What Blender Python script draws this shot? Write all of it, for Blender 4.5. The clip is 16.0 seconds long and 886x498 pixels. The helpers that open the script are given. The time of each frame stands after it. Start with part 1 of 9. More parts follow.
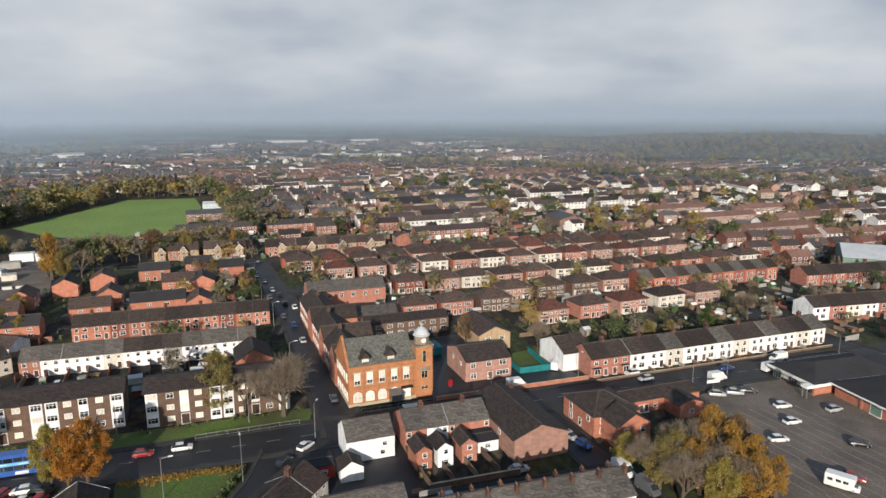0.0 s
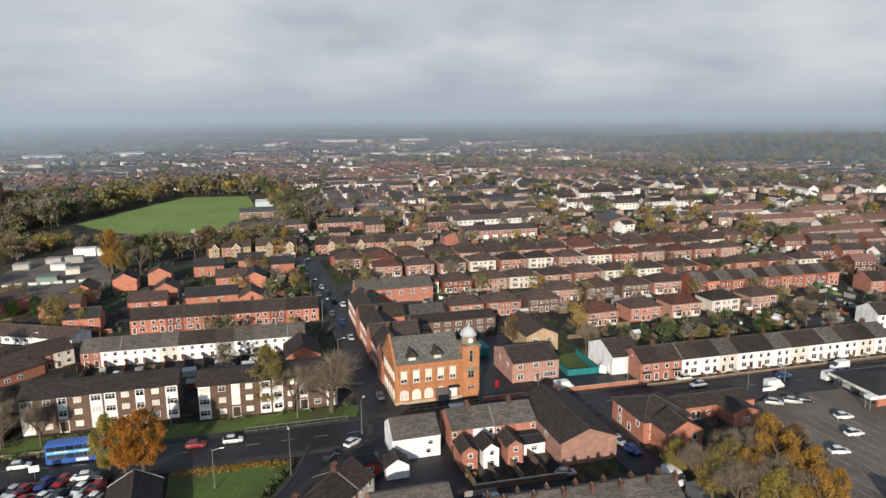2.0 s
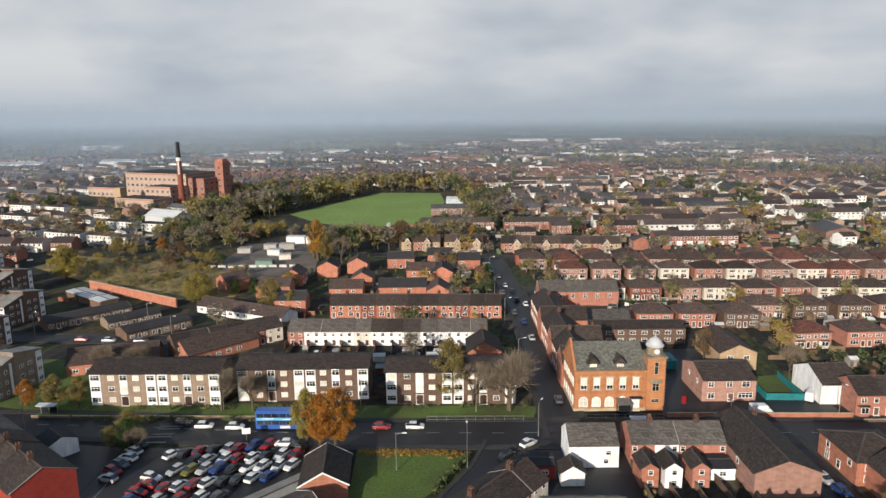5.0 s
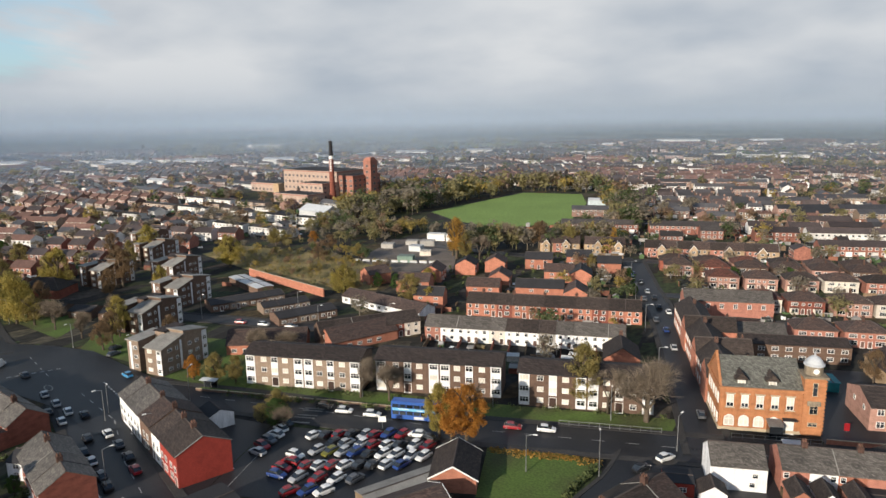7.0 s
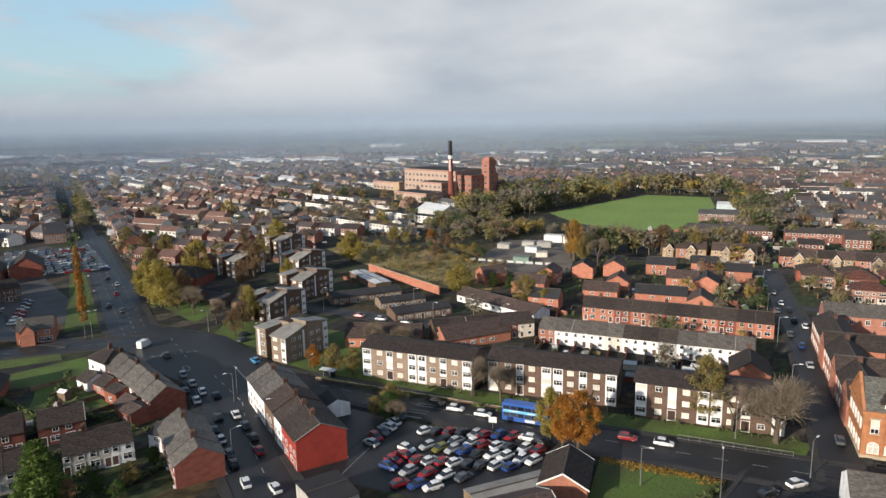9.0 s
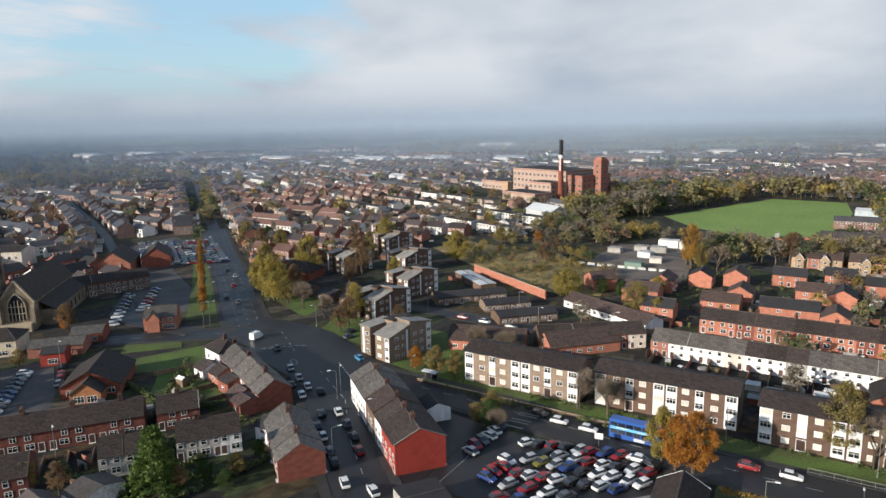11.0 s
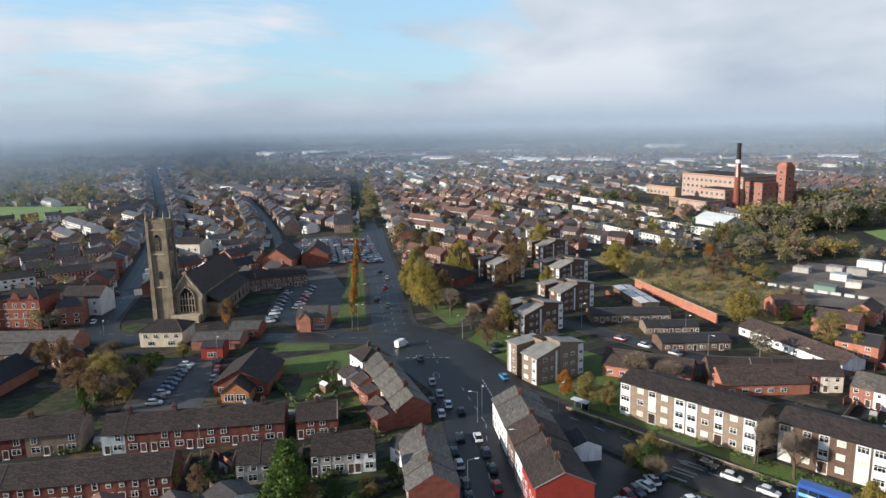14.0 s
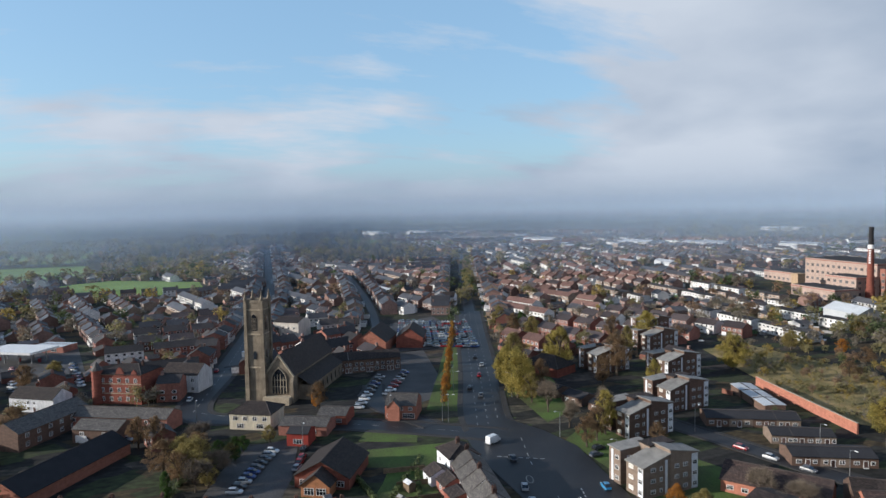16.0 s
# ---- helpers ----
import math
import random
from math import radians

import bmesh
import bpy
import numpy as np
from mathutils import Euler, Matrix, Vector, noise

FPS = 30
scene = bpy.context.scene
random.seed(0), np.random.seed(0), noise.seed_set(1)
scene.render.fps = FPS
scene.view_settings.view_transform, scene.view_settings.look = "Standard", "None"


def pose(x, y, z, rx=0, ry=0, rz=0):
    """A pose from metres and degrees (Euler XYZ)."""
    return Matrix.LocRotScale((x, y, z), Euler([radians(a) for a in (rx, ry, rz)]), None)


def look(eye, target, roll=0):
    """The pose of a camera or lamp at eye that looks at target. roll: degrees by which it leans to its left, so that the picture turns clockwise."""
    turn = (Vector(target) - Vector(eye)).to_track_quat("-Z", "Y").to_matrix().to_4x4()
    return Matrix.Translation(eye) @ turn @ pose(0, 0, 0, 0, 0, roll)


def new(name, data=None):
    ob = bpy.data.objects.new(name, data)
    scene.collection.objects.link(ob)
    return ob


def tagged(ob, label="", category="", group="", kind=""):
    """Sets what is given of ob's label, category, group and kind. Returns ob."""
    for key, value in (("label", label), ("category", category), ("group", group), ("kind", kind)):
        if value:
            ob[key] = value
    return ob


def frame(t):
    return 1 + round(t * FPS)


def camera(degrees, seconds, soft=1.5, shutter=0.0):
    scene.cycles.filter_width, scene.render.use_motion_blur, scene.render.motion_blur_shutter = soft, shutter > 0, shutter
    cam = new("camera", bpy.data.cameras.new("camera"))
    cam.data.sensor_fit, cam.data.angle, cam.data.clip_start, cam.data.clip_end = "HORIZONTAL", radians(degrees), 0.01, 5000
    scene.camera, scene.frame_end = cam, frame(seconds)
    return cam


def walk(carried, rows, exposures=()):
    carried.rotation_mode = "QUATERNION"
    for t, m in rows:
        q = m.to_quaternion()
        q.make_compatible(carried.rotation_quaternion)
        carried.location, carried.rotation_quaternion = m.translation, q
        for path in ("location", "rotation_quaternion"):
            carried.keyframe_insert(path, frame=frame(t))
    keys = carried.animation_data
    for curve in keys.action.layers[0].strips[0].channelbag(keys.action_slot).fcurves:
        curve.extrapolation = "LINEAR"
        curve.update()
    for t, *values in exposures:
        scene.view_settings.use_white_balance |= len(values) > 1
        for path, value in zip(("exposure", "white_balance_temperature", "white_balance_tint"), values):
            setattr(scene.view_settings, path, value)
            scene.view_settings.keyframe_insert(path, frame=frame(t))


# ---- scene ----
cam = camera(66.68, 16.0, soft=1.5)
# the plan below is drawn in units of 1.18 m and brought to metres as a whole
PLAN = 1.18
PATH = [
    (0.0, 0.0, -0.0, 62.0, 0.0, -11.335, 0.192),
    (0.5, -0.06, 0.02, 61.91, 0.978, -11.34, 0.178),
    (1.0, -0.1, 0.09, 61.92, 1.969, -11.361, 0.187),
    (1.5, -0.13, 0.27, 61.84, 3.09, -11.344, 0.222),
    (2.0, -0.17, 0.35, 61.92, 4.084, -11.351, 0.291),
    (2.5, -0.21, 0.43, 62.08, 6.048, -11.37, 0.327),
    (3.0, -0.31, 0.47, 62.21, 8.595, -11.385, 0.381),
    (3.5, -0.37, 0.45, 62.22, 11.277, -11.341, 0.429),
    (4.0, -0.42, 0.35, 62.32, 14.096, -11.335, 0.468),
    (6.5, -0.03, 0.52, 62.22, 28.969, -11.208, 0.8),
    (7.0, -0.07, 0.55, 62.21, 31.912, -11.171, 0.85),
    (7.5, -0.08, 0.56, 62.25, 34.712, -11.099, 0.896),
    (8.0, -0.08, 0.64, 62.14, 37.334, -11.034, 0.944),
    (8.5, -0.1, 0.85, 62.16, 39.661, -11.005, 1.024),
    (9.0, -0.32, 1.03, 62.2, 41.918, -11.012, 1.056),
    (11.5, -4.37, 5.1, 62.56, 53.412, -10.951, 1.152),
    (12.0, -5.76, 6.28, 62.66, 55.663, -10.947, 1.165),
    (12.5, -7.49, 7.69, 62.71, 57.919, -10.94, 1.165),
    (13.0, -9.19, 9.01, 62.84, 60.194, -10.928, 1.165),
    (13.5, -10.95, 10.34, 62.93, 62.457, -10.898, 1.203),
    (14.0, -12.75, 11.62, 63.19, 64.573, -10.671, 1.2),
    (14.5, -14.6, 12.85, 63.36, 66.748, -9.116, 1.207),
    (15.0, -16.4, 14.11, 63.5, 69.031, -7.232, 1.196),
    (15.5, -18.25, 15.38, 63.76, 71.231, -5.389, 1.198),
    (16.0, -20.14, 16.59, 63.88, 73.252, -3.748, 1.131),
]
walk(cam, [(t, pose(x * PLAN, y * PLAN, z * PLAN, 90 + pitch, roll, yaw)) for t, x, y, z, yaw, pitch, roll in PATH], exposures=((0.0, 0.05, 6500, 10), (5.0, 0.09, 6650, 10), (9.0, 0.18, 6600, 10), (11.5, 0.24, 6350, 10), (14.0, 0.33, 6250, 10), (16.0, 0.03, 5900, 10)))

# ---- light ----
SUN_FROM = Vector((-0.12, -0.99, math.tan(radians(17.5)))).normalized()
sun_data = bpy.data.lights.new("sun", "SUN")
sun_data.energy, sun_data.angle, sun_data.color = 6.0, radians(0.6), (1.0, 0.90, 0.765)
sun = new("sun", sun_data)
sun.matrix_world = look((0, 0, 200), Vector((0, 0, 200)) - SUN_FROM)

world = bpy.data.worlds.new("world")
scene.world = world
world.use_nodes = True


def wire(tree, a, out, b, inp):
    tree.links.new(a.outputs[out], b.inputs[inp])


def build_sky():
    t = world.node_tree
    t.nodes.clear()
    N = t.nodes.new
    out, bg = N("ShaderNodeOutputWorld"), N("ShaderNodeBackground")
    sky = N("ShaderNodeTexSky")
    sky.sky_type, sky.sun_disc = "NISHITA", False
    sky.sun_elevation = radians(17.5)
    sky.sun_rotation = math.atan2(SUN_FROM.x, SUN_FROM.y)
    sky.air_density, sky.dust_density, sky.ozone_density = 1.0, 1.4, 1.4
    co = N("ShaderNodeTexCoord")
    sep = N("ShaderNodeSeparateXYZ")
    wire(t, co, "Generated", sep, 0)

    def m(op, a, b=None, clamp=False):
        n = N("ShaderNodeMath")
        n.operation, n.use_clamp = op, clamp
        for i, v in enumerate((a, b)):
            if v is None:
                continue
            if isinstance(v, (int, float)):
                n.inputs[i].default_value = v
            else:
                t.links.new(v, n.inputs[i])
        return n.outputs[0]

    zup = m("MAXIMUM", sep.outputs[2], 0.0)
    den = m("ADD", m("MULTIPLY", zup, 0.55), 0.16)
    comb = N("ShaderNodeCombineXYZ")
    t.links.new(m("DIVIDE", sep.outputs[0], den), comb.inputs[0])
    t.links.new(m("DIVIDE", sep.outputs[1], den), comb.inputs[1])
    big, fine = N("ShaderNodeTexNoise"), N("ShaderNodeTexNoise")
    for n, sc, det in ((big, 0.55, 3.0), (fine, 1.0, 5.0)):
        n.inputs["Scale"].default_value, n.inputs["Detail"].default_value, n.inputs["Roughness"].default_value = sc, det, 0.45
        t.links.new(comb.outputs[0], n.inputs["Vector"])
    # the cloud sheet breaks up towards the west
    west = m("ADD", m("MULTIPLY", sep.outputs[0], -0.98), m("MULTIPLY", sep.outputs[1], -0.12))
    hole = m("MULTIPLY", m("DIVIDE", m("SUBTRACT", west, 0.63), 0.2, True), 1.0)
    cover = m("ADD", m("SUBTRACT", m("MULTIPLY", big.outputs[0], 1.6), hole), 0.22)
    cover = m("ADD", cover, m("MULTIPLY", m("SUBTRACT", 0.22, zup, True), 2.6))
    # and leaves the sky clear overhead
    cover = m("SUBTRACT", cover, m("MULTIPLY", m("DIVIDE", m("SUBTRACT", zup, 0.30), 0.38, True), 1.1))
    wisp, wm = N("ShaderNodeTexNoise"), N("ShaderNodeMapping")
    wm.inputs["Scale"].default_value = (1.0, 0.35, 1.0)
    t.links.new(comb.outputs[0], wm.inputs[0])
    wire(t, wm, 0, wisp, "Vector")
    wisp.inputs["Scale"].default_value, wisp.inputs["Detail"].default_value, wisp.inputs["Roughness"].default_value = 2.6, 7.0, 0.6
    cover = m("ADD", cover, m("MULTIPLY", m("SUBTRACT", wisp.outputs[0], 0.44), 1.7))
    ramp = N("ShaderNodeValToRGB")
    ramp.color_ramp.elements[0].position, ramp.color_ramp.elements[1].position = 0.30, 0.72
    t.links.new(cover, ramp.inputs[0])
    tone = N("ShaderNodeValToRGB")
    tone.color_ramp.elements[0].position, tone.color_ramp.elements[1].position = 0.36, 0.58
    tone.color_ramp.elements[0].color = (0.45, 0.52, 0.61, 1)
    tone.color_ramp.elements[1].color = (0.74, 0.775, 0.815, 1)
    t.links.new(m("ADD", m("MULTIPLY", fine.outputs[0], 0.55), m("MULTIPLY", big.outputs[0], 0.45)), tone.inputs[0])
    blue = N("ShaderNodeMix")
    blue.data_type = "RGBA"
    blue.blend_type = "MULTIPLY"
    blue.inputs[0].default_value = 1.0
    wire(t, sky, 0, blue, 6)
    blue.inputs[7].default_value = (0.215, 0.232, 0.232, 1)
    # thin high cirrus pales the blue
    thin = N("ShaderNodeMix")
    thin.data_type = "RGBA"
    t.links.new(m("MULTIPLY", m("SUBTRACT", 1.0, m("DIVIDE", m("SUBTRACT", zup, 0.28), 0.25, True)), 0.6), thin.inputs[0])
    t.links.new(blue.outputs[2], thin.inputs[6])
    thin.inputs[7].default_value = (0.40, 0.62, 0.83, 1)
    mix = N("ShaderNodeMix")
    mix.data_type = "RGBA"
    wire(t, ramp, 0, mix, 0)
    t.links.new(thin.outputs[2], mix.inputs[6])
    wire(t, tone, 0, mix, 7)
    # pale haze low over the land
    low = N("ShaderNodeMix")
    low.data_type = "RGBA"
    t.links.new(m("POWER", m("SUBTRACT", 1.0, m("MULTIPLY", zup, 13.0), True), 1.5), low.inputs[0])
    t.links.new(mix.outputs[2], low.inputs[6])
    low.inputs[7].default_value = (0.49, 0.56, 0.64, 1)
    t.links.new(low.outputs[2], bg.inputs[0])
    bg.inputs[1].default_value = 0.83
    wire(t, bg, 0, out, 0)


build_sky()

# ---- materials ----
ALBEDO = 0.84


def mat(name, color, rough=0.85, dark=0.75, scale=0.6, fine=9.0, spread=0.16, bump=0.15, stretch=(1, 1, 1), spec=0.3, metal=0.0, island=False, second=None, patch=0.55, course=None, streak=0.0, grain=0.26):
    """A weathered surface: the base colour varied in broad stains and in fine grain, from piece to piece, with a fine relief."""
    color = [c * ALBEDO for c in color]
    second = second and [c * ALBEDO for c in second]
    mt = bpy.data.materials.new(name)
    mt.use_nodes = True
    t = mt.node_tree
    N = t.nodes.new
    b = t.nodes["Principled BSDF"]
    b.inputs["Roughness"].default_value, b.inputs["Metallic"].default_value = rough, metal
    b.inputs["Specular IOR Level"].default_value = spec
    co, mp = N("ShaderNodeTexCoord"), N("ShaderNodeMapping")
    mp.inputs["Scale"].default_value = stretch
    wire(t, co, "Object", mp, 0)
    n1, n2 = N("ShaderNodeTexNoise"), N("ShaderNodeTexNoise")
    for n, sc, det in ((n1, scale, 4.0), (n2, fine, 3.0)):
        n.inputs["Scale"].default_value, n.inputs["Detail"].default_value = sc, det
        wire(t, mp, 0, n, "Vector")
    src = N("ShaderNodeNewGeometry") if island else N("ShaderNodeObjectInfo")
    rnd = src.outputs["Random Per Island" if island else "Random"]
    r1 = N("ShaderNodeValToRGB")
    c2 = second or [c * dark for c in color]
    r1.color_ramp.elements[0].position, r1.color_ramp.elements[1].position = patch - 0.17, patch + 0.13
    r1.color_ramp.elements[0].color, r1.color_ramp.elements[1].color = (*color, 1), (*c2, 1)
    wire(t, n1, 0, r1, 0)
    r2 = N("ShaderNodeMapRange")
    r2.inputs["From Min"].default_value, r2.inputs["From Max"].default_value = 0.3, 0.7
    r2.inputs["To Min"].default_value, r2.inputs["To Max"].default_value = 1 - grain, 1 + grain
    wire(t, n2, 0, r2, 0)
    r3 = N("ShaderNodeMapRange")
    r3.inputs["To Min"].default_value, r3.inputs["To Max"].default_value = 1 - spread, 1 + spread
    t.links.new(rnd, r3.inputs[0])
    mul = N("ShaderNodeMath")
    mul.operation = "MULTIPLY"
    wire(t, r2, 0, mul, 0)
    wire(t, r3, 0, mul, 1)
    if course:
        # slates or tiles in courses, each of its own tone
        sp, ad, mz, cb, bk, pick, tone = N("ShaderNodeSeparateXYZ"), N("ShaderNodeMath"), N("ShaderNodeMath"), N("ShaderNodeCombineXYZ"), N("ShaderNodeTexBrick"), N("ShaderNodeSeparateColor"), N("ShaderNodeMath")
        wire(t, co, "Object", sp, 0)
        wire(t, sp, 0, ad, 0)
        wire(t, sp, 1, ad, 1)
        mz.operation, mz.inputs[1].default_value = "MULTIPLY", 1.75
        wire(t, sp, 2, mz, 0)
        wire(t, ad, 0, cb, 0)
        wire(t, mz, 0, cb, 1)
        wire(t, cb, 0, bk, "Vector")
        lo, hi = 1 - 0.42, 1 + 0.42
        bk.inputs["Color1"].default_value, bk.inputs["Color2"].default_value, bk.inputs["Mortar"].default_value = (lo, lo, lo, 1), (hi, hi, hi, 1), (0.55, 0.55, 0.55, 1)
        bk.inputs["Scale"].default_value, bk.inputs["Brick Width"].default_value, bk.inputs["Row Height"].default_value, bk.inputs["Mortar Size"].default_value = 1.0, course[0], course[1], course[1] * 0.08
        tone.operation = "MULTIPLY"
        wire(t, bk, 0, pick, 0)
        wire(t, mul, 0, tone, 0)
        wire(t, pick, 0, tone, 1)
        mul = tone
    if streak:
        # rain streaks down the wall
        ms, n3, r4, tone = N("ShaderNodeMapping"), N("ShaderNodeTexNoise"), N("ShaderNodeMapRange"), N("ShaderNodeMath")
        ms.inputs["Scale"].default_value = (1.6, 1.6, 0.16)
        wire(t, co, "Object", ms, 0)
        wire(t, ms, 0, n3, "Vector")
        n3.inputs["Scale"].default_value, n3.inputs["Detail"].default_value = 1.0, 5.0
        r4.inputs["From Min"].default_value, r4.inputs["From Max"].default_value = 0.32, 0.68
        r4.inputs["To Min"].default_value, r4.inputs["To Max"].default_value = 1 - streak, 1 + streak * 0.6
        wire(t, n3, 0, r4, 0)
        tone.operation = "MULTIPLY"
        wire(t, mul, 0, tone, 0)
        wire(t, r4, 0, tone, 1)
        mul = tone
    mx = N("ShaderNodeVectorMath")
    mx.operation = "SCALE"
    wire(t, r1, 0, mx, 0)
    t.links.new(mul.outputs[0], mx.inputs["Scale"])
    wire(t, mx, 0, b, "Base Color")
    if bump:
        bp = N("ShaderNodeBump")
        bp.inputs["Strength"].default_value, bp.inputs["Distance"].default_value = bump, 0.05
        wire(t, n2, 0, bp, "Height")
        wire(t, bp, 0, b, "Normal")
    return mt


brick_red = mat("brick_red", (0.275, 0.088, 0.060), dark=0.68, fine=14, stretch=(1, 1, 2.2), streak=0.10)
brick_dark_red = mat("brick_dark_red", (0.190, 0.066, 0.050), dark=0.6, fine=14, spread=0.16, stretch=(1, 1, 2.2), streak=0.14)
brick_orange = mat("brick_orange", (0.455, 0.185, 0.122), dark=0.72, fine=14, stretch=(1, 1, 2.2), streak=0.10)
brick_terracotta = mat("brick_terracotta", (0.46, 0.200, 0.092), dark=0.74, fine=10, spread=0.05, stretch=(1, 1, 2), streak=0.10)
brick_brown = mat("brick_brown", (0.155, 0.098, 0.072), dark=0.72, fine=12, stretch=(1, 1, 2.2), streak=0.10)
brick_pink = mat("brick_pink", (0.405, 0.178, 0.132), dark=0.74, fine=12, stretch=(1, 1, 2.2), streak=0.10)
brick_rose = mat("brick_rose", (0.40, 0.228, 0.182), dark=0.74, fine=12, stretch=(1, 1, 2.2), streak=0.10)
# paler, greyer than plain brick: haze before the mill put into its colour
hazed_mill_brick = mat("hazed_mill_brick", (0.46, 0.345, 0.285), dark=0.8, fine=6, spread=0.03, streak=0.10)
brick_buff = mat("brick_buff", (0.275, 0.205, 0.155), dark=0.78, fine=12, stretch=(1, 1, 2.2), streak=0.10)
brick_tan = mat("brick_tan", (0.42, 0.30, 0.19), dark=0.78, fine=12, stretch=(1, 1, 2.2), streak=0.10)
red_paint = mat("red_paint", (0.34, 0.050, 0.036), rough=0.6, dark=0.8, spread=0.03)
render_white = mat("render_white", (0.83, 0.83, 0.84), dark=0.82, spread=0.07, stretch=(1, 1, 0.4), streak=0.16)
render_cream = mat("render_cream", (0.68, 0.62, 0.54), dark=0.82, spread=0.10, stretch=(1, 1, 0.4), streak=0.16)
render_yellow = mat("render_yellow", (0.68, 0.60, 0.45), dark=0.82, spread=0.06, stretch=(1, 1, 0.4), streak=0.16)
render_grey = mat("render_grey", (0.40, 0.385, 0.36), dark=0.80, spread=0.10, streak=0.16)
render_blue = mat("render_blue", (0.50, 0.58, 0.62), dark=0.85, spread=0.05, streak=0.16)
slate = mat("slate", (0.058, 0.043, 0.036), rough=0.74, dark=0.66, scale=0.45, fine=6, spread=0.28, spec=0.25, stretch=(1, 3, 3), second=(0.036, 0.029, 0.026), course=(0.42, 0.34), grain=0.34)
slate_pale = mat("slate_pale", (0.128, 0.113, 0.098), rough=0.66, dark=0.7, scale=0.5, fine=5, spread=0.18, spec=0.4, stretch=(1, 3, 3), second=(0.080, 0.070, 0.061), course=(0.42, 0.34), grain=0.34)
slate_green = mat("slate_green", (0.150, 0.148, 0.128), rough=0.6, dark=0.8, scale=0.35, fine=5, spread=0.03, stretch=(1, 3, 3), course=(0.42, 0.34), grain=0.34)
tile_dark = mat("tile_dark", (0.050, 0.036, 0.031), rough=0.85, dark=0.72, scale=0.5, fine=6, spread=0.12, stretch=(1, 3, 3), second=(0.036, 0.028, 0.025), course=(0.42, 0.34), grain=0.34)
tile_brown = mat("tile_brown", (0.090, 0.058, 0.048), rough=0.8, dark=0.72, scale=0.5, fine=6, spread=0.28, stretch=(1, 3, 3), second=(0.060, 0.045, 0.040), course=(0.42, 0.34), grain=0.34)
tile_red = mat("tile_red", (0.135, 0.055, 0.04), rough=0.8, dark=0.7, scale=0.5, fine=6, spread=0.25, stretch=(1, 3, 3), course=(0.42, 0.34), grain=0.34)
felt_dark = mat("felt_dark", (0.034, 0.033, 0.036), rough=0.9, dark=0.75, scale=0.3, spread=0.15)
felt_pale = mat("felt_pale", (0.285, 0.270, 0.245), rough=0.85, dark=0.72, scale=0.4, spread=0.12)
metal_pale = mat("metal_pale", (0.55, 0.57, 0.58), rough=0.5, dark=0.85, scale=0.2, spread=0.1, spec=0.5)
metal_green = mat("metal_green", (0.16, 0.24, 0.20), rough=0.5, dark=0.85, scale=0.2)
stone = mat("stone", (0.28, 0.228, 0.165), dark=0.55, scale=0.35, fine=5, spread=0.05, streak=0.15)
stone_pale = mat("stone_pale", (0.46, 0.38, 0.27), dark=0.75, fine=8, spread=0.08)
white_paint = mat("white_paint", (0.82, 0.81, 0.78), rough=0.5, dark=0.92, spread=0.05, bump=0.03)
white_panel_paint = mat("white_panel_paint", (0.78, 0.79, 0.81), rough=0.55, dark=0.9, scale=0.8, spread=0.08, bump=0.05)
door_paint = mat("door_paint", (0.10, 0.06, 0.05), rough=0.45, spread=0.6, bump=0.03)
glass = mat("glass", (0.028, 0.034, 0.042), rough=0.07, dark=0.7, scale=0.9, spread=0.5, bump=0.0, spec=0.75)
blind = mat("blind", (0.70, 0.66, 0.58), rough=0.5, dark=0.8, scale=0.9, spread=0.2, bump=0.02, spec=0.5)
chimney_brick = mat("chimney_brick", (0.105, 0.058, 0.045), dark=0.6, fine=12, spread=0.3, streak=0.25)
clay = mat("clay", (0.16, 0.085, 0.06), dark=0.7, spread=0.25)
ridge_tile = mat("ridge_tile", (0.085, 0.068, 0.062), dark=0.7, spread=0.2)
asphalt = mat("asphalt", (0.025, 0.025, 0.027), rough=0.55, dark=0.72, scale=0.12, fine=3.0, spread=0.1, bump=0.08, spec=0.35, second=(0.018, 0.019, 0.022))
lot_asphalt = mat("lot_asphalt", (0.085, 0.080, 0.078), rough=0.75, dark=0.66, scale=0.14, fine=2.5, spread=0.1, bump=0.08)
pale_asphalt = mat("pale_asphalt", (0.170, 0.140, 0.118), rough=0.8, dark=0.6, scale=0.12, fine=2.5, spread=0.1, bump=0.08)
concrete = mat("concrete", (0.20, 0.19, 0.175), rough=0.85, dark=0.6, scale=0.1, fine=1.5, spread=0.1)
paving = mat("paving", (0.048, 0.045, 0.043), rough=0.85, dark=0.75, scale=0.25, fine=3.0, spread=0.12)
road_paint = mat("road_paint", (0.40, 0.40, 0.39), rough=0.7, dark=0.7, scale=1.2, spread=0.05)
grass = mat("grass", (0.088, 0.140, 0.028), rough=0.95, dark=0.72, scale=0.10, fine=2.2, spread=0.08, bump=0.5, second=(0.068, 0.074, 0.028))
meadow = mat("meadow", (0.190, 0.285, 0.070), rough=0.95, dark=0.86, scale=0.03, fine=0.7, spread=0.02, bump=0.4)
rough_grass = mat("rough_grass", (0.34, 0.245, 0.105), rough=0.95, dark=0.6, scale=0.12, fine=1.6, spread=0.05, bump=0.9, second=(0.15, 0.135, 0.05))
hedge_leaf = mat("hedge_leaf", (0.095, 0.120, 0.038), rough=0.8, dark=0.6, scale=1.5, spread=0.35, island=True)
bark = mat("bark", (0.105, 0.082, 0.060), rough=0.95, dark=0.7, scale=1.5)
twig = mat("twig", (0.225, 0.178, 0.132), rough=0.95, dark=0.7, scale=1.0, spread=0.25, island=True, bump=0)
fence_wood = mat("fence_wood", (0.19, 0.135, 0.085), rough=0.9, dark=0.65, spread=0.3)
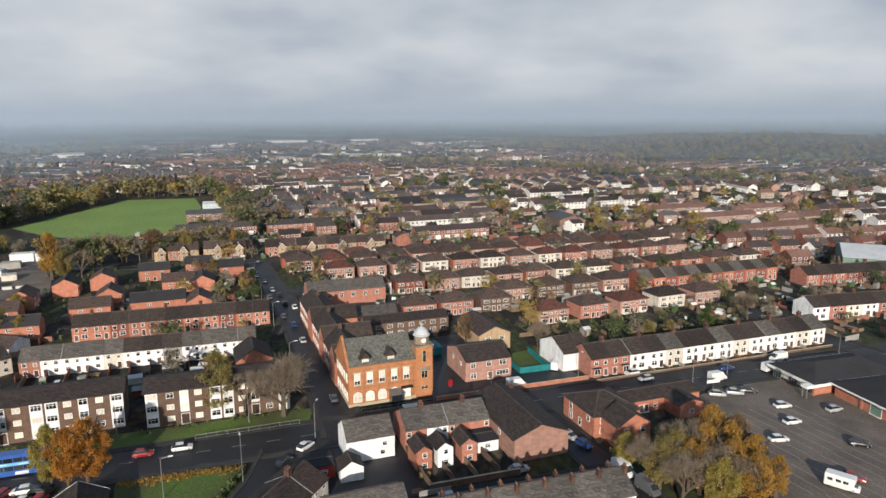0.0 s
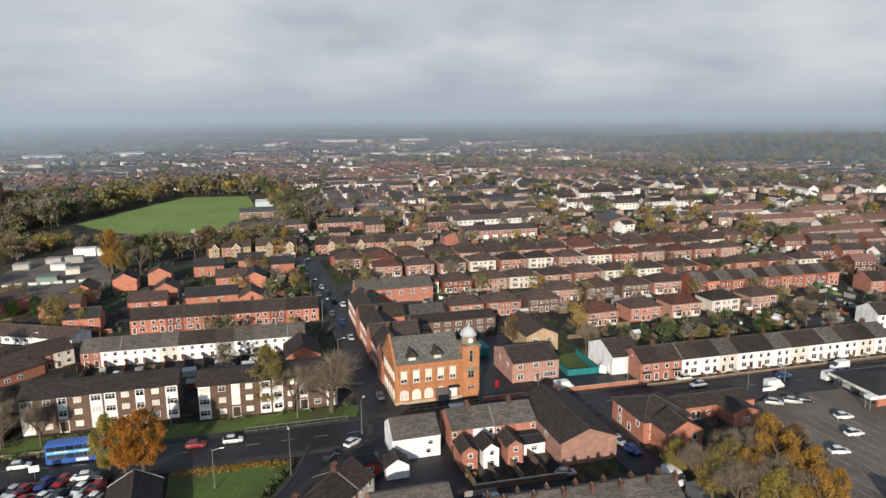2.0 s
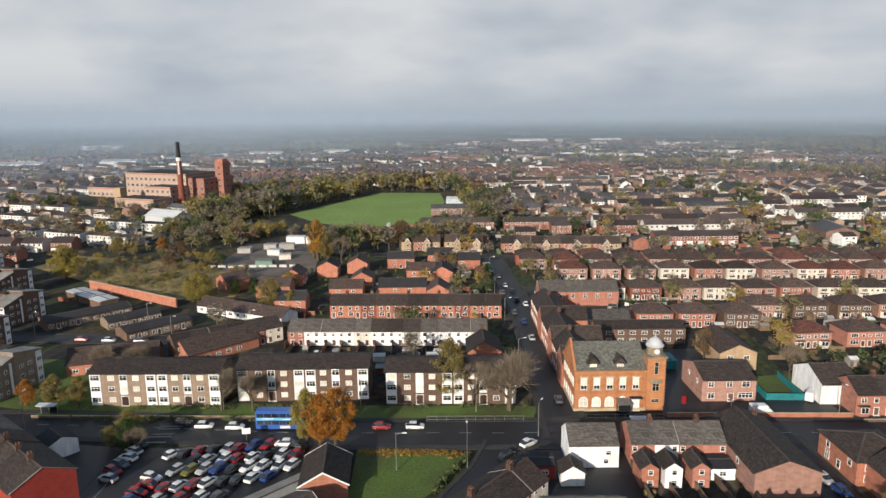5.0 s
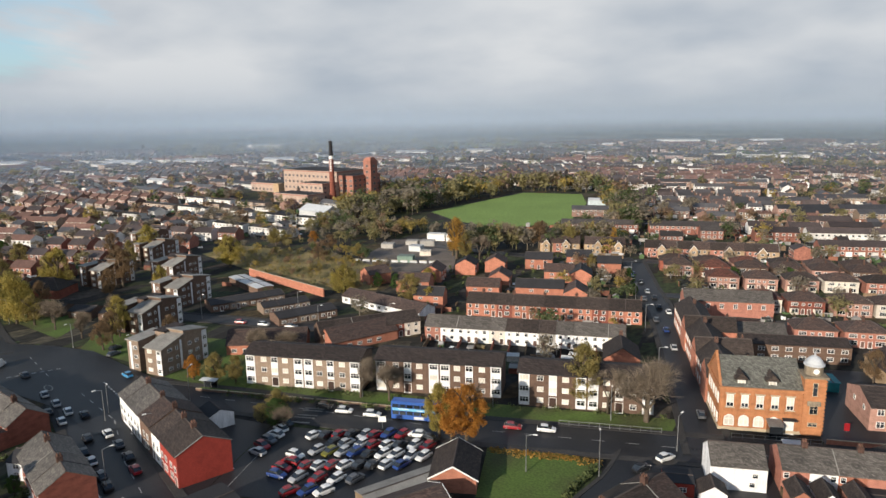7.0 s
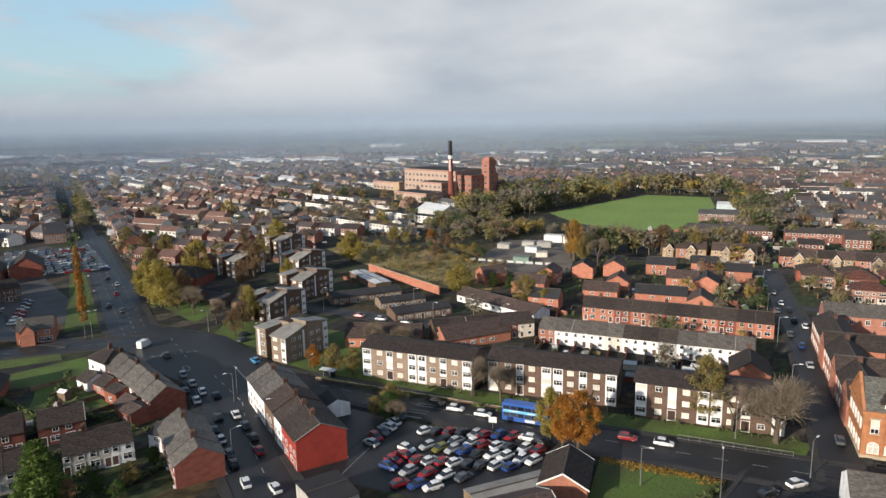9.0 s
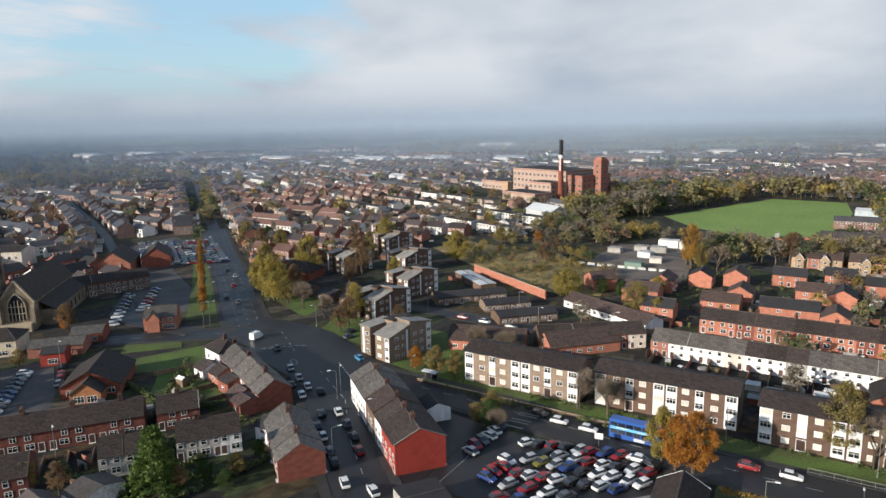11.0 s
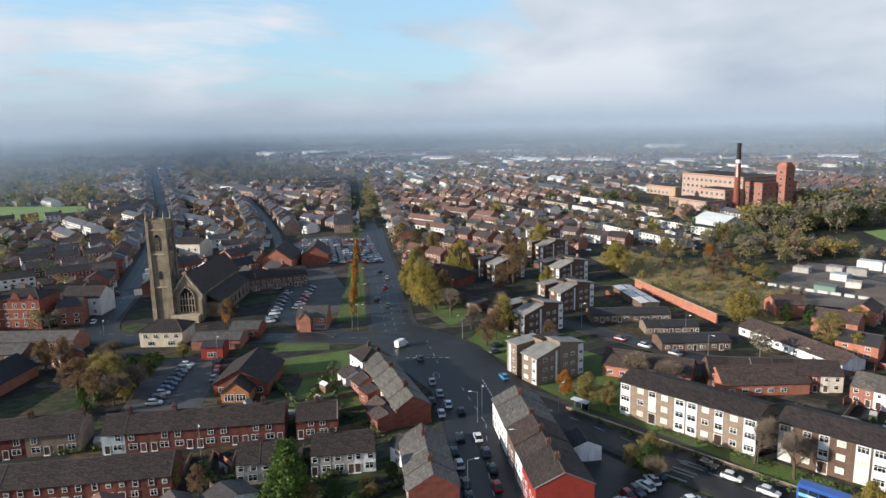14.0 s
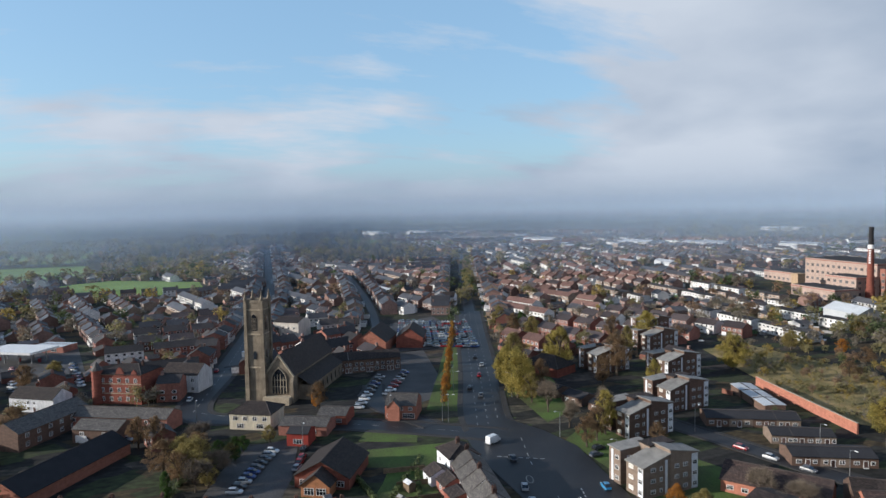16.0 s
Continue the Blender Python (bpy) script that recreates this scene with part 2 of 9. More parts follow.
blue_hoarding = mat("blue_hoarding", (0.02, 0.20, 0.22), rough=0.6, spread=0.05)
rubber = mat("rubber", (0.02, 0.02, 0.021), rough=0.8, bump=0.02)
# pane colour lightened, reflected sky painted into it
mill_glass = mat("mill_glass", (0.15, 0.14, 0.14), rough=0.25, dark=0.7, spread=0.5, bump=0.0, spec=0.6)
lamp_steel = mat("lamp_steel", (0.30, 0.31, 0.31), rough=0.45, metal=0.6, spread=0.15)
dome_lead = mat("dome_lead", (0.50, 0.52, 0.54), rough=0.45, dark=0.8, spread=0.0)


def leaf(name, a, b, spread=0.35):
    mt = mat(name, a, rough=0.75, scale=0.35, fine=2.0, spread=spread, bump=0.0, island=True, second=b, spec=0.25)
    t = mt.node_tree
    p = t.nodes["Principled BSDF"]
    tr, mx = t.nodes.new("ShaderNodeBsdfTranslucent"), t.nodes.new("ShaderNodeMixShader")
    t.links.new(p.inputs["Base Color"].links[0].from_socket, tr.inputs[0])
    mx.inputs[0].default_value = 0.5
    wire(t, p, 0, mx, 1)
    wire(t, tr, 0, mx, 2)
    wire(t, mx, 0, t.nodes["Material Output"], 0)
    return mt


leaf_olive = leaf("leaf_olive", (0.34, 0.265, 0.095), (0.235, 0.205, 0.075))
leaf_gold = leaf("leaf_gold", (0.50, 0.285, 0.062), (0.36, 0.22, 0.058))
leaf_orange = leaf("leaf_orange", (0.50, 0.235, 0.046), (0.36, 0.150, 0.032))
leaf_yellow = leaf("leaf_yellow", (0.44, 0.345, 0.090), (0.30, 0.26, 0.075))
leaf_russet = leaf("leaf_russet", (0.25, 0.160, 0.085), (0.19, 0.130, 0.075))
leaf_conifer = leaf("leaf_conifer", (0.125, 0.190, 0.045), (0.075, 0.125, 0.030))
leaf_green = leaf("leaf_green", (0.080, 0.140, 0.036), (0.056, 0.100, 0.028))


# lighter, greyer than the near leaves: some haze put into the colours
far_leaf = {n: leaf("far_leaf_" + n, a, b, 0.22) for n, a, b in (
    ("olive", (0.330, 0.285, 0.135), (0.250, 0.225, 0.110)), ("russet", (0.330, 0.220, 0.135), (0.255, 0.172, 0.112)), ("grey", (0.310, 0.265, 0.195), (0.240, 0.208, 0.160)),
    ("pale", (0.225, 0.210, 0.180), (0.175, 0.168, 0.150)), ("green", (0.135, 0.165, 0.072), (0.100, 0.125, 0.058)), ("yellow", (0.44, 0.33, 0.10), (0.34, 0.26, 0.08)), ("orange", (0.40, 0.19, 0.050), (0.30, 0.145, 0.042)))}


def haze_sheet_material(amount, low, high):
    """A thin upright sheet added to stand in for haze: lets most of the light through and scatters a little of the sun
    and sky.
    """
    mt = bpy.data.materials.new("mist")
    mt.use_nodes = True
    t = mt.node_tree
    t.nodes.clear()
    N = t.nodes.new
    out, df, tl, both, tr, mx = N("ShaderNodeOutputMaterial"), N("ShaderNodeBsdfDiffuse"), N("ShaderNodeBsdfTranslucent"), N("ShaderNodeMixShader"), N("ShaderNodeBsdfTransparent"), N("ShaderNodeMixShader")
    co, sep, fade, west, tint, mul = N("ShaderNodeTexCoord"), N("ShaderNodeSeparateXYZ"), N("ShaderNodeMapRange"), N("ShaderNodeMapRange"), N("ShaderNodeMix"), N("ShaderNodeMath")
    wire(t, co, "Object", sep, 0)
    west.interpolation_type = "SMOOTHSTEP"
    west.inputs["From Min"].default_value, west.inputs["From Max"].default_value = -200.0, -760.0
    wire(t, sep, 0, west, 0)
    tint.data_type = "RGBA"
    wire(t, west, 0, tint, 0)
    # tint brighter to the west, in place of sun that hardly strikes there
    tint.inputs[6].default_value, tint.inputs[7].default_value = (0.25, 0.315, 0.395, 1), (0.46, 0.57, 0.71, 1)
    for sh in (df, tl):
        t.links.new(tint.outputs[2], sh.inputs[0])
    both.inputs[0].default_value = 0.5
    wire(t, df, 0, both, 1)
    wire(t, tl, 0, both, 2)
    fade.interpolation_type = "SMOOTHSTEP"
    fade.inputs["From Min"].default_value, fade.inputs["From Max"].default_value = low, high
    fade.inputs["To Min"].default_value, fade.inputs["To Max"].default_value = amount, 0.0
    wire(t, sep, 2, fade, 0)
    # and denser there for the same missing sunlight
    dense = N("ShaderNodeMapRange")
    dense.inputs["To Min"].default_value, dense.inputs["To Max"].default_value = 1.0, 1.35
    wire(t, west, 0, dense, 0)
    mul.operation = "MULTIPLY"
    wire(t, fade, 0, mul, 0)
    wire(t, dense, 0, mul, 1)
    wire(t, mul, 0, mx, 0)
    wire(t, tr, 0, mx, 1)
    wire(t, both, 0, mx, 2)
    wire(t, mx, 0, out, 0)
    return mt


def car_paint(name, c):
    return mat(name, c, rough=0.28, dark=0.92, scale=0.8, spread=0.03, bump=0.0, spec=0.6)


PAINTS = {"white": car_paint("paint_white", (0.75, 0.75, 0.74)), "silver": car_paint("paint_silver", (0.42, 0.43, 0.44)),
          "black": car_paint("paint_black", (0.016, 0.017, 0.02)), "red": car_paint("paint_red", (0.27, 0.014, 0.02)),
          "blue": car_paint("paint_blue", (0.02, 0.05, 0.19)), "grey": car_paint("paint_grey", (0.10, 0.105, 0.115)),
          "olive": car_paint("paint_olive", (0.16, 0.15, 0.02)),
          "sky_blue": car_paint("paint_sky_blue", (0.05, 0.26, 0.50))}
bus_blue = car_paint("bus_blue", (0.028, 0.105, 0.40))
bus_pale = car_paint("bus_pale", (0.18, 0.50, 0.72))


def backdrop_material():
    """Far land painted as a glowing backdrop, haze put into its colour: woods, fields and scattered roofs that flatten
    towards the horizon and fade into the sky.
    """
    mt = bpy.data.materials.new("far_haze")
    mt.use_nodes = True
    t = mt.node_tree
    t.nodes.clear()
    N = t.nodes.new
    out, em, tr, mx = N("ShaderNodeOutputMaterial"), N("ShaderNodeEmission"), N("ShaderNodeBsdfTransparent"), N("ShaderNodeMixShader")
    co, sep = N("ShaderNodeTexCoord"), N("ShaderNodeSeparateXYZ")
    wire(t, co, "Object", sep, 0)

    def m(op, a, b=None, clamp=False):
        n = N("ShaderNodeMath")
        n.operation, n.use_clamp = op, clamp
        for i, v in enumerate((a, b)):
            if isinstance(v, (int, float)):
                n.inputs[i].default_value = v
            elif v is not None:
                t.links.new(v, n.inputs[i])
        return n.outputs[0]

    # bearing, and the logarithm of the distance of the land that shows at each height
    around = m("ARCTAN2", sep.outputs[0], sep.outputs[1])
    away = m("LOGARITHM", m("DIVIDE", 62.0, m("MAXIMUM", m("SUBTRACT", 62.0, sep.outputs[2]), 1.5)), math.e)
    comb = N("ShaderNodeCombineXYZ")
    t.links.new(around, comb.inputs[0])
    t.links.new(away, comb.inputs[1])

    def noise(scale, detail, sx=1.0):
        n, mp = N("ShaderNodeTexNoise"), N("ShaderNodeMapping")
        mp.inputs["Scale"].default_value = (sx, 1.0, 1.0)
        t.links.new(comb.outputs[0], mp.inputs[0])
        wire(t, mp, 0, n, "Vector")
        n.inputs["Scale"].default_value, n.inputs["Detail"].default_value = scale, detail
        return n.outputs[0]

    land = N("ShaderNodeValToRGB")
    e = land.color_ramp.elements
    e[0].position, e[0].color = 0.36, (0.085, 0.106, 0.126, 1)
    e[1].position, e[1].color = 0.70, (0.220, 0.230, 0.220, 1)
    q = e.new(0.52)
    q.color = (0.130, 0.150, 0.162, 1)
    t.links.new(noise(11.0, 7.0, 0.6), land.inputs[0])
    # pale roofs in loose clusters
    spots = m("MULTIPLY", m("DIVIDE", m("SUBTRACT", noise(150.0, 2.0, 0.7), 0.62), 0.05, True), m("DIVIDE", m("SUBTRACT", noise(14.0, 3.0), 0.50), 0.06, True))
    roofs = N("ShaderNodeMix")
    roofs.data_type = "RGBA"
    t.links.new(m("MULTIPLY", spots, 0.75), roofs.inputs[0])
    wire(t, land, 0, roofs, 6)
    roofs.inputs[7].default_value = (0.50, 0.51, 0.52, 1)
    # haze tint painted into the glowing colour towards the horizon
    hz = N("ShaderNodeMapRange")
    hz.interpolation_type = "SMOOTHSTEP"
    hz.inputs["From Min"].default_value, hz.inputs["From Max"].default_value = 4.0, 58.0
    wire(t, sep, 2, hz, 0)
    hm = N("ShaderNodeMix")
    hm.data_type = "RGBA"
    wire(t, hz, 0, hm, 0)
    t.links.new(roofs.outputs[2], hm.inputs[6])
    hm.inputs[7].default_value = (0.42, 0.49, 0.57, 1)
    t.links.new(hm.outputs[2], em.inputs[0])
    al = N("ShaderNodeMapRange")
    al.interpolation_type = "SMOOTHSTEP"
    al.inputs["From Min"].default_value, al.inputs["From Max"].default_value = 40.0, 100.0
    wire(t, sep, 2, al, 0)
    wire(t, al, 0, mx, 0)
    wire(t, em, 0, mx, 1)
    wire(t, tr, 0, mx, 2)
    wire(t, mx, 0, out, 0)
    return mt


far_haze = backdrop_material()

# ---- building kit ----
ANG = radians(20)
CU, SU = math.cos(ANG), math.sin(ANG)
rng = random.Random(7)


def uv(u, v):
    """A place in the grid of the streets: u along the main road, v away from it."""
    return u * CU - v * SU, u * SU + v * CU


class Shape:
    """Collects faces with material slots and turns them into one mesh."""

    def __init__(self):
        self.v, self.f, self.m = [], [], []

    def face(self, pts, mi=0):
        k = len(self.v)
        self.v += [tuple(p) for p in pts]
        self.f.append(tuple(range(k, k + len(pts))))
        self.m.append(mi)

    def box(self, x0, y0, z0, x1, y1, z1, mi=0, bottom=False):
        k = len(self.v)
        self.v += [(x0, y0, z0), (x1, y0, z0), (x1, y1, z0), (x0, y1, z0), (x0, y0, z1), (x1, y0, z1), (x1, y1, z1), (x0, y1, z1)]
        fs = [(0, 1, 5, 4), (1, 2, 6, 5), (2, 3, 7, 6), (3, 0, 4, 7), (4, 5, 6, 7)] + ([(3, 2, 1, 0)] if bottom else [])
        self.f += [tuple(k + i for i in q) for q in fs]
        self.m += [mi] * len(fs)

    def prism(self, poly, z0, z1, mi=0, bottom=False):
        n, k = len(poly), len(self.v)
        self.v += [(x, y, z0) for x, y in poly] + [(x, y, z1) for x, y in poly]
        for i in range(n):
            j = (i + 1) % n
            self.f.append((k + i, k + j, k + n + j, k + n + i))
        self.f.append(tuple(k + n + i for i in range(n)))
        self.m += [mi] * (n + 1)
        if bottom:
            self.f.append(tuple(k + i for i in reversed(range(n))))
            self.m.append(mi)

    def profile(self, poly, x0, x1, mi=0):
        """Extrudes a polygon in y, z along x."""
        n, k = len(poly), len(self.v)
        self.v += [(x0, y, z) for y, z in poly] + [(x1, y, z) for y, z in poly]
        for i in range(n):
            j = (i + 1) % n
            self.f.append((k + j, k + i, k + n + i, k + n + j))
        self.f += [tuple(k + i for i in range(n)), tuple(k + n + i for i in reversed(range(n)))]
        self.m += [mi] * (n + 2)

    def tube(self, a, b, ra, rb, n=6, mi=0, cap=True):
        a, b = Vector(a), Vector(b)
        q = (b - a).to_track_quat("Z", "Y").to_matrix()
        k = len(self.v)
        for c, r in ((a, ra), (b, rb)):
            for i in range(n):
                w = 2 * math.pi * i / n
                self.v.append(tuple(c + q @ Vector((r * math.cos(w), r * math.sin(w), 0))))
        for i in range(n):
            j = (i + 1) % n
            self.f.append((k + i, k + j, k + n + j, k + n + i))
            self.m.append(mi)
        if cap:
            self.f.append(tuple(k + n + i for i in range(n)))
            self.m.append(mi)

    def move(self, m):
        self.v = [tuple(m @ Vector(p)) for p in self.v]
        return self

    def mesh(self, name, *mats):
        me = bpy.data.meshes.new(name)
        me.from_pydata(self.v, [], self.f)
        for mt in mats:
            me.materials.append(mt)
        if len(mats) > 1:
            me.polygons.foreach_set("material_index", self.m)
        me.update()
        return me


def thing(name, x, y, rot=0.0, label="", category="", group="", z=0.0, kind=""):
    ob = new(name)
    ob.empty_display_size = 0.5
    ob.matrix_basis = pose(x, y, z, 0, 0, rot)
    return tagged(ob, label, category, group, kind)


def part(name, mesh, parent, m=None, label=""):
    ob = new(name, mesh)
    ob.parent = parent
    if m is not None:
        ob.matrix_basis = m
    return tagged(ob, label)


def slab(name, mesh, label, category, kind="structure"):
    return tagged(new(name, mesh), label, category, kind=kind)


CACHE = {}
TAKEN = []


def cached(key, make):
    if key not in CACHE:
        CACHE[key] = make()
    return CACHE[key]


def window_mesh(w, h, frame_mat=None, style="casement"):
    """A window that faces -y, its sill's middle at the origin: one frame with mullions round recessed panes."""
    def make():
        s = Shape()
        t, y0, y1, back = 0.09, -0.07, -0.015, 0.05
        n = max(1, round(w / 0.75))
        xs = [-w / 2]
        for i in range(n):
            a, b = -w / 2 + w * i / n, -w / 2 + w * (i + 1) / n
            xs += [a + (t if i == 0 else 0.035), b - (t if i == n - 1 else 0.035)]
        xs.append(w / 2)
        mid = h * (0.34 if style == "sash" else 0.64)
        zs = [0, t, h - t, h] if style == "blind" else [0, t, mid - 0.03, mid + 0.03, h - t, h]
        nx, nz = len(xs), len(zs)
        s.v = [(x, y0, z) for z in zs for x in xs]
        for j in range(nz - 1):
            for i in range(nx - 1):
                q = (j * nx + i, j * nx + i + 1, (j + 1) * nx + i + 1, (j + 1) * nx + i)
                if i % 2 and j % 2:
                    k = len(s.v)
                    s.v += [(s.v[p][0], y1, s.v[p][2]) for p in q]
                    for e in range(4):
                        f = (e + 1) % 4
                        s.f.append((q[e], q[f], k + f, k + e))
                        s.m.append(0)
                    s.f.append((k, k + 1, k + 2, k + 3))
                    s.m.append(2 if style == "blind" or (style == "sash" and j > 1) else 1)
                else:
                    s.f.append(q)
                    s.m.append(0)
        c = [0, nx - 1, nx * nz - 1, nx * (nz - 1)]
        k = len(s.v)
        s.v += [(s.v[p][0], back, s.v[p][2]) for p in c]
        for e in range(4):
            f = (e + 1) % 4
            s.f.append((c[f], c[e], k + e, k + f))
            s.m.append(0)
        return s.mesh("window", frame_mat or white_paint, glass, blind)
    return cached(("win", w, h, frame_mat and frame_mat.name, style), make)


def arched_window_mesh(w, h, frame_mat):
    def make():
        s = Shape()
        n, r = 10, w / 2
        arc = [(r * math.cos(math.pi * i / n), h - r + r * math.sin(math.pi * i / n)) for i in range(n + 1)]
        pts = [(-r, 0), (r, 0)] + arc
        s.face([(x, -0.03, z) for x, z in pts], 1)
        ring = [(-r, 0), (r, 0)] + arc[:]
        for (ax, az), (bx, bz) in zip(ring, ring[1:] + ring[:1]):
            s.tube((ax, -0.05, az), (bx, -0.05, bz), 0.09, 0.09, 4, cap=False)
        s.box(-0.05, -0.08, 0, 0.05, -0.02, h)
        s.box(-r, -0.08, h - r - 0.05, r, -0.02, h - r + 0.05)
        return s.mesh("window", frame_mat, blind)
    return cached(("arch", w, h, frame_mat.name), make)


def door_mesh(w, h, paint=None):
    def make():
        s = Shape()
        s.box(-w / 2 - 0.1, -0.06, 0, -w / 2, 0.03, h + 0.1, 0)
        s.box(w / 2, -0.06, 0, w / 2 + 0.1, 0.03, h + 0.1, 0)
        s.box(-w / 2, -0.06, h, w / 2, 0.03, h + 0.1, 0)
        s.face([(-w / 2, -0.03, 0), (w / 2, -0.03, 0), (w / 2, -0.03, h), (-w / 2, -0.03, h)], 1)
        s.box(-w / 2 - 0.15, -0.35, -0.02, w / 2 + 0.15, 0, 0.12, 0)
        return s.mesh("door", white_paint, paint or door_paint)
    return cached(("door", w, h, paint and paint.name), make)


def gable_walls(w, d, eh, rh, wall):
    s = Shape()
    s.profile([(0, -0.2), (d, -0.2), (d, eh), (d / 2, rh), (0, eh)], -w / 2, w / 2)
    return s.mesh("wall", wall)


def gable_roof(w, d, eh, rh, roof, over=0.35, ends=0.0, th=0.16):
    """Two slopes with thickness and a ridge."""
    s = Shape()
    k = (rh - eh) / (d / 2)
    lo = eh - over * k
    x0, x1 = -w / 2 - ends, w / 2 + ends
    m, e = d / 2, rh + th - 0.14 * k
    s.profile([(-over, lo + 0.03), (-over, lo + th), (m - 0.14, e), (m - 0.14, e + 0.12), (m, rh + th + 0.1), (m + 0.14, e + 0.12), (m + 0.14, e), (d + over, lo + th), (d + over, lo + 0.03), (m, rh + 0.03)], x0, x1)
    s.m[2:6] = [1] * 4
    return s.mesh("roof", roof, ridge_tile)


def hip_roof(w, d, eh, rh, roof, over=0.35, inset=None):
    s = Shape()
    i = d / 2 if inset is None else inset
    x0, x1, y0, y1, z = -w / 2 - over, w / 2 + over, -over, d + over, eh - 0.05
    a, b = (-w / 2 + i, d / 2, rh), (w / 2 - i, d / 2, rh)
    c = [(x0, y0), (x1, y0), (x1, y1), (x0, y1)]
    s.prism(c, z - 0.14, z, 0, True)
    p = [(x, y, z) for x, y in c]
    s.face([p[0], p[1], b, a]), s.face([p[1], p[2], b]), s.face([p[2], p[3], a, b]), s.face([p[3], p[0], a])
    for q, r in ((p[0], a), (p[3], a), (p[1], b), (p[2], b), (a, b)):
        s.tube(q, r, 0.13, 0.13, 4, 1, False)
    return s.mesh("roof", roof, ridge_tile)


def chimney_mesh(wall, h=1.5, w=0.75, d=0.5, pots=2):
    def make():
        s = Shape()
        s.box(-w / 2, -d / 2, -1.2, w / 2, d / 2, h)
        s.box(-w / 2 - 0.07, -d / 2 - 0.07, h - 0.25, w / 2 + 0.07, d / 2 + 0.07, h - 0.08)
        for i in range(pots):
            x = (i + 0.5) * w / pots - w / 2
            s.tube((x, 0, h), (x, 0, h + 0.5), 0.15, 0.11, 6, 1)
        return s.mesh("chimney", wall, clay)
    return cached(("chim", wall.name, h, w, d, pots), make)


def gutter_mesh(w, eh, y, mt):
    s = Shape()
    s.box(-w / 2, y - 0.12, eh - 0.22, w / 2, y, eh - 0.04, 0, True)
    return s.mesh("fascia", mt)


TURN = pose(0, 0, 0, 0, 0, 180)


def house(name, x, y, rot, w, d, eh, rh, wall, roof, front=(), back=(), chimneys=(), hip=None, ends=0.0, label="", category="house", group="",
          fascia=None, style="casement", barge=False, annex=None, door=None, sides=(), low=0.84):
    """A house with its front, towards -y of its own, along the line through (x, y). Openings: (kind, x, z, w, h). Heights are drawn a little generous and lowered together."""
    root = thing(name, x, y, rot, label, category, group)
    root.scale = (1, 1, low)
    c, si = math.cos(radians(rot)), math.sin(radians(rot))
    TAKEN.append((x - si * d / 2, y + c * d / 2, max(w, d) / 2 + 2))
    kit = (w, d, eh, rh)
    if hip is None:
        part("wall", cached(("gw", kit, wall.name), lambda: gable_walls(w, d, eh, rh, wall)), root)
        part("roof", cached(("gr", kit, roof.name, ends), lambda: gable_roof(w, d, eh, rh, roof, ends=ends)), root)
    else:
        def flat_walls():
            s = Shape()
            s.box(-w / 2, 0, -0.2, w / 2, d, eh)
            return s.mesh("wall", wall)
        part("wall", cached(("fw", kit, wall.name), flat_walls), root)
        part("roof", cached(("hr", kit, roof.name, hip), lambda: hip_roof(w, d, eh, rh, roof, inset=hip)), root)
    if barge:
        def board():
            s = Shape()
            k = (rh - eh) / (d / 2)
            o = 0.4
            s.profile([(-o, eh - o * k - 0.12), (d / 2, rh - 0.12), (d + o, eh - o * k - 0.12), (d + o, eh - o * k + 0.2), (d / 2, rh + 0.2), (-o, eh - o * k + 0.2)], 0, 0.1)
            return s.mesh("bargeboard", white_paint)
        for sx in (-1, 1):
            part("bargeboard", cached(("barge", d, eh, rh), board), root, pose(sx * (w / 2 + ends + 0.03) - (0.1 if sx < 0 else 0), 0, 0))
    if fascia is not None:
        part("fascia", cached(("fa", w, eh, 0, fascia.name), lambda: gutter_mesh(w, eh, -0.02, fascia)), root)
    for side, list_ in ((0, front), (1, back)):
        turn = pose(0, d, 0) @ TURN if side else Matrix()
        for kind, ox, oz, ow, oh in list_:
            if kind == "door":
                part("door", door_mesh(ow, oh, door), root, turn @ pose(ox, -0.02, oz))
            elif kind in ("bay", "white_bay"):
                base = wall if kind == "bay" else render_cream
                def bay():
                    s = Shape()
                    s.prism([(-ow / 2, 0), (-ow / 2 + 0.35, -0.7), (ow / 2 - 0.35, -0.7), (ow / 2, 0)], 0, oh + 0.9, 1)
                    s.prism([(-ow / 2 - 0.15, 0), (-ow / 2 + 0.25, -0.9), (ow / 2 - 0.25, -0.9), (ow / 2 + 0.15, 0)], oh + 0.9, oh + 1.1, 2)
                    s.box(-ow / 2 + 0.4, -0.75, 0.8, ow / 2 - 0.4, -0.7, oh + 0.8, 0)
                    s.box(-ow / 2 + 0.5, -0.76, 0.9, -0.05, -0.752, oh + 0.7, 3)
                    s.box(0.05, -0.76, 0.9, ow / 2 - 0.5, -0.752, oh + 0.7, 3)
                    return s.mesh("bay_window", white_paint, base, roof, glass)
                part("bay_window", cached(("bay", ow, oh, base.name, roof.name), bay), root, turn @ pose(ox, 0.02, 0))
            else:
                part("window", window_mesh(ow, oh, None, style), root, turn @ pose(ox, -0.02, oz))
    for sx, oy, oz, ow, oh in sides:
        part("window", window_mesh(ow, oh, None, style), root, pose(sx * (w / 2 + 0.02), oy, oz, 0, 0, 90 if sx > 0 else -90))
    for cx, cy in chimneys:
        z = rh - abs(cy - d / 2) * (rh - eh) / (d / 2)
        part("chimney", chimney_mesh(chimney_brick, 1.15 if int(cx * 7) % 2 else 1.4, 0.9), root, pose(cx, cy, z, 0, 0, 90))
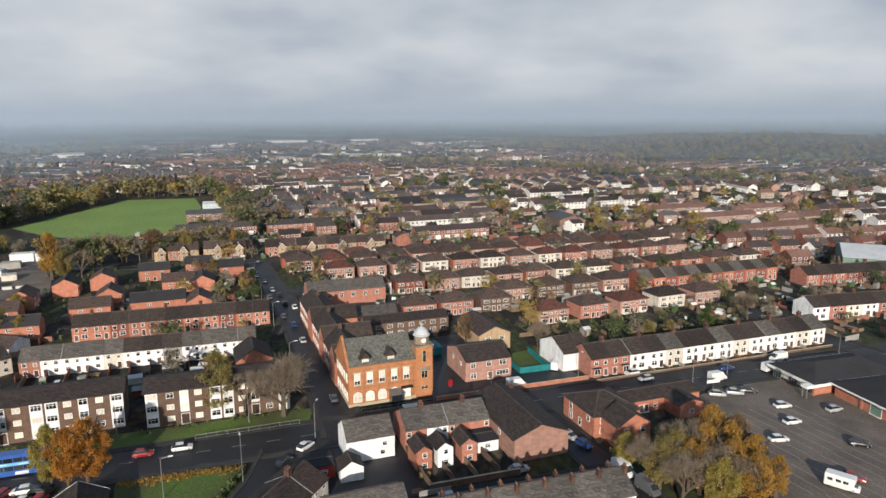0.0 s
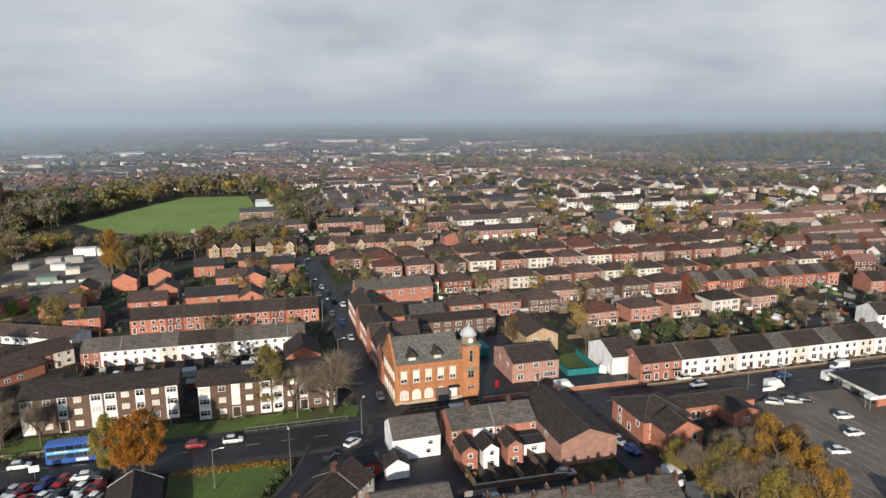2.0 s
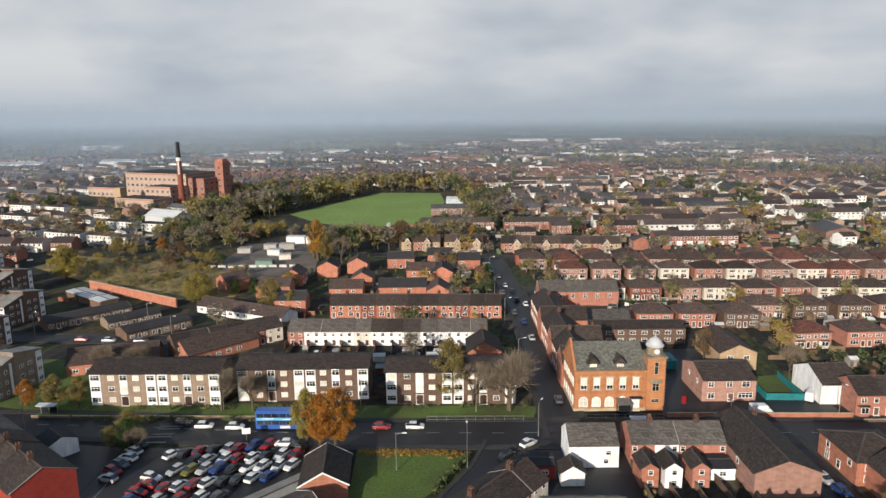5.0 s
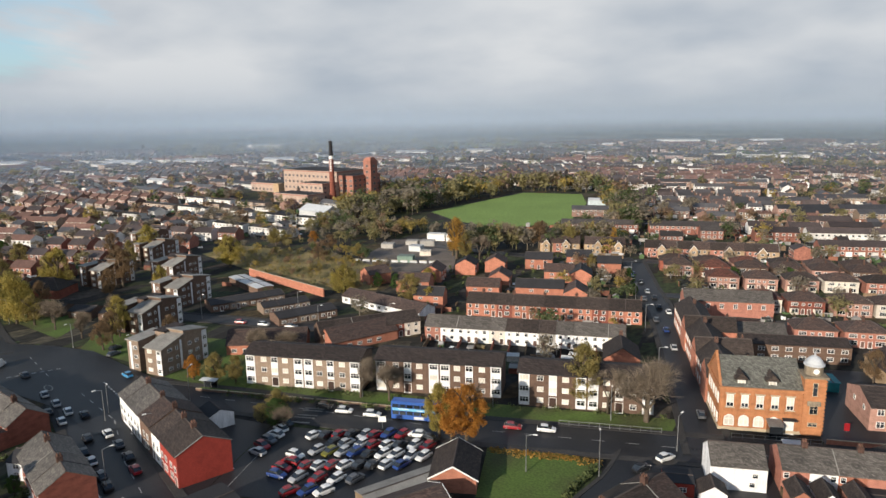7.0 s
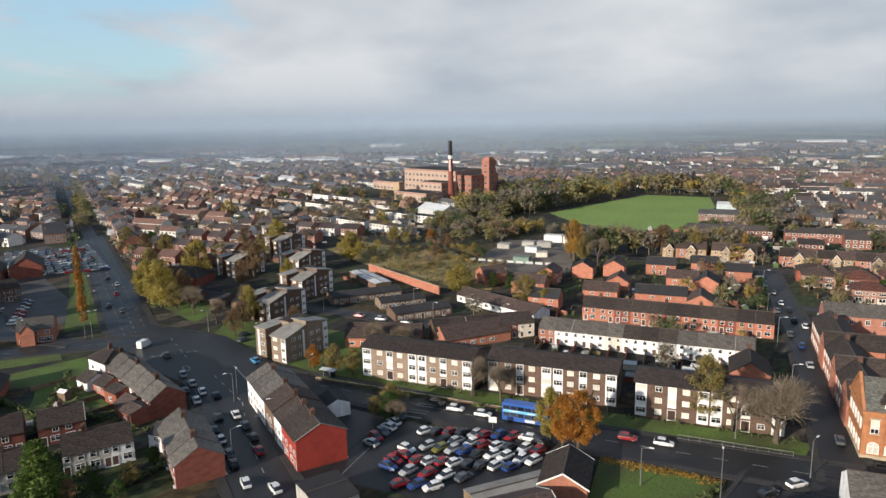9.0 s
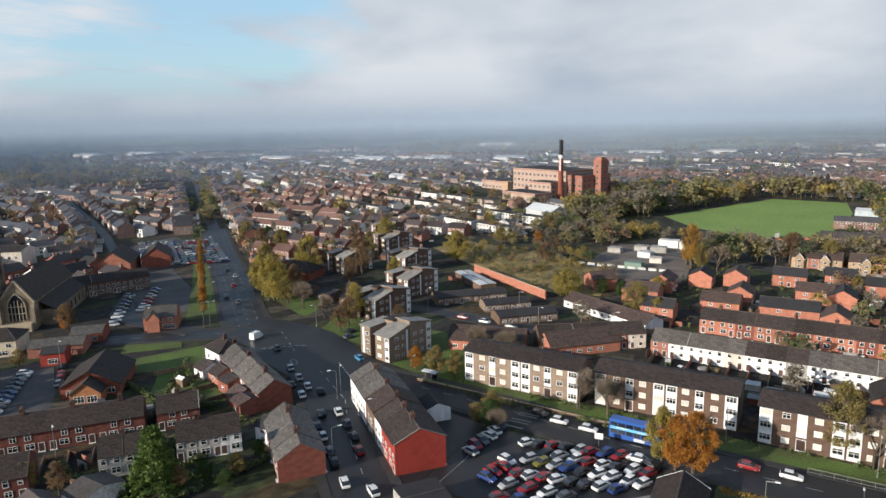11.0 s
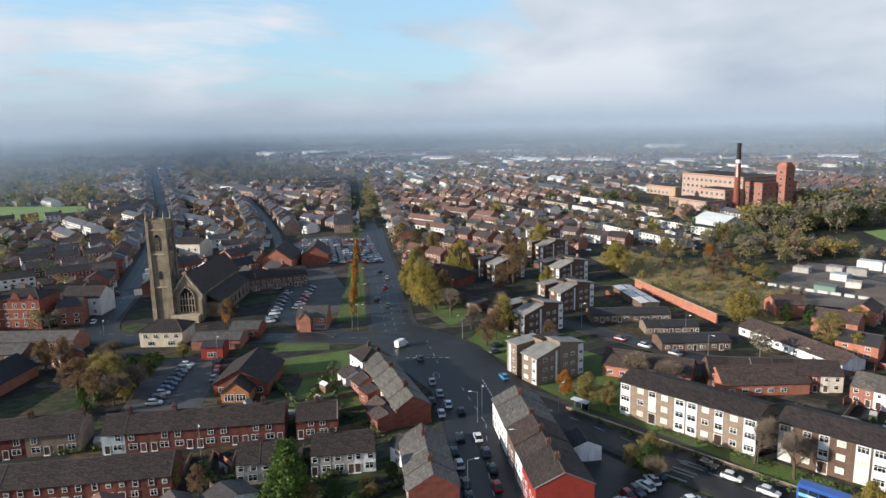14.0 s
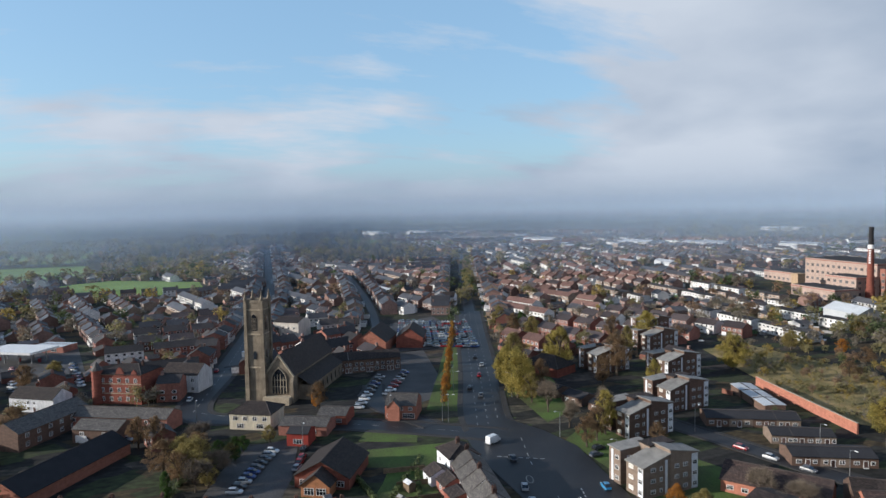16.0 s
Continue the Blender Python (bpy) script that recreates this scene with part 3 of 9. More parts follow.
    if annex:
        ax, aw, al, ah = annex
        aw_mat = render_white if rng.random() < 0.3 else wall
        def ann():
            s = Shape()
            s.profile([(-aw / 2, -0.2), (aw / 2, -0.2), (aw / 2, ah), (0, ah + aw * 0.32), (-aw / 2, ah)], 0, al)
            return s.mesh("rear_extension", aw_mat)
        def annroof():
            s = Shape()
            s.profile([(-aw / 2 - 0.2, ah - 0.05), (0, ah + aw * 0.32 + 0.03), (aw / 2 + 0.2, ah - 0.05), (aw / 2 + 0.2, ah + 0.08), (0, ah + aw * 0.32 + 0.17), (-aw / 2 - 0.2, ah + 0.08)], -0.5, al + 0.2)
            return s.mesh("extension_roof", roof)
        m = pose(ax, d - 0.02, 0, 0, 0, 90)
        e = part("rear_extension", cached(("an", aw, al, ah, aw_mat.name), ann), root, m)
        part("extension_roof", cached(("anr", aw, al, ah, roof.name), annroof), e)
        part("window", window_mesh(0.9, 1.1, None, style), e, pose(al + 0.02, 0, 1.0 + (2.4 if ah > 4 else 0), 0, 0, 90))
    HOUSES.append(root)
    return root


HOUSES = []


def terrace(label, group, x0, y0, x1, y1, n, d, eh, rh, walls, roofs, front, back=(), chim=True, annex=None, style="casement", doors=(None,), fascia=None, name="terraced_house", step=0.0, party=True):
    """A row of n houses whose fronts stand on the line from (x0, y0) to (x1, y1), to the right of that way."""
    L = math.hypot(x1 - x0, y1 - y0)
    w, rot = L / n, math.degrees(math.atan2(y1 - y0, x1 - x0))
    for i in range(n):
        k = (i + 0.5) / n
        flip = -1 if i % 2 else 1
        ch = ((w / 2 * flip * 0.92, d / 2),) if chim else ()
        if chim == 2:
            ch = ((w * 0.46, d / 2 - 0.9), (w * 0.05, d / 2 + 0.9))
        wall = walls[i % len(walls)]
        roof = roofs[i % len(roofs)]
        fr = tuple((a, b * flip, c, e, f) for a, b, c, e, f in front)
        bk = tuple((a, b * flip, c, e, f) for a, b, c, e, f in back)
        an = (annex[0] * flip, *annex[1:]) if annex else None
        house(name, x0 + (x1 - x0) * k, y0 + (y1 - y0) * k, rot, round(w, 3), d, eh, rh + step * (i % 3), wall, roof, fr, bk, ch,
              label=label[i % len(label)] if isinstance(label, (list, tuple)) else label, group=group, style=style, annex=an, door=doors[i % len(doors)], fascia=fascia)
        if rng.random() < 0.28:
            def verge():
                s = Shape()
                kk = (rh - eh) / (d / 2)
                s.profile([(-0.3, eh - 0.3 * kk + 0.15), (d / 2, rh + 0.15), (d + 0.3, eh - 0.3 * kk + 0.15), (d + 0.3, eh - 0.3 * kk + 0.24), (d / 2, rh + 0.24), (-0.3, eh - 0.3 * kk + 0.24)], -0.09, 0.09)
                return s.mesh("mortar_verge", felt_pale if i % 3 == 1 else ridge_tile)
            part("mortar_verge", cached(("verge", d, eh, rh, i % 3 == 1), verge), HOUSES[-1], pose(w / 2, 0, step * (i % 3)))


FRONT = (("door", -1.35, 0.0, 0.95, 2.15), ("window", 0.75, 0.85, 1.6, 1.5), ("window", -1.2, 3.15, 1.0, 1.35), ("window", 1.0, 3.15, 1.1, 1.35))
NARROW = (("door", -1.2, 0.0, 0.95, 2.15), ("window", 0.75, 0.85, 1.7, 1.45), ("window", 0.95, 3.1, 1.15, 1.6))
REAR = (("door", -1.35, 0.0, 0.95, 2.15), ("window", 0.75, 0.85, 1.2, 1.4), ("window", -1.2, 3.3, 0.85, 0.95), ("window", 1.0, 3.1, 0.95, 1.55))
BACK = (("door", 1.3, 0.0, 0.9, 2.0), ("window", -1.0, 0.9, 1.1, 1.2), ("window", -1.1, 3.2, 1.0, 1.2), ("window", 1.2, 3.2, 0.8, 1.0))

# ---- ground, roads, lawns ----
def make_ground():
    mt = mat("ground_cover", (0.022, 0.022, 0.015), rough=0.95, scale=0.018, fine=0.5, spread=0.0, bump=0.3, second=(0.021, 0.018, 0.016), patch=0.5)
    t = mt.node_tree
    N = t.nodes.new
    bsdf = t.nodes["Principled BSDF"]
    old = bsdf.inputs["Base Color"].links[0].from_socket
    # plots of grass, earth, paving and asphalt
    vor, co, ramp, mul = N("ShaderNodeTexVoronoi"), N("ShaderNodeTexCoord"), N("ShaderNodeValToRGB"), N("ShaderNodeMix")
    mp = N("ShaderNodeMapping")
    mp.inputs["Rotation"].default_value = (0, 0, -ANG)
    mp.inputs["Scale"].default_value = (0.16, 0.075, 1)
    wire(t, co, "Object", mp, 0)
    wire(t, mp, 0, vor, "Vector")
    vor.inputs["Scale"].default_value = 1.0
    vor.distance = "CHEBYCHEV"
    sepc = N("ShaderNodeSeparateColor")
    wire(t, vor, "Color", sepc, 0)
    wire(t, sepc, 0, ramp, 0)
    ramp.color_ramp.interpolation = "CONSTANT"
    el = ramp.color_ramp.elements
    el[0].color, el[1].position, el[1].color = (1.1, 1.15, 1.2, 1), 0.3, (1.5, 2.1, 0.9, 1)
    for pos, col in ((0.46, (2.6, 2.0, 1.15, 1)), (0.60, (0.8, 0.8, 0.85, 1)), (0.70, (3.0, 2.7, 2.5, 1)), (0.80, (1.4, 1.9, 0.9, 1)), (0.92, (0.7, 0.7, 0.75, 1))):
        q = el.new(pos)
        q.color = col
    # beds, heaps and worn spots within them
    v2, sc2 = N("ShaderNodeTexNoise"), N("ShaderNodeVectorMath")
    v2.inputs["Scale"].default_value, v2.inputs["Detail"].default_value = 4.0, 6.0
    wire(t, mp, 0, v2, "Vector")
    rm = N("ShaderNodeMapRange")
    rm.inputs["To Min"].default_value, rm.inputs["To Max"].default_value = 0.35, 1.7
    rm.inputs["From Min"].default_value, rm.inputs["From Max"].default_value = 0.3, 0.7
    wire(t, v2, 0, rm, 0)
    sc2.operation = "SCALE"
    wire(t, ramp, 0, sc2, 0)
    t.links.new(rm.outputs[0], sc2.inputs["Scale"])
    mul.data_type, mul.blend_type = "RGBA", "MULTIPLY"
    mul.inputs[0].default_value = 1.0
    t.links.new(old, mul.inputs[6])
    wire(t, sc2, 0, mul, 7)
    t.links.new(mul.outputs[2], bsdf.inputs["Base Color"])
    s = Shape()
    n, rings = 64, (0.0, 150.0, 400.0, 1000.0, 2200.0, 4850.0)
    for a, b in zip(rings, rings[1:]):
        for i in range(n):
            p, q = 2 * math.pi * i / n, 2 * math.pi * (i + 1) / n
            ring = [(b * math.cos(p), b * math.sin(p), 0), (b * math.cos(q), b * math.sin(q), 0), (a * math.cos(q), a * math.sin(q), 0), (a * math.cos(p), a * math.sin(p), 0)]
            s.face(ring[:3] if a == 0 else ring)
    slab("ground", s.mesh("ground", mt), "dark mixed ground of gardens, yards and earth", "ground")


def hill_height(x, y):
    """A long wooded rise to the north-east."""
    a, b = (x - 560) * 0.92 - (y - 1190) * 0.39, (x - 560) * 0.39 + (y - 1190) * 0.92
    k = (a / 520) ** 2 + (b / 270) ** 2
    return 19.0 * (1 - k) ** 2 if k < 1 else 0.0


def make_hill():
    s = Shape()
    na, nb = 36, 20
    for i in range(na + 1):
        for j in range(nb + 1):
            a, b = -520 + 1040 * i / na, -270 + 540 * j / nb
            x, y = 560 + a * 0.92 + b * 0.39, 1190 - a * 0.39 + b * 0.92
            s.v.append((x, y, hill_height(x, y) - 0.3))
    for i in range(na):
        for j in range(nb):
            k = i * (nb + 1) + j
            s.f.append((k, k + nb + 1, k + nb + 2, k + 1))
            s.m.append(0)
    slab("hill", s.mesh("hill", mat("hill_cover", (0.105, 0.080, 0.055), rough=0.95, scale=0.02, fine=0.3, spread=0.0, bump=0.3, second=(0.060, 0.058, 0.038))), "low wooded hill with brown autumn cover", "hill")


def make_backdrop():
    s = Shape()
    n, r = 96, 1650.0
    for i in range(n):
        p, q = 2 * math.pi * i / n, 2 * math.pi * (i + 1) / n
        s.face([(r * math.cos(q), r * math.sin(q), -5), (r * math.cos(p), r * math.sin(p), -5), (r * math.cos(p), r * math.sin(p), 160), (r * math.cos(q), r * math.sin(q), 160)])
    ob = slab("backdrop", s.mesh("backdrop", far_haze), "glowing backdrop of distant land with pale grey haze painted in", "backdrop")
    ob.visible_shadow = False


def make_haze_sheets():
    """See-through sheets added in arcs north and west, standing in for haze over the far town."""
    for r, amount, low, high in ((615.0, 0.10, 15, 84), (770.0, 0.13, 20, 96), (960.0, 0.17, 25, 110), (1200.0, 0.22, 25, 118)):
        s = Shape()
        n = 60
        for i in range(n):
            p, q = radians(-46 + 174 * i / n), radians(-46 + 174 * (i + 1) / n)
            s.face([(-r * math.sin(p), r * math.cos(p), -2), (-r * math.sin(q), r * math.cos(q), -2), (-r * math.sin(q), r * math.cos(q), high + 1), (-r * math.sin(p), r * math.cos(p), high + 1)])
        slab("backdrop", s.mesh("mist", haze_sheet_material(amount, low, high)), "thin pale blue sheet standing in for haze over the distant town", "mist")


def strip(points, half, z, mt, name, label, category, thick=0.0, off=0.0):
    """A ribbon along a line of places, off to its left by off."""
    pts = [Vector((x, y, 0)) for x, y in points]
    fine = []
    for i in range(len(pts) - 1):
        p0, p1, p2, p3 = pts[max(i - 1, 0)], pts[i], pts[i + 1], pts[min(i + 2, len(pts) - 1)]
        k = 5
        for j in range(k):
            t = j / k
            fine.append(0.5 * ((2 * p1) + (p2 - p0) * t + (2 * p0 - 5 * p1 + 4 * p2 - p3) * t * t + (3 * p1 - p0 - 3 * p2 + p3) * t ** 3))
    fine.append(pts[-1])
    s = Shape()
    edge = []
    for i, p in enumerate(fine):
        d = (fine[min(i + 1, len(fine) - 1)] - fine[max(i - 1, 0)]).normalized()
        nrm = Vector((-d.y, d.x, 0))
        edge.append((p + nrm * (off + half), p + nrm * (off - half)))
    for (a, b), (c, e) in zip(edge, edge[1:]):
        s.face([b + Vector((0, 0, z)), e + Vector((0, 0, z)), c + Vector((0, 0, z)), a + Vector((0, 0, z))])
        if thick:
            for p, q in ((b, e), (c, a)):
                s.face([p + Vector((0, 0, z - thick)), q + Vector((0, 0, z - thick)), q + Vector((0, 0, z)), p + Vector((0, 0, z))])
    slab(name, s.mesh(name, mt), label, category)
    return fine


def dashes(points, z, length, gap, width, off=0.0):
    s = Shape()
    run = 0.0
    for (x0, y0), (x1, y1) in zip(points, points[1:]):
        L = math.hypot(x1 - x0, y1 - y0)
        dx, dy = (x1 - x0) / L, (y1 - y0) / L
        t = 0.0
        while t + length < L:
            cx, cy = x0 + dx * t - dy * off, y0 + dy * t + dx * off
            s.face([(cx + dy * width / 2, cy - dx * width / 2, z), (cx + dx * length + dy * width / 2, cy + dy * length - dx * width / 2, z),
                    (cx + dx * length - dy * width / 2, cy + dy * length + dx * width / 2, z), (cx - dy * width / 2, cy + dx * width / 2, z)])
            t += length + gap
    slab("road_marking", s.mesh("road_marking", road_paint), "worn white painted road marking", "marking")


LEVEL = [0.03]
LIFT = [0.0]
KERB = [0.1]


def road(points, width, walk_side=1.8, dash=True, lanes=0.0):
    z = LEVEL[0]
    LEVEL[0] += 0.006
    strip(points, width / 2, z, asphalt, "road", "damp dark grey asphalt road", "road")
    if walk_side:
        for sgn in (1, -1):
            KERB[0] += 0.004
            strip(points, walk_side / 2, KERB[0], paving, "pavement", "grey paved footway with a raised kerb", "pavement", 0.12, sgn * (width / 2 + walk_side / 2))
    if dash:
        dashes(points, z + 0.03, 2.5, 4.0, 0.16)
    for sg in (-1, 1) if lanes else ():
        dashes(points, z + 0.03, 2.0, 5.0, 0.16, sg * lanes)


def sheet(points, z, mt, name, label, category):
    s = Shape()
    s.face([(x, y, z) for x, y in points])
    slab(name, s.mesh(name, mt), label, category)


def lawn(points, z=0.05, mt=None, name="lawn", label="short green grass, damp and uneven"):
    LIFT[0] += 0.004
    sheet(points, z + LIFT[0], mt or grass, name, label, "lawn")


make_ground()
make_hill()
make_haze_sheets()
make_backdrop()

MAIN = [uv(-118, 131), uv(-85, 130.5), uv(-60, 128.5), uv(-30, 125.5), uv(20, 124.5), uv(75, 123.5), uv(125, 121), uv(180, 117), uv(300, 108), uv(480, 100)]
BIG = [(-140, 84), (-165, 84), (-199.6, 83), (-257, 101), (-344, 128), (-400, 146), (-480, 171), (-620, 215), (-850, 290)]
ROAD2 = [(-160, 84), (-145, 78), (-130, 72), (-101.5, 61), (-60, 46), (-10, 30)]
LEFTB = [(-190, 84), (-200, 70), (-213, 48), (-228, 20), (-243, 0), (-300, 9), (-400, 22), (-541, 36), (-800, 45), (-1100, 55)]
road(MAIN, 10.0)
road(BIG[:6], 12.5, lanes=3.1)
road(BIG[5:], 6.5, 1.0, False)
road(ROAD2, 10.5, dash=False)
road(LEFTB, 8.5)
road([uv(24, 122), uv(24.6, 160), uv(25, 206), uv(22.5, 250), uv(21, 296)], 7.2, 1.4, False)
road([uv(21, 296), uv(-30, 300), uv(-70, 315)], 5.5, 1.2, False)
road([uv(21, 294), uv(90, 287), uv(200, 281)], 5.5, 1.2, False)
road([uv(65, 122), uv(65, 90), uv(66, 40)], 6.2, 1.0, False)
road([uv(65, 92), uv(40, 93.5), uv(14, 96)], 4.2, 0.8, False)
road([uv(10.5, 121), uv(7.2, 111), uv(1.5, 100.5), uv(-6, 84), uv(-12, 68)], 5.2, 0.8, False)
road([(-205, 126), (-168, 137), (-135, 147), uv(-58, 189)], 6.0, 1.4, False)
road([uv(163, 118), uv(160, 170), uv(158, 230)], 6.5, 1.4, False)
road([uv(27, 237), uv(120, 233), uv(240, 228)], 5.0, 1.2, False)
road([uv(27, 214), uv(64, 208), uv(120, 205), uv(170, 203)], 5.0, 1.2, False)
road([(-255, 60), (-230, 57), (-205, 68)], 6.0, 1.0, False)
road([(-640, 110), (-508, 100), (-400, 88), (-330, 70), (-300, 9)], 4.6, 0.8, False)
# the junction, an open apron of asphalt
sheet([(-196, 74), (-178, 72), (-150, 73), (-127, 70), (-124, 80), (-128, 90), (-142, 95), (-160, 97), (-176, 99), (-190, 96), (-204, 90)], LEVEL[0] + 0.002, asphalt, "road", "wide damp asphalt junction", "road")

# car parks and yards
sheet([uv(-62, 94), uv(-24, 94), uv(-24, 118.6), uv(-62, 120)], 0.05, asphalt, "car_park", "worn dark asphalt car park", "car park")
sheet([uv(84, 60), uv(160, 50), uv(160, 112), uv(112, 115), uv(99, 113), uv(98, 100), uv(86, 95)], 0.05, pale_asphalt, "car_park", "pale grey-brown asphalt car park with painted bays", "car park")
sheet([uv(45.8, 131), uv(83, 131), uv(83, 137), uv(75, 150), uv(70, 172), uv(46, 172)], 0.045, asphalt, "yard", "wet dark asphalt yard", "yard")
sheet([(-221, 60), (-243, 52), (-300, 76), (-306, 92), (-262, 86), (-232, 76)], 0.04, lot_asphalt, "car_park", "grey asphalt car park beside the church", "car park")
sheet([(-305, 78), (-375, 92), (-390, 120), (-345, 122), (-308, 108)], 0.05, lot_asphalt, "car_park", "large grey asphalt car park", "car park")
sheet([(-168, 4), (-205, 14), (-208, 30), (-180, 26), (-166, 22)], 0.045, lot_asphalt, "car_park", "small asphalt car park behind the terrace", "car park")
sheet([(-310, -100), (-370, -110), (-375, -60), (-315, -45)], 0.04, lot_asphalt, "car_park", "petrol station forecourt of grey concrete", "forecourt")
sheet([uv(-100, 255), uv(-52, 262), uv(-62, 335), uv(-96, 330)], 0.04, pale_asphalt, "yard", "fenced yard of worn asphalt and rubble", "yard")

sheet([uv(-86, 99), uv(-62.2, 92), uv(-62.2, 120), uv(-88, 124)], 0.046, asphalt, "yard", "dark asphalt yard behind the street houses", "yard")

sheet([uv(-12, 84), uv(34, 84), uv(33, 118), uv(11, 120)], 0.02, asphalt, "yard", "dark asphalt yards between the back lanes", "yard")

# grass
lawn([uv(-16.5, 101), uv(-4, 101.5), uv(-2, 104), uv(3.6, 115), uv(-1, 118.6), uv(-17, 119)])
lawn([uv(-88, 134.5), uv(-50, 133), uv(18, 130.8), uv(20, 137), uv(-14, 138), uv(-47, 140), uv(-88, 139)], 0.04)
lawn([(-181, 98), (-160, 99), (-142, 97), (-124, 99), (-118, 104), (-125, 122), (-140, 128), (-178, 116), (-190, 108)], 0.035)
lawn([(-196, 100), (-232, 103), (-262, 112), (-266, 128), (-236, 122), (-204, 112)], 0.035)
lawn([(-190, 67), (-192, 46), (-180, 44), (-176, 56), (-176, 69)], 0.05)
lawn([(-200, 62), (-208, 49), (-199, 45), (-193, 60)], 0.055)
lawn([(-186, 52), (-170, 46), (-150, 36), (-148, 56), (-172, 57)], 0.045, label="shaded back garden grass")
lawn([(-215, 79), (-262, 94), (-330, 116), (-328, 110), (-262, 86), (-220, 70)], 0.045, label="strip of rough grass along the road")
lawn([uv(70, 140), uv(84, 139), uv(84, 154), uv(72, 152)], 0.055)
lawn([(-241, 371), (-237, 450), (-234, 498), (-188, 508), (-165, 456), (-150, 395), (-143, 358), (-175, 335), (-206, 345)], 0.05, meadow, "playing_field", "wide bright green mown playing field")
lawn([(-560, -10), (-575, -95), (-660, -150), (-700, -100), (-650, -20)], 0.05, meadow, "playing_field", "bright green mown playing field among trees")
lawn([(-700, -190), (-760, -120), (-900, -160), (-900, -330), (-740, -280)], 0.05, meadow, "playing_field", "far green meadow behind dark hedges")
lawn([(-170, 178), (-214, 190), (-262, 204), (-262, 228), (-205, 232), (-160, 218), (-148, 190)], 0.05, rough_grass, "wasteland", "dry ochre grass and scrub on waste ground")
for gx, gy, gw in ((60, 620, 70), (330, 700, 110), (150, 540, 60), (-500, 900, 200), (-60, 1150, 260), (500, 900, 150), (-900, 700, 200), (200, 1500, 300), (-700, 1300, 300), (-1200, 300, 260), (-1100, -250, 240), (900, 1300, 260)):
    ca, sa = math.cos(0.5 + gx), math.sin(0.5 + gx)
    lawn([(gx + ca * a * gw - sa * b * gw * 0.5, gy + sa * a * gw + ca * b * gw * 0.5) for a, b in ((-0.5, -0.5), (0.5, -0.4), (0.6, 0.5), (-0.4, 0.45))], 0.05, meadow, "far_field", "far green field between the houses")

# ---- the rows of houses ----
WHITES = [render_white, render_white, render_cream, render_white]
# behind the flats
terrace("two-storey rendered terraced house with a grey slate roof", "pale terrace behind the flats", *uv(-43.5, 178), *uv(11.5, 176.3), 12, 8.0, 4.9, 7.6,
        [brick_pink, render_white, render_white, render_white, render_cream, render_white, render_white, render_grey, render_white, render_white, render_white, render_cream], [slate_pale] * 5 + [slate] * 3 + [slate_pale] * 4, BACK, FRONT, annex=None, chim=False)
terrace("red brick terraced house with a dark slate roof", "red terrace behind the pale one", *uv(-36, 203.5), *uv(17.5, 201.5), 11, 8.0, 5.0, 7.9, [brick_orange, brick_orange, brick_red], [slate], FRONT, BACK)
terrace("dark brick terraced house beside the flats' yards", "diagonal terrace", *uv(-70, 166), *uv(-46, 183), 6, 8.0, 4.9, 7.6, [brick_brown, brick_red, brick_brown, brick_brown, brick_red, render_cream], [slate], BACK, FRONT, chim=False)
house("corner_house", *uv(13.9, 165), 110, 11, 8.3, 5.0, 8.2, brick_orange, slate, (("window", 2, 3.1, 1.0, 1.3),), (("window", -2, 3.1, 1.0, 1.3),), ((5.1, 4.1),), label="red brick corner house with a gable towards the flats")
# main road, east
terrace("white-painted terraced house on the main road", "white terrace on the main road", *uv(96, 130.8), *uv(158.5, 130), 12, 9.0, 5.4, 8.2, [render_white, render_white, render_cream, render_white], [slate, slate, slate_pale], FRONT, BACK, annex=(1.0, 2.6, 4.5, 3.0))
terrace("pink brick terraced shop with a slate roof", "white terrace on the main road", *uv(85, 131), *uv(96, 130.8), 2, 9.0, 5.4, 8.2, [brick_pink], [slate], (("bay", -1.2, 0, 2.4, 1.6), ("door", 1.5, 0, 0.95, 2.1), ("window", -1.2, 3.3, 1.2, 1.3), ("window", 1.3, 3.3, 1.0, 1.3)), BACK)
house("gable_house", *uv(84.9, 136.5), 20, 8.4, 12, 5.4, 8.4, render_white, slate, label="white rendered gable house at the end of the terrace")
house("brick_villa", *uv(61.8, 138.6), 20, 11.8, 12.5, 5.8, 8.2, brick_rose, slate, (("door", 0.4, 0, 1.1, 2.2), ("window", -3.9, 0.8, 1.5, 1.6), ("window", 3.6, 0.9, 3.2, 1.5), ("window", -4, 3.9, 1.3, 1.5), ("window", 0, 3.9, 1.3, 1.5), ("window", 3.6, 3.9, 1.8, 1.5)), (), (), label="detached brick villa with a dark slate roof and stone bands", sides=((-1, 3, 3.8, 0.9, 1.2), (-1, 8, 3.8, 0.9, 1.2)), fascia=white_paint)
house("tan_brick_house", *uv(76, 164.5), 110, 16, 9.0, 5.4, 7.8, brick_tan, tile_brown, (("window", -5, 0.9, 1.6, 1.3), ("window", 0, 0.9, 1.6, 1.3), ("window", 5, 0.9, 1.6, 1.3), ("window", -5, 3.4, 1.6, 1.3), ("window", 0, 3.4, 1.6, 1.3), ("window", 5, 3.4, 1.6, 1.3)), (), (), ends=0.3, label="tan brick house with a brown tiled roof and gable", sides=((-1, 2.5, 0.9, 1.4, 1.2), (-1, 6.5, 0.9, 1.4, 1.2), (-1, 2.5, 3.4, 1.4, 1.2), (-1, 6.5, 3.4, 1.4, 1.2)))
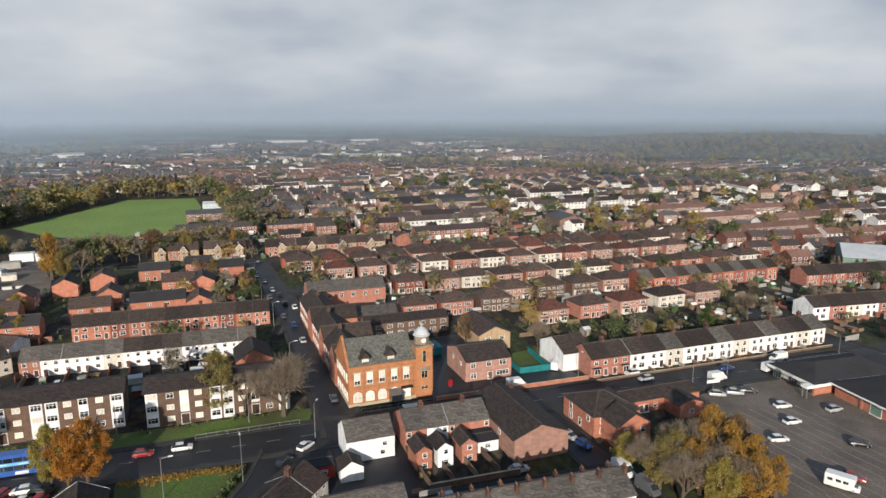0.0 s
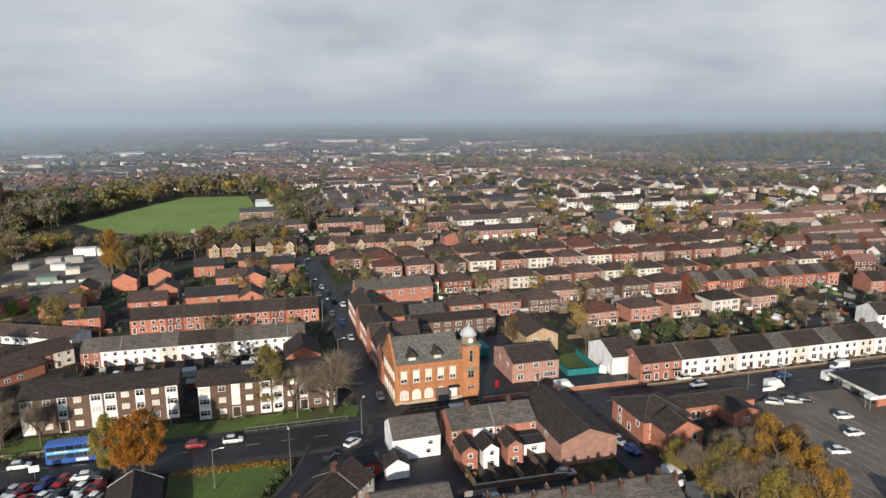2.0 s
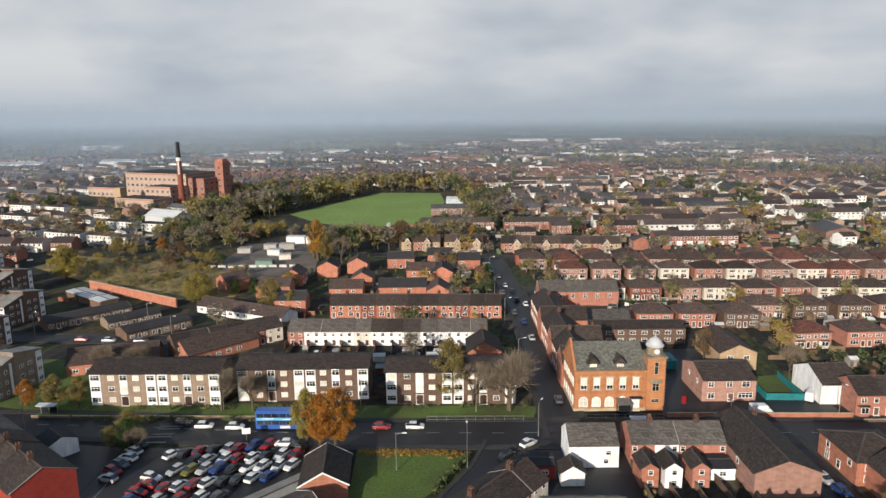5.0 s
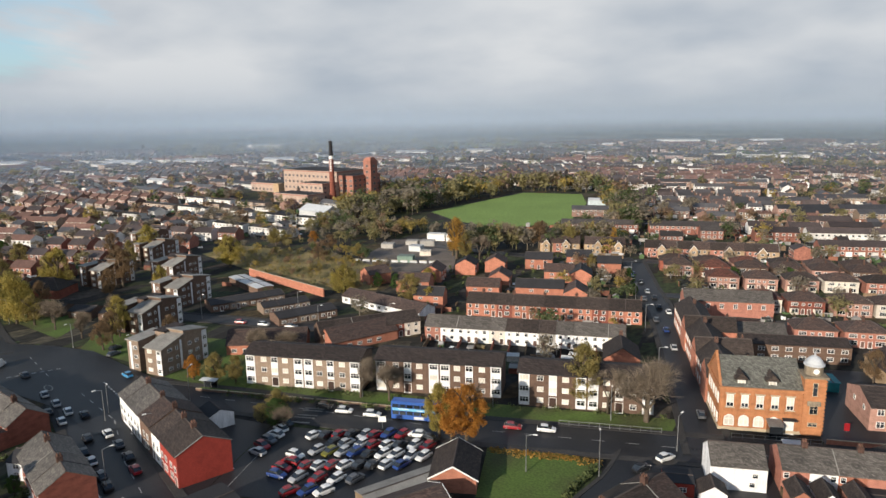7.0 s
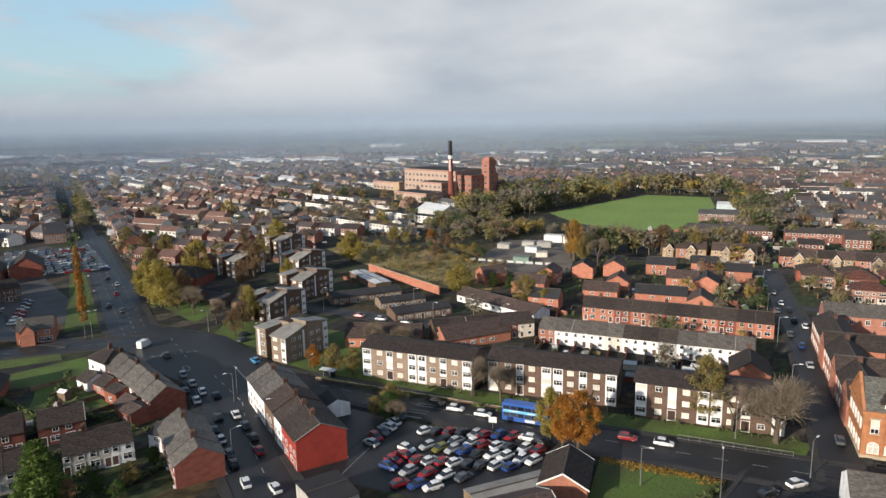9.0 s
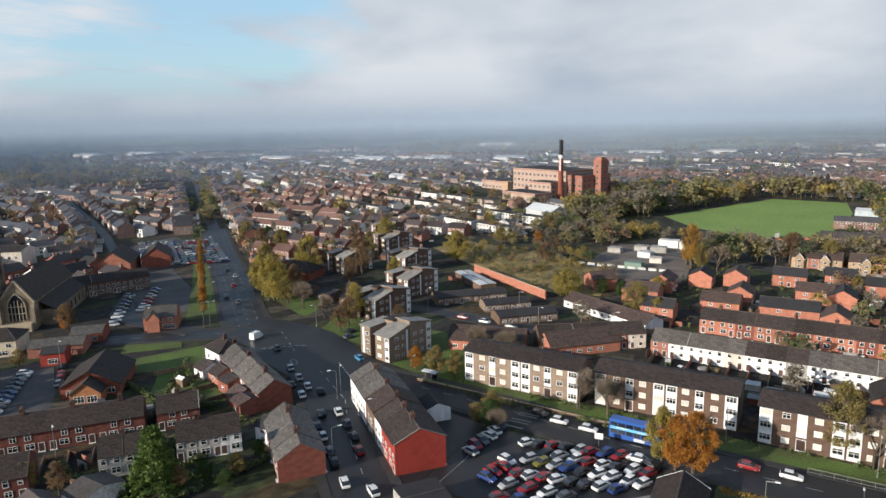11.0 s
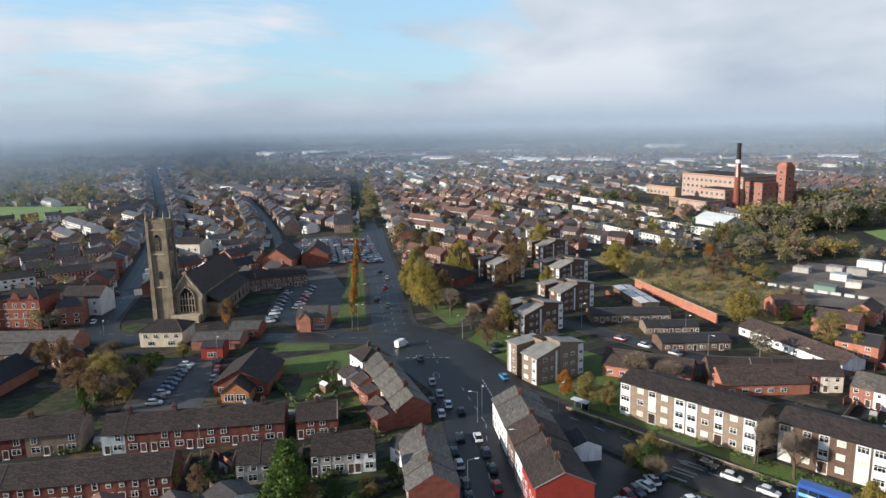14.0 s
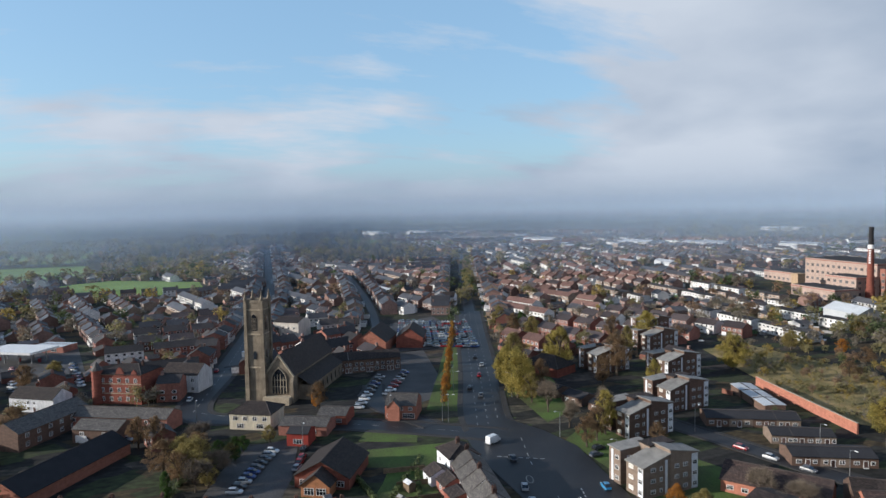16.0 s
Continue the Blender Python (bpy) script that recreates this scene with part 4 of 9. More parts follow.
house("flat_block", *uv(52.5, 176), 20, 26, 8, 5.4, 6.8, brick_brown, tile_dark, tuple(("window", -11 + 3.2 * i, z, 1.6, 1.3) for i in range(8) for z in (0.9, 3.4)), label="low brown brick block of flats behind the yard")
house("hip_house", *uv(74, 104), 20, 10.5, 11.5, 5.4, 8.2, brick_orange, slate, (("window", -3.3, 0.9, 1.2, 1.5), ("window", -3.3, 3.3, 1.2, 1.4)), (), (), hip=4.6, sides=((-1, 2, 3.3, 1.1, 1.4), (-1, 5, 0.7, 1.1, 1.9), (-1, 8.5, 0.7, 1.3, 2.1), (-1, 8.5, 3.3, 1.1, 1.4)), label="orange brick house with a hipped slate roof", fascia=white_paint)
house("gable_wing", *uv(77.6, 101.3), 110, 6, 7.2, 5.4, 7.9, brick_orange, slate, sides=((-1, 1.8, 3.3, 1.1, 1.5), (-1, 5.4, 3.3, 1.1, 1.5), (-1, 1.8, 0.8, 1.0, 1.2), (-1, 5.2, 0.8, 2.2, 1.2)), label="orange brick gabled wing with white windows", ends=0.15)
house("low_wing", *uv(90, 110.5), 20, 19, 6.5, 3.3, 4.6, brick_orange, slate, (("window", -7.8, 0.9, 1.2, 1.2), ("door", -5.5, 0, 0.9, 2.0), ("door", -4.2, 0, 0.9, 2.0), ("window", -2, 0.9, 1.0, 1.0), ("door", 1.2, 0, 1.0, 2.0), ("window", 3.2, 0.9, 1.2, 1.2), ("door", 6.5, 0, 1.0, 2.0)), fascia=white_paint, label="single-storey orange brick wing with a slate roof")
house("low_wing", *uv(96.2, 108.8), 110, 7, 6, 3.3, 4.5, brick_orange, slate, sides=((-1, 3, 1.0, 1.2, 1.1),), label="end of the orange brick wing", fascia=white_paint)
# nearest block, between the main road and the lane
terrace("old brick terraced house seen from its back yard", "terrace opposite the town hall", *uv(33, 111.8), *uv(50, 111.4), 4, 8.5, 5.0, 7.7, [brick_pink, render_white, brick_orange, brick_pink], [slate_pale], (("window", -1.4, 3.2, 0.9, 1.2), ("door", 1.5, 0, 0.9, 2.0)), FRONT, annex=None)
for k, (du, wl) in enumerate(((35.6, brick_orange), (39.6, render_white), (44.2, brick_pink))):
    house("back_wing", *uv(du, 106.6), 110, 5.2, 2.9, 4.2, 5.4, wl, slate, sides=((-1, 1.4, 2.9, 0.9, 1.1), (-1, 1.4, 0.5, 1.0, 1.2)), label="small gabled back wing of a terraced house", category="outbuilding")
house("corner_shop", *uv(55.6, 100.8), 110, 21, 11, 5.2, 7.7, brick_rose, slate, (("window", 3, 3.2, 1.0, 1.3),), (("window", 4, 3.2, 1.0, 1.3), ("window", -4, 3.2, 1.0, 1.3)), ((9.0, 2.5),), label="pink brick corner building with a slate roof", ends=0.0).location = Vector((*uv(50.2 + 11, 111.3), 0))
house("flat_annex", *uv(47.4, 106.4), 20, 4.4, 5, 2.7, 3.0, render_white, felt_dark, (("window", 0, 0.9, 1.2, 1.1),), label="white flat-roofed kitchen annex", category="outbuilding")
house("white_cottage", *uv(26.2, 111.0), 20, 9.0, 7.5, 5.2, 8.0, render_white, slate_pale, (("window", 2.2, 0.9, 1.0, 1.1), ("window", 2.6, 2.9, 1.0, 1.0)), (), label="white rendered cottage with a grey slate roof")
house("white_lean_to", *uv(23.4, 107.0), 110, 4.2, 4.0, 2.8, 4.3, render_white, slate, label="white gabled back wing of the cottage", category="outbuilding")
terrace("brick terraced house with a tall chimney and slate roof", "lane terrace", *uv(28, 80.5), *uv(60.5, 79.0), 7, 8.4, 5.0, 7.8, [brick_orange, brick_orange, render_white, brick_red], [slate_pale], FRONT, BACK, chim=2)
house("skylight_house", *uv(20.5, 88.6), 20, 12.5, 7.0, 4.6, 6.8, brick_pink, slate_pale, (("window", -4, 2.9, 1.0, 1.1),), (), (), label="brick house with a row of rooflights in its slate roof")
terrace("dark slate-roofed terraced house along the side street", "side street terrace", -29.7, 72.5, -19.0, 100.5, 6, 8.4, 4.6, 7.2, [brick_pink, brick_red, render_cream], [slate, slate, tile_brown], BACK, FRONT)
house("red_store", *uv(16.4, 107.4), 20, 4.8, 4.2, 3.0, 3.3, red_paint, felt_dark, (("window", 0.6, 1.0, 1.2, 1.0),), label="small red brick store with a flat felt roof", category="outbuilding")
# estate behind the red terrace
EST = (("window", -2.6, 0.9, 1.5, 1.2), ("window", 2.6, 0.9, 1.5, 1.2), ("door", 0, 0, 0.9, 2.0), ("window", -2.6, 3.2, 1.3, 1.1), ("window", 2.6, 3.2, 1.3, 1.1))
for du, dv, w, d, r in ((-26.4, 243, 9, 7.5, 110), (-9, 250.5, 11, 8, 20), (1.5, 224.5, 10, 7.5, 110), (-14.6, 225.3, 16.4, 7.5, 20), (-34, 224.2, 11.5, 7.5, 20), (-53, 249, 10, 7.5, 110),
                        (-42, 262, 9, 8, 110), (-31, 268, 9, 8, 110), (3, 252, 11, 8, 110), (-18, 272, 11, 8, 20), (-2, 279, 10, 8, 20), (-60, 228, 12, 8, 20), (-50, 210, 10, 7, 20), (10, 268, 9, 8, 20), (-75, 238, 9, 8, 65)):
    house("estate_house", *uv(du, dv), r, w, d, 5.0, 7.6, brick_orange, felt_dark if rng.random() < 0.3 else tile_brown, EST if w > 9.5 else EST[:1] + EST[3:4], EST[:2] + EST[3:], (), ends=0.25, label="modern orange brick estate house with a dark tiled roof", group="estate houses", fascia=white_paint)
for i in range(2):
    terrace("pale brick terraced house with a small white gable", "gabled row at the end of the street", *uv(-20 + 20 * i, 309 - i), *uv(-2 + 20 * i, 308 - i), 3, 8, 5.2, 8.2, [brick_tan, brick_pink], [tile_brown], FRONT, BACK, chim=False)
terrace("brick terraced house with a small gable", "gabled row at the end of the street", *uv(26, 303), *uv(80, 299), 8, 8, 5.2, 8.2, [brick_pink, brick_tan], [slate, tile_brown], FRONT, BACK, chim=False)
for gu, gv in ((-17, 308.9), (-8, 308.4), (6, 307.5), (15, 307), (33, 302.4), (46, 301.5), (60, 300.5), (73, 299.5)):
    house("front_gable", *uv(gu + 1.6, gv - 0.6), 110, 3.4, 3.2, 5.0, 7.4, brick_tan, tile_brown, sides=((-1, 1.6, 3.2, 1.3, 1.3), (-1, 1.6, 0.8, 1.3, 1.3)), label="small projecting gable with white bargeboards", ends=0.2, barge=True)

# semi-detached houses in rows
SEMI = (("window", -3.3, 0.8, 2.3, 1.5), ("window", 3.3, 0.8, 2.3, 1.5), ("door", -0.9, 0, 0.9, 2.05), ("door", 0.9, 0, 0.9, 2.05), ("window", -3.3, 3.2, 2.0, 1.3), ("window", 3.3, 3.2, 2.0, 1.3), ("window", -0.9, 3.3, 0.9, 1.0), ("window", 0.9, 3.3, 0.9, 1.0))
SEMI_BAY = (("white_bay", -3.3, 0, 2.7, 1.5), ("white_bay", 3.3, 0, 2.7, 1.5)) + SEMI[2:]
SEMI_BACK = (("window", -3, 0.9, 1.8, 1.2), ("window", 3, 0.9, 1.8, 1.2), ("window", -3, 3.2, 1.4, 1.2), ("window", 3, 3.2, 1.4, 1.2))


def semis(u0, v0, u1, v1, n, walls, roofs, faces=0, skip=()):
    for i in range(n):
        if i in skip:
            continue
        k = i / max(n - 1, 1)
        du, dv = u0 + (u1 - u0) * k + rng.uniform(-0.5, 0.5), v0 + (v1 - v0) * k + rng.uniform(-0.6, 0.6)
        wl, rf = rng.choice(walls), rng.choice(roofs)
        rot = 20 + math.degrees(math.atan2(v1 - v0, u1 - u0))
        x, y = uv(du, dv)
        house("semi_detached_house", x, y, rot + (180 if faces else 0), 10.6, 8.2, 5.2, 7.7, wl, rf, SEMI_BAY if rng.random() < 0.6 else SEMI, SEMI_BACK, ((0.0, 4.1),), hip=3.6, label="pair of semi-detached brick houses with a hipped tiled roof", group="semi-detached houses", fascia=white_paint)


MIX = [brick_pink, brick_rose, brick_brown, brick_rose, brick_pink, brick_rose, brick_red, brick_rose, render_cream, brick_pink, brick_brown]
RF = [tile_brown, tile_brown, tile_brown, tile_red, slate]
semis(62, 191, 87, 190, 3, [brick_brown, brick_pink], [tile_brown])
semis(55.5, 221, 118, 219, 6, MIX, RF)
semis(49.5, 250.5, 200, 243, 13, MIX, RF)
semis(36, 268, 205, 261, 14, MIX, RF)
semis(98, 171.5, 156, 173.5, 5, [brick_rose, render_cream, brick_rose, brick_pink, brick_rose], RF)
semis(99, 199, 150, 197, 5, MIX, RF)
semis(130, 219, 214, 214, 7, [brick_orange, render_cream, brick_pink], RF)
semis(36, 284, 222, 277, 15, MIX, RF, 1)
terrace("tall red brick terraced house with white windows", "tall red terrace", *uv(144, 192), *uv(204, 190.5), 12, 8.5, 6.0, 8.8, [brick_red, brick_orange], [slate_pale, slate], FRONT, BACK, annex=None)
terrace("brick and white terraced house with a slate roof", "far main road terrace", *uv(172, 146), *uv(225, 139), 9, 8.5, 5.2, 8.0, [render_white, brick_pink, render_cream], [slate], FRONT, BACK)
terrace("red brick terraced house with a slate roof", "street terrace east", *uv(205, 178), *uv(250, 172), 8, 8.5, 5.2, 8.0, [brick_pink, brick_red], [slate], FRONT, BACK)
house("hall", *uv(44, 214), 20, 26, 9, 6, 9, brick_pink, slate_pale, tuple(("window", -10 + 4 * i, 3.2, 1.2, 1.8) for i in range(6)), label="long brick hall with a grey slate roof")

# west: streets below the church
terrace("red brick terraced house with white stone lintels", "front terrace below the church", -153.4, 2.6, -142.6, 36.3, 8, 8.2, 5.0, 7.9, [render_blue] + [brick_dark_red] * 7, [tile_dark], NARROW, BACK)
terrace("red brick terraced house with white stone lintels", "front terrace below the church", -142.2, 38.5, -139.6, 46.5, 2, 8.2, 4.6, 7.2, [brick_dark_red], [tile_dark], NARROW, BACK)
terrace("rendered and brick terraced house with a dark slate roof", "front terrace below the church", -165.5, -35, -157, -1.2, 7, 8.2, 5.0, 7.9, [brick_dark_red, brick_dark_red, brick_brown, brick_dark_red, brick_dark_red, brick_buff, brick_buff], [tile_dark], NARROW, BACK)
terrace("red brick terraced house with a brown slate roof", "nearest terrace on the west side", -144, -30, -130.4, 14, 10, 8.2, 5.0, 7.9, [brick_dark_red], [tile_dark], REAR, BACK, chim=False)
terrace("grey pebble-dashed terraced house", "nearest terrace on the west side", -128.9, 24.6, -126.6, 32.6, 2, 8.4, 4.9, 7.4, [render_grey], [tile_dark], FRONT, BACK)
terrace("white and grey rendered house with a dark roof", "nearest terrace on the west side", -126.0, 37.4, -122.4, 48.6, 3, 8.4, 4.9, 7.4, [render_grey, render_grey, render_white], [tile_dark], FRONT, BACK)
terrace("brick corner terrace house with a pale slate roof", "corner terrace", -103.9, 56.6, -122.3, 62.4, 4, 8.4, 5.0, 8.0, [brick_red], [slate_pale], FRONT, BACK)
house("white_annex", -121.5, 53.2, 20, 6.0, 5.0, 4.2, 5.6, render_white, felt_dark, (("window", -1, 2.6, 1.2, 1.2), ("window", -1, 0.6, 1.2, 1.2)), label="white rendered annex with a dark flat roof")
terrace("old brick house with a sagging pale slate roof", "street terrace by the junction", -136.0, 66.0, -166, 69.0, 5, 7.6, 5.0, 7.9, [brick_red, brick_red, render_white, brick_pink], [slate_pale], FRONT, BACK, step=0.25)
house("white_end_house", -170.3, 60.6, 5, 8.2, 7.6, 6.0, 8.4, render_white, slate, (("window", -2, 3.0, 1.0, 1.2), ("window", 2, 3.0, 1.0, 1.2)), (), ((0, 3.8),), hip=2.5, label="white rendered end house with a dark hipped roof")
for k, (hx, hy, wl, rf) in enumerate(((-160.5, 57.0, brick_pink, slate), (-152.5, 56.4, brick_red, slate), (-144.5, 55.2, brick_red, tile_brown), (-139, 53.8, brick_red, tile_brown), (-166.5, 55.5, render_white, slate))):
    house("back_wing", hx, hy, 5, 5.2, 5.5, 3.6 if k % 2 else 2.8, 4.4, wl, rf, (("window", 0, 1.0, 1.2, 1.2),), (), label="brick back wing behind the street terrace", category="outbuilding")
terrace("tall white rendered street house", "white and red street houses", -129.2, 77.2, -115.6, 72.6, 3, 9.6, 7.1, 10.0, [render_white], [slate_pale], FRONT, BACK)
terrace("brown brick street house between painted ones", "white and red street houses", -115.6, 72.6, -108.6, 70.2, 1, 9.6, 7.300000000000001, 10.2, [brick_brown], [tile_brown], FRONT, BACK)
terrace("white rendered street house", "white and red street houses", -108.6, 70.2, -104.0, 68.7, 1, 9.6, 7.1, 9.8, [render_white], [slate], FRONT, BACK)
terrace("street house with gable painted bright red", "white and red street houses", -104.0, 68.7, -95.0, 65.6, 2, 9.6, 7.1, 9.8, [red_paint], [slate], FRONT, BACK)
house("white_outhouse", -111.0, 83.5, -19, 6, 5.5, 3.4, 4.8, render_white, felt_dark, (("window", 0.8, 1.2, 1.6, 1.4),), label="white outhouse with a black window", category="outbuilding")
house("flat_roof_store", -78.5, 61.5, 75, 7.5, 8.5, 3.6, 4.0, render_grey, felt_dark, label="flat-roofed grey store beside the car park", category="outbuilding")
house("gable_hut", -52.4, 94.5, 115, 9.6, 7.8, 3.3, 5.9, brick_orange, slate, ends=0.35, barge=True, fascia=white_paint, label="orange brick hall with white bargeboards and slate roof")
house("low_shed", -58.5, 82.5, 65, 15, 5, 2.4, 3.0, fence_wood, felt_pale, label="low shed with a pale mossy roof", category="shed")
house("low_hall", -53.5, 72.5, 62, 19, 9, 3.2, 5.5, brick_brown, tile_brown, ends=0.3, barge=True, label="low hall with a brown roof and white bargeboards", category="hall")

# west: the town round the church
house("community_hall", -175.4, 41.3, 153.5, 15.5, 13.0, 3.4, 7.6, brick_red, slate, ends=0.5, sides=((-1, 2.4, 0.8, 2.4, 1.6), (-1, 10.6, 0.8, 2.4, 1.6)), label="low red brick hall with a large slate roof")
house("hall_gable", -168.6, 34.5, 153.5, 6.6, 6.6, 3.2, 6.2, brick_terracotta, slate, sides=((-1, 1.9, 0.6, 2.3, 1.9), (-1, 4.7, 0.6, 2.3, 1.9)), ends=0.4, label="gabled porch wing of the brick hall")
house("cream_house", -222.6, 10.8, 64, 12.6, 10, 5.6, 8.4, render_yellow, slate, (("window", -4.5, 3.2, 1.4, 1.5), ("window", -1.5, 3.2, 1.4, 1.5), ("window", 1.5, 3.2, 1.4, 1.5), ("window", 4.5, 3.2, 1.4, 1.5), ("window", -3, 0.6, 2.2, 1.6), ("window", 3, 0.6, 2.2, 1.6)), hip=3.5, label="cream rendered house with dark hipped roof below the church").location = Vector((-219.5, 17.0, 0))
house("shop_house", -215.2, 56.2, 66, 9.6, 9.5, 5.2, 8.0, brick_orange, slate_pale, (("window", -3, 3.3, 1.2, 1.3), ("window", 0, 3.3, 1.4, 1.3), ("window", 3, 3.3, 1.2, 1.3), ("window", -2.4, 0.5, 3.6, 1.8), ("window", 2.4, 0.5, 3.6, 1.8)), label="orange brick shop with a timbered gable and dark shopfront").location = Vector((-213.6, 60.3, 0))
house("shop_gable", -213.0, 60.0, 156, 2.5, 3.6, 5.2, 7.6, brick_orange, slate_pale, ends=0.2, sides=((1, 1.8, 5.3, 1.6, 1.2),), label="small orange gable over the shop")
terrace("two-storey stone row with many small windows", "row beside the church", -276, 46.2, -274.4, 74.5, 7, 8.5, 6.0, 8.6, [brick_brown], [slate], FRONT, BACK, chim=False)
house("red_shop", -201, 29, 66, 6, 6, 4.2, 5.4, red_paint, felt_dark, (("window", 0, 0.8, 2.4, 1.6),), label="small red painted shop")
house("low_shop", -209, 31, 66, 14, 9, 3.4, 4.8, brick_pink, slate_pale, (("window", -3, 0.8, 2.0, 1.4), ("window", 3, 0.8, 2.0, 1.4)), label="low brick shop with a pale slate roof")
house("low_shop", -216, 40, 66, 9, 9, 3.4, 4.8, brick_red, slate_pale, (("window", -2, 0.8, 2.0, 1.4), ("window", 2, 0.8, 2.0, 1.4)), label="low brick shop with a pale slate roof")
house("long_shop_row", -233, -22, 64, 36, 8, 4.8, 7.0, brick_pink, slate_pale, tuple(("window", -15 + 3.3 * i, 2.9, 1.1, 1.2) for i in range(10)), label="long low brick row with a grey slate roof")
house("brick_office", -222, -24, 64, 14, 8, 4.8, 6.8, brick_brown, slate_pale, (("window", -4, 2.8, 1.3, 1.2), ("window", 3, 2.8, 1.8, 1.2)), label="brown brick office with a grey roof")
def turret_building():
    root = house("red_turret_building", -262, -24, 64, 16, 12, 12.0, 14.6, brick_red, slate, tuple(("window", -6 + 3 * i, z, 1.2, 1.7) for i in range(5) for z in (1.2, 4.8, 8.6)), tuple(("window", -6 + 3 * i, z, 1.2, 1.7) for i in range(5) for z in (4.8, 8.6)), ((5, 6), (-4, 6)), hip=4.5, sides=tuple((-1, y, z, 1.2, 1.7) for y in (3, 6, 9) for z in (1.2, 4.8, 8.6)), label="tall red brick building with a corner turret and small gables")
    s = Shape()
    s.tube((-8, 0, -0.2), (-8, 0, 13.4), 1.7, 1.7, 12)
    s.tube((-8, 0, 12.9), (-8, 0, 13.4), 1.95, 1.95, 12)
    tw = part("turret", s.mesh("turret", brick_red), root)
    s = Shape()
    s.tube((-8, 0, 13.4), (-8, 0, 16.8), 2.0, 0.05, 12)
    part("turret_roof", s.mesh("turret_roof", slate_pale), tw)
    for gx, gw, gh in ((0.5, 3.4, 14.8), (5.6, 2.6, 13.8)):
        s = Shape()
        s.v = [(gx - gw / 2, y, 11.4) for y in (-0.25, 0.3)] + [(gx + gw / 2, y, 11.4) for y in (-0.25, 0.3)] + [(gx + gw * 0.28, y, gh - 0.9) for y in (-0.25, 0.3)] + [(gx, y, gh) for y in (-0.25, 0.3)] + [(gx - gw * 0.28, y, gh - 0.9) for y in (-0.25, 0.3)]
        s.f = [(0, 2, 4, 6, 8), (9, 7, 5, 3, 1), (2, 3, 5, 4), (4, 5, 7, 6), (6, 7, 9, 8), (8, 9, 1, 0)]
        s.m = [0] * 6
        part("gable", s.mesh("gable", brick_red), root)
    for z in (4.1, 7.9, 11.6):
        s = Shape()
        s.box(-8.0, -0.14, z, 8.0, 0.02, z + 0.3, 0, True)
        part("string_course", s.mesh("string_course", stone_pale), root)


turret_building()
house("timbered_house", -270, -6, 64, 14, 10, 7.5, 11, render_white, slate, tuple(("window", -5 + 3.3 * i, z, 1.2, 1.4) for i in range(4) for z in (1.0, 4.6)), label="black and white fronted town house")
house("white_gable_house", -262, -50, 60, 17, 8, 5.4, 8.4, render_white, slate, BACK, FRONT, label="white house with a dark slate roof")
house("brick_school", -233, -36, 150, 26, 9, 6, 9, brick_brown, slate_pale, tuple(("window", -10 + 4 * i, z, 1.2, 1.5) for i in range(6) for z in (1, 3.8)), tuple(("window", -10 + 4 * i, z, 1.2, 1.5) for i in range(6) for z in (1, 3.8)), label="brown brick school building with slate roof")
house("long_dark_roof", -196, -22, 150, 34, 11, 3.6, 7.0, brick_orange, felt_dark, ends=0.3, fascia=white_paint, label="long low hall with a dark roof and white gutter")
house("cream_block", -358, 36, 55, 14, 12, 9.0, 11, render_cream, slate, tuple(("window", -4.5 + 3 * i, z, 1.2, 1.5) for i in range(4) for z in (1.5, 5)), label="tall cream rendered block behind the church")
house("orange_barn", -316, 80, 155, 22, 14, 5.5, 11.5, brick_orange, slate, ends=0.3, label="large orange brick barn-like building with a steep roof")
house("orange_barn", -318, 96, 160, 18, 12, 5.5, 10.5, brick_red, slate, ends=0.3, label="large red brick building with a steep roof")
house("white_road_house", -424, 139, 60, 10, 9, 7, 10, render_white, slate, label="white gabled house at the roadside")

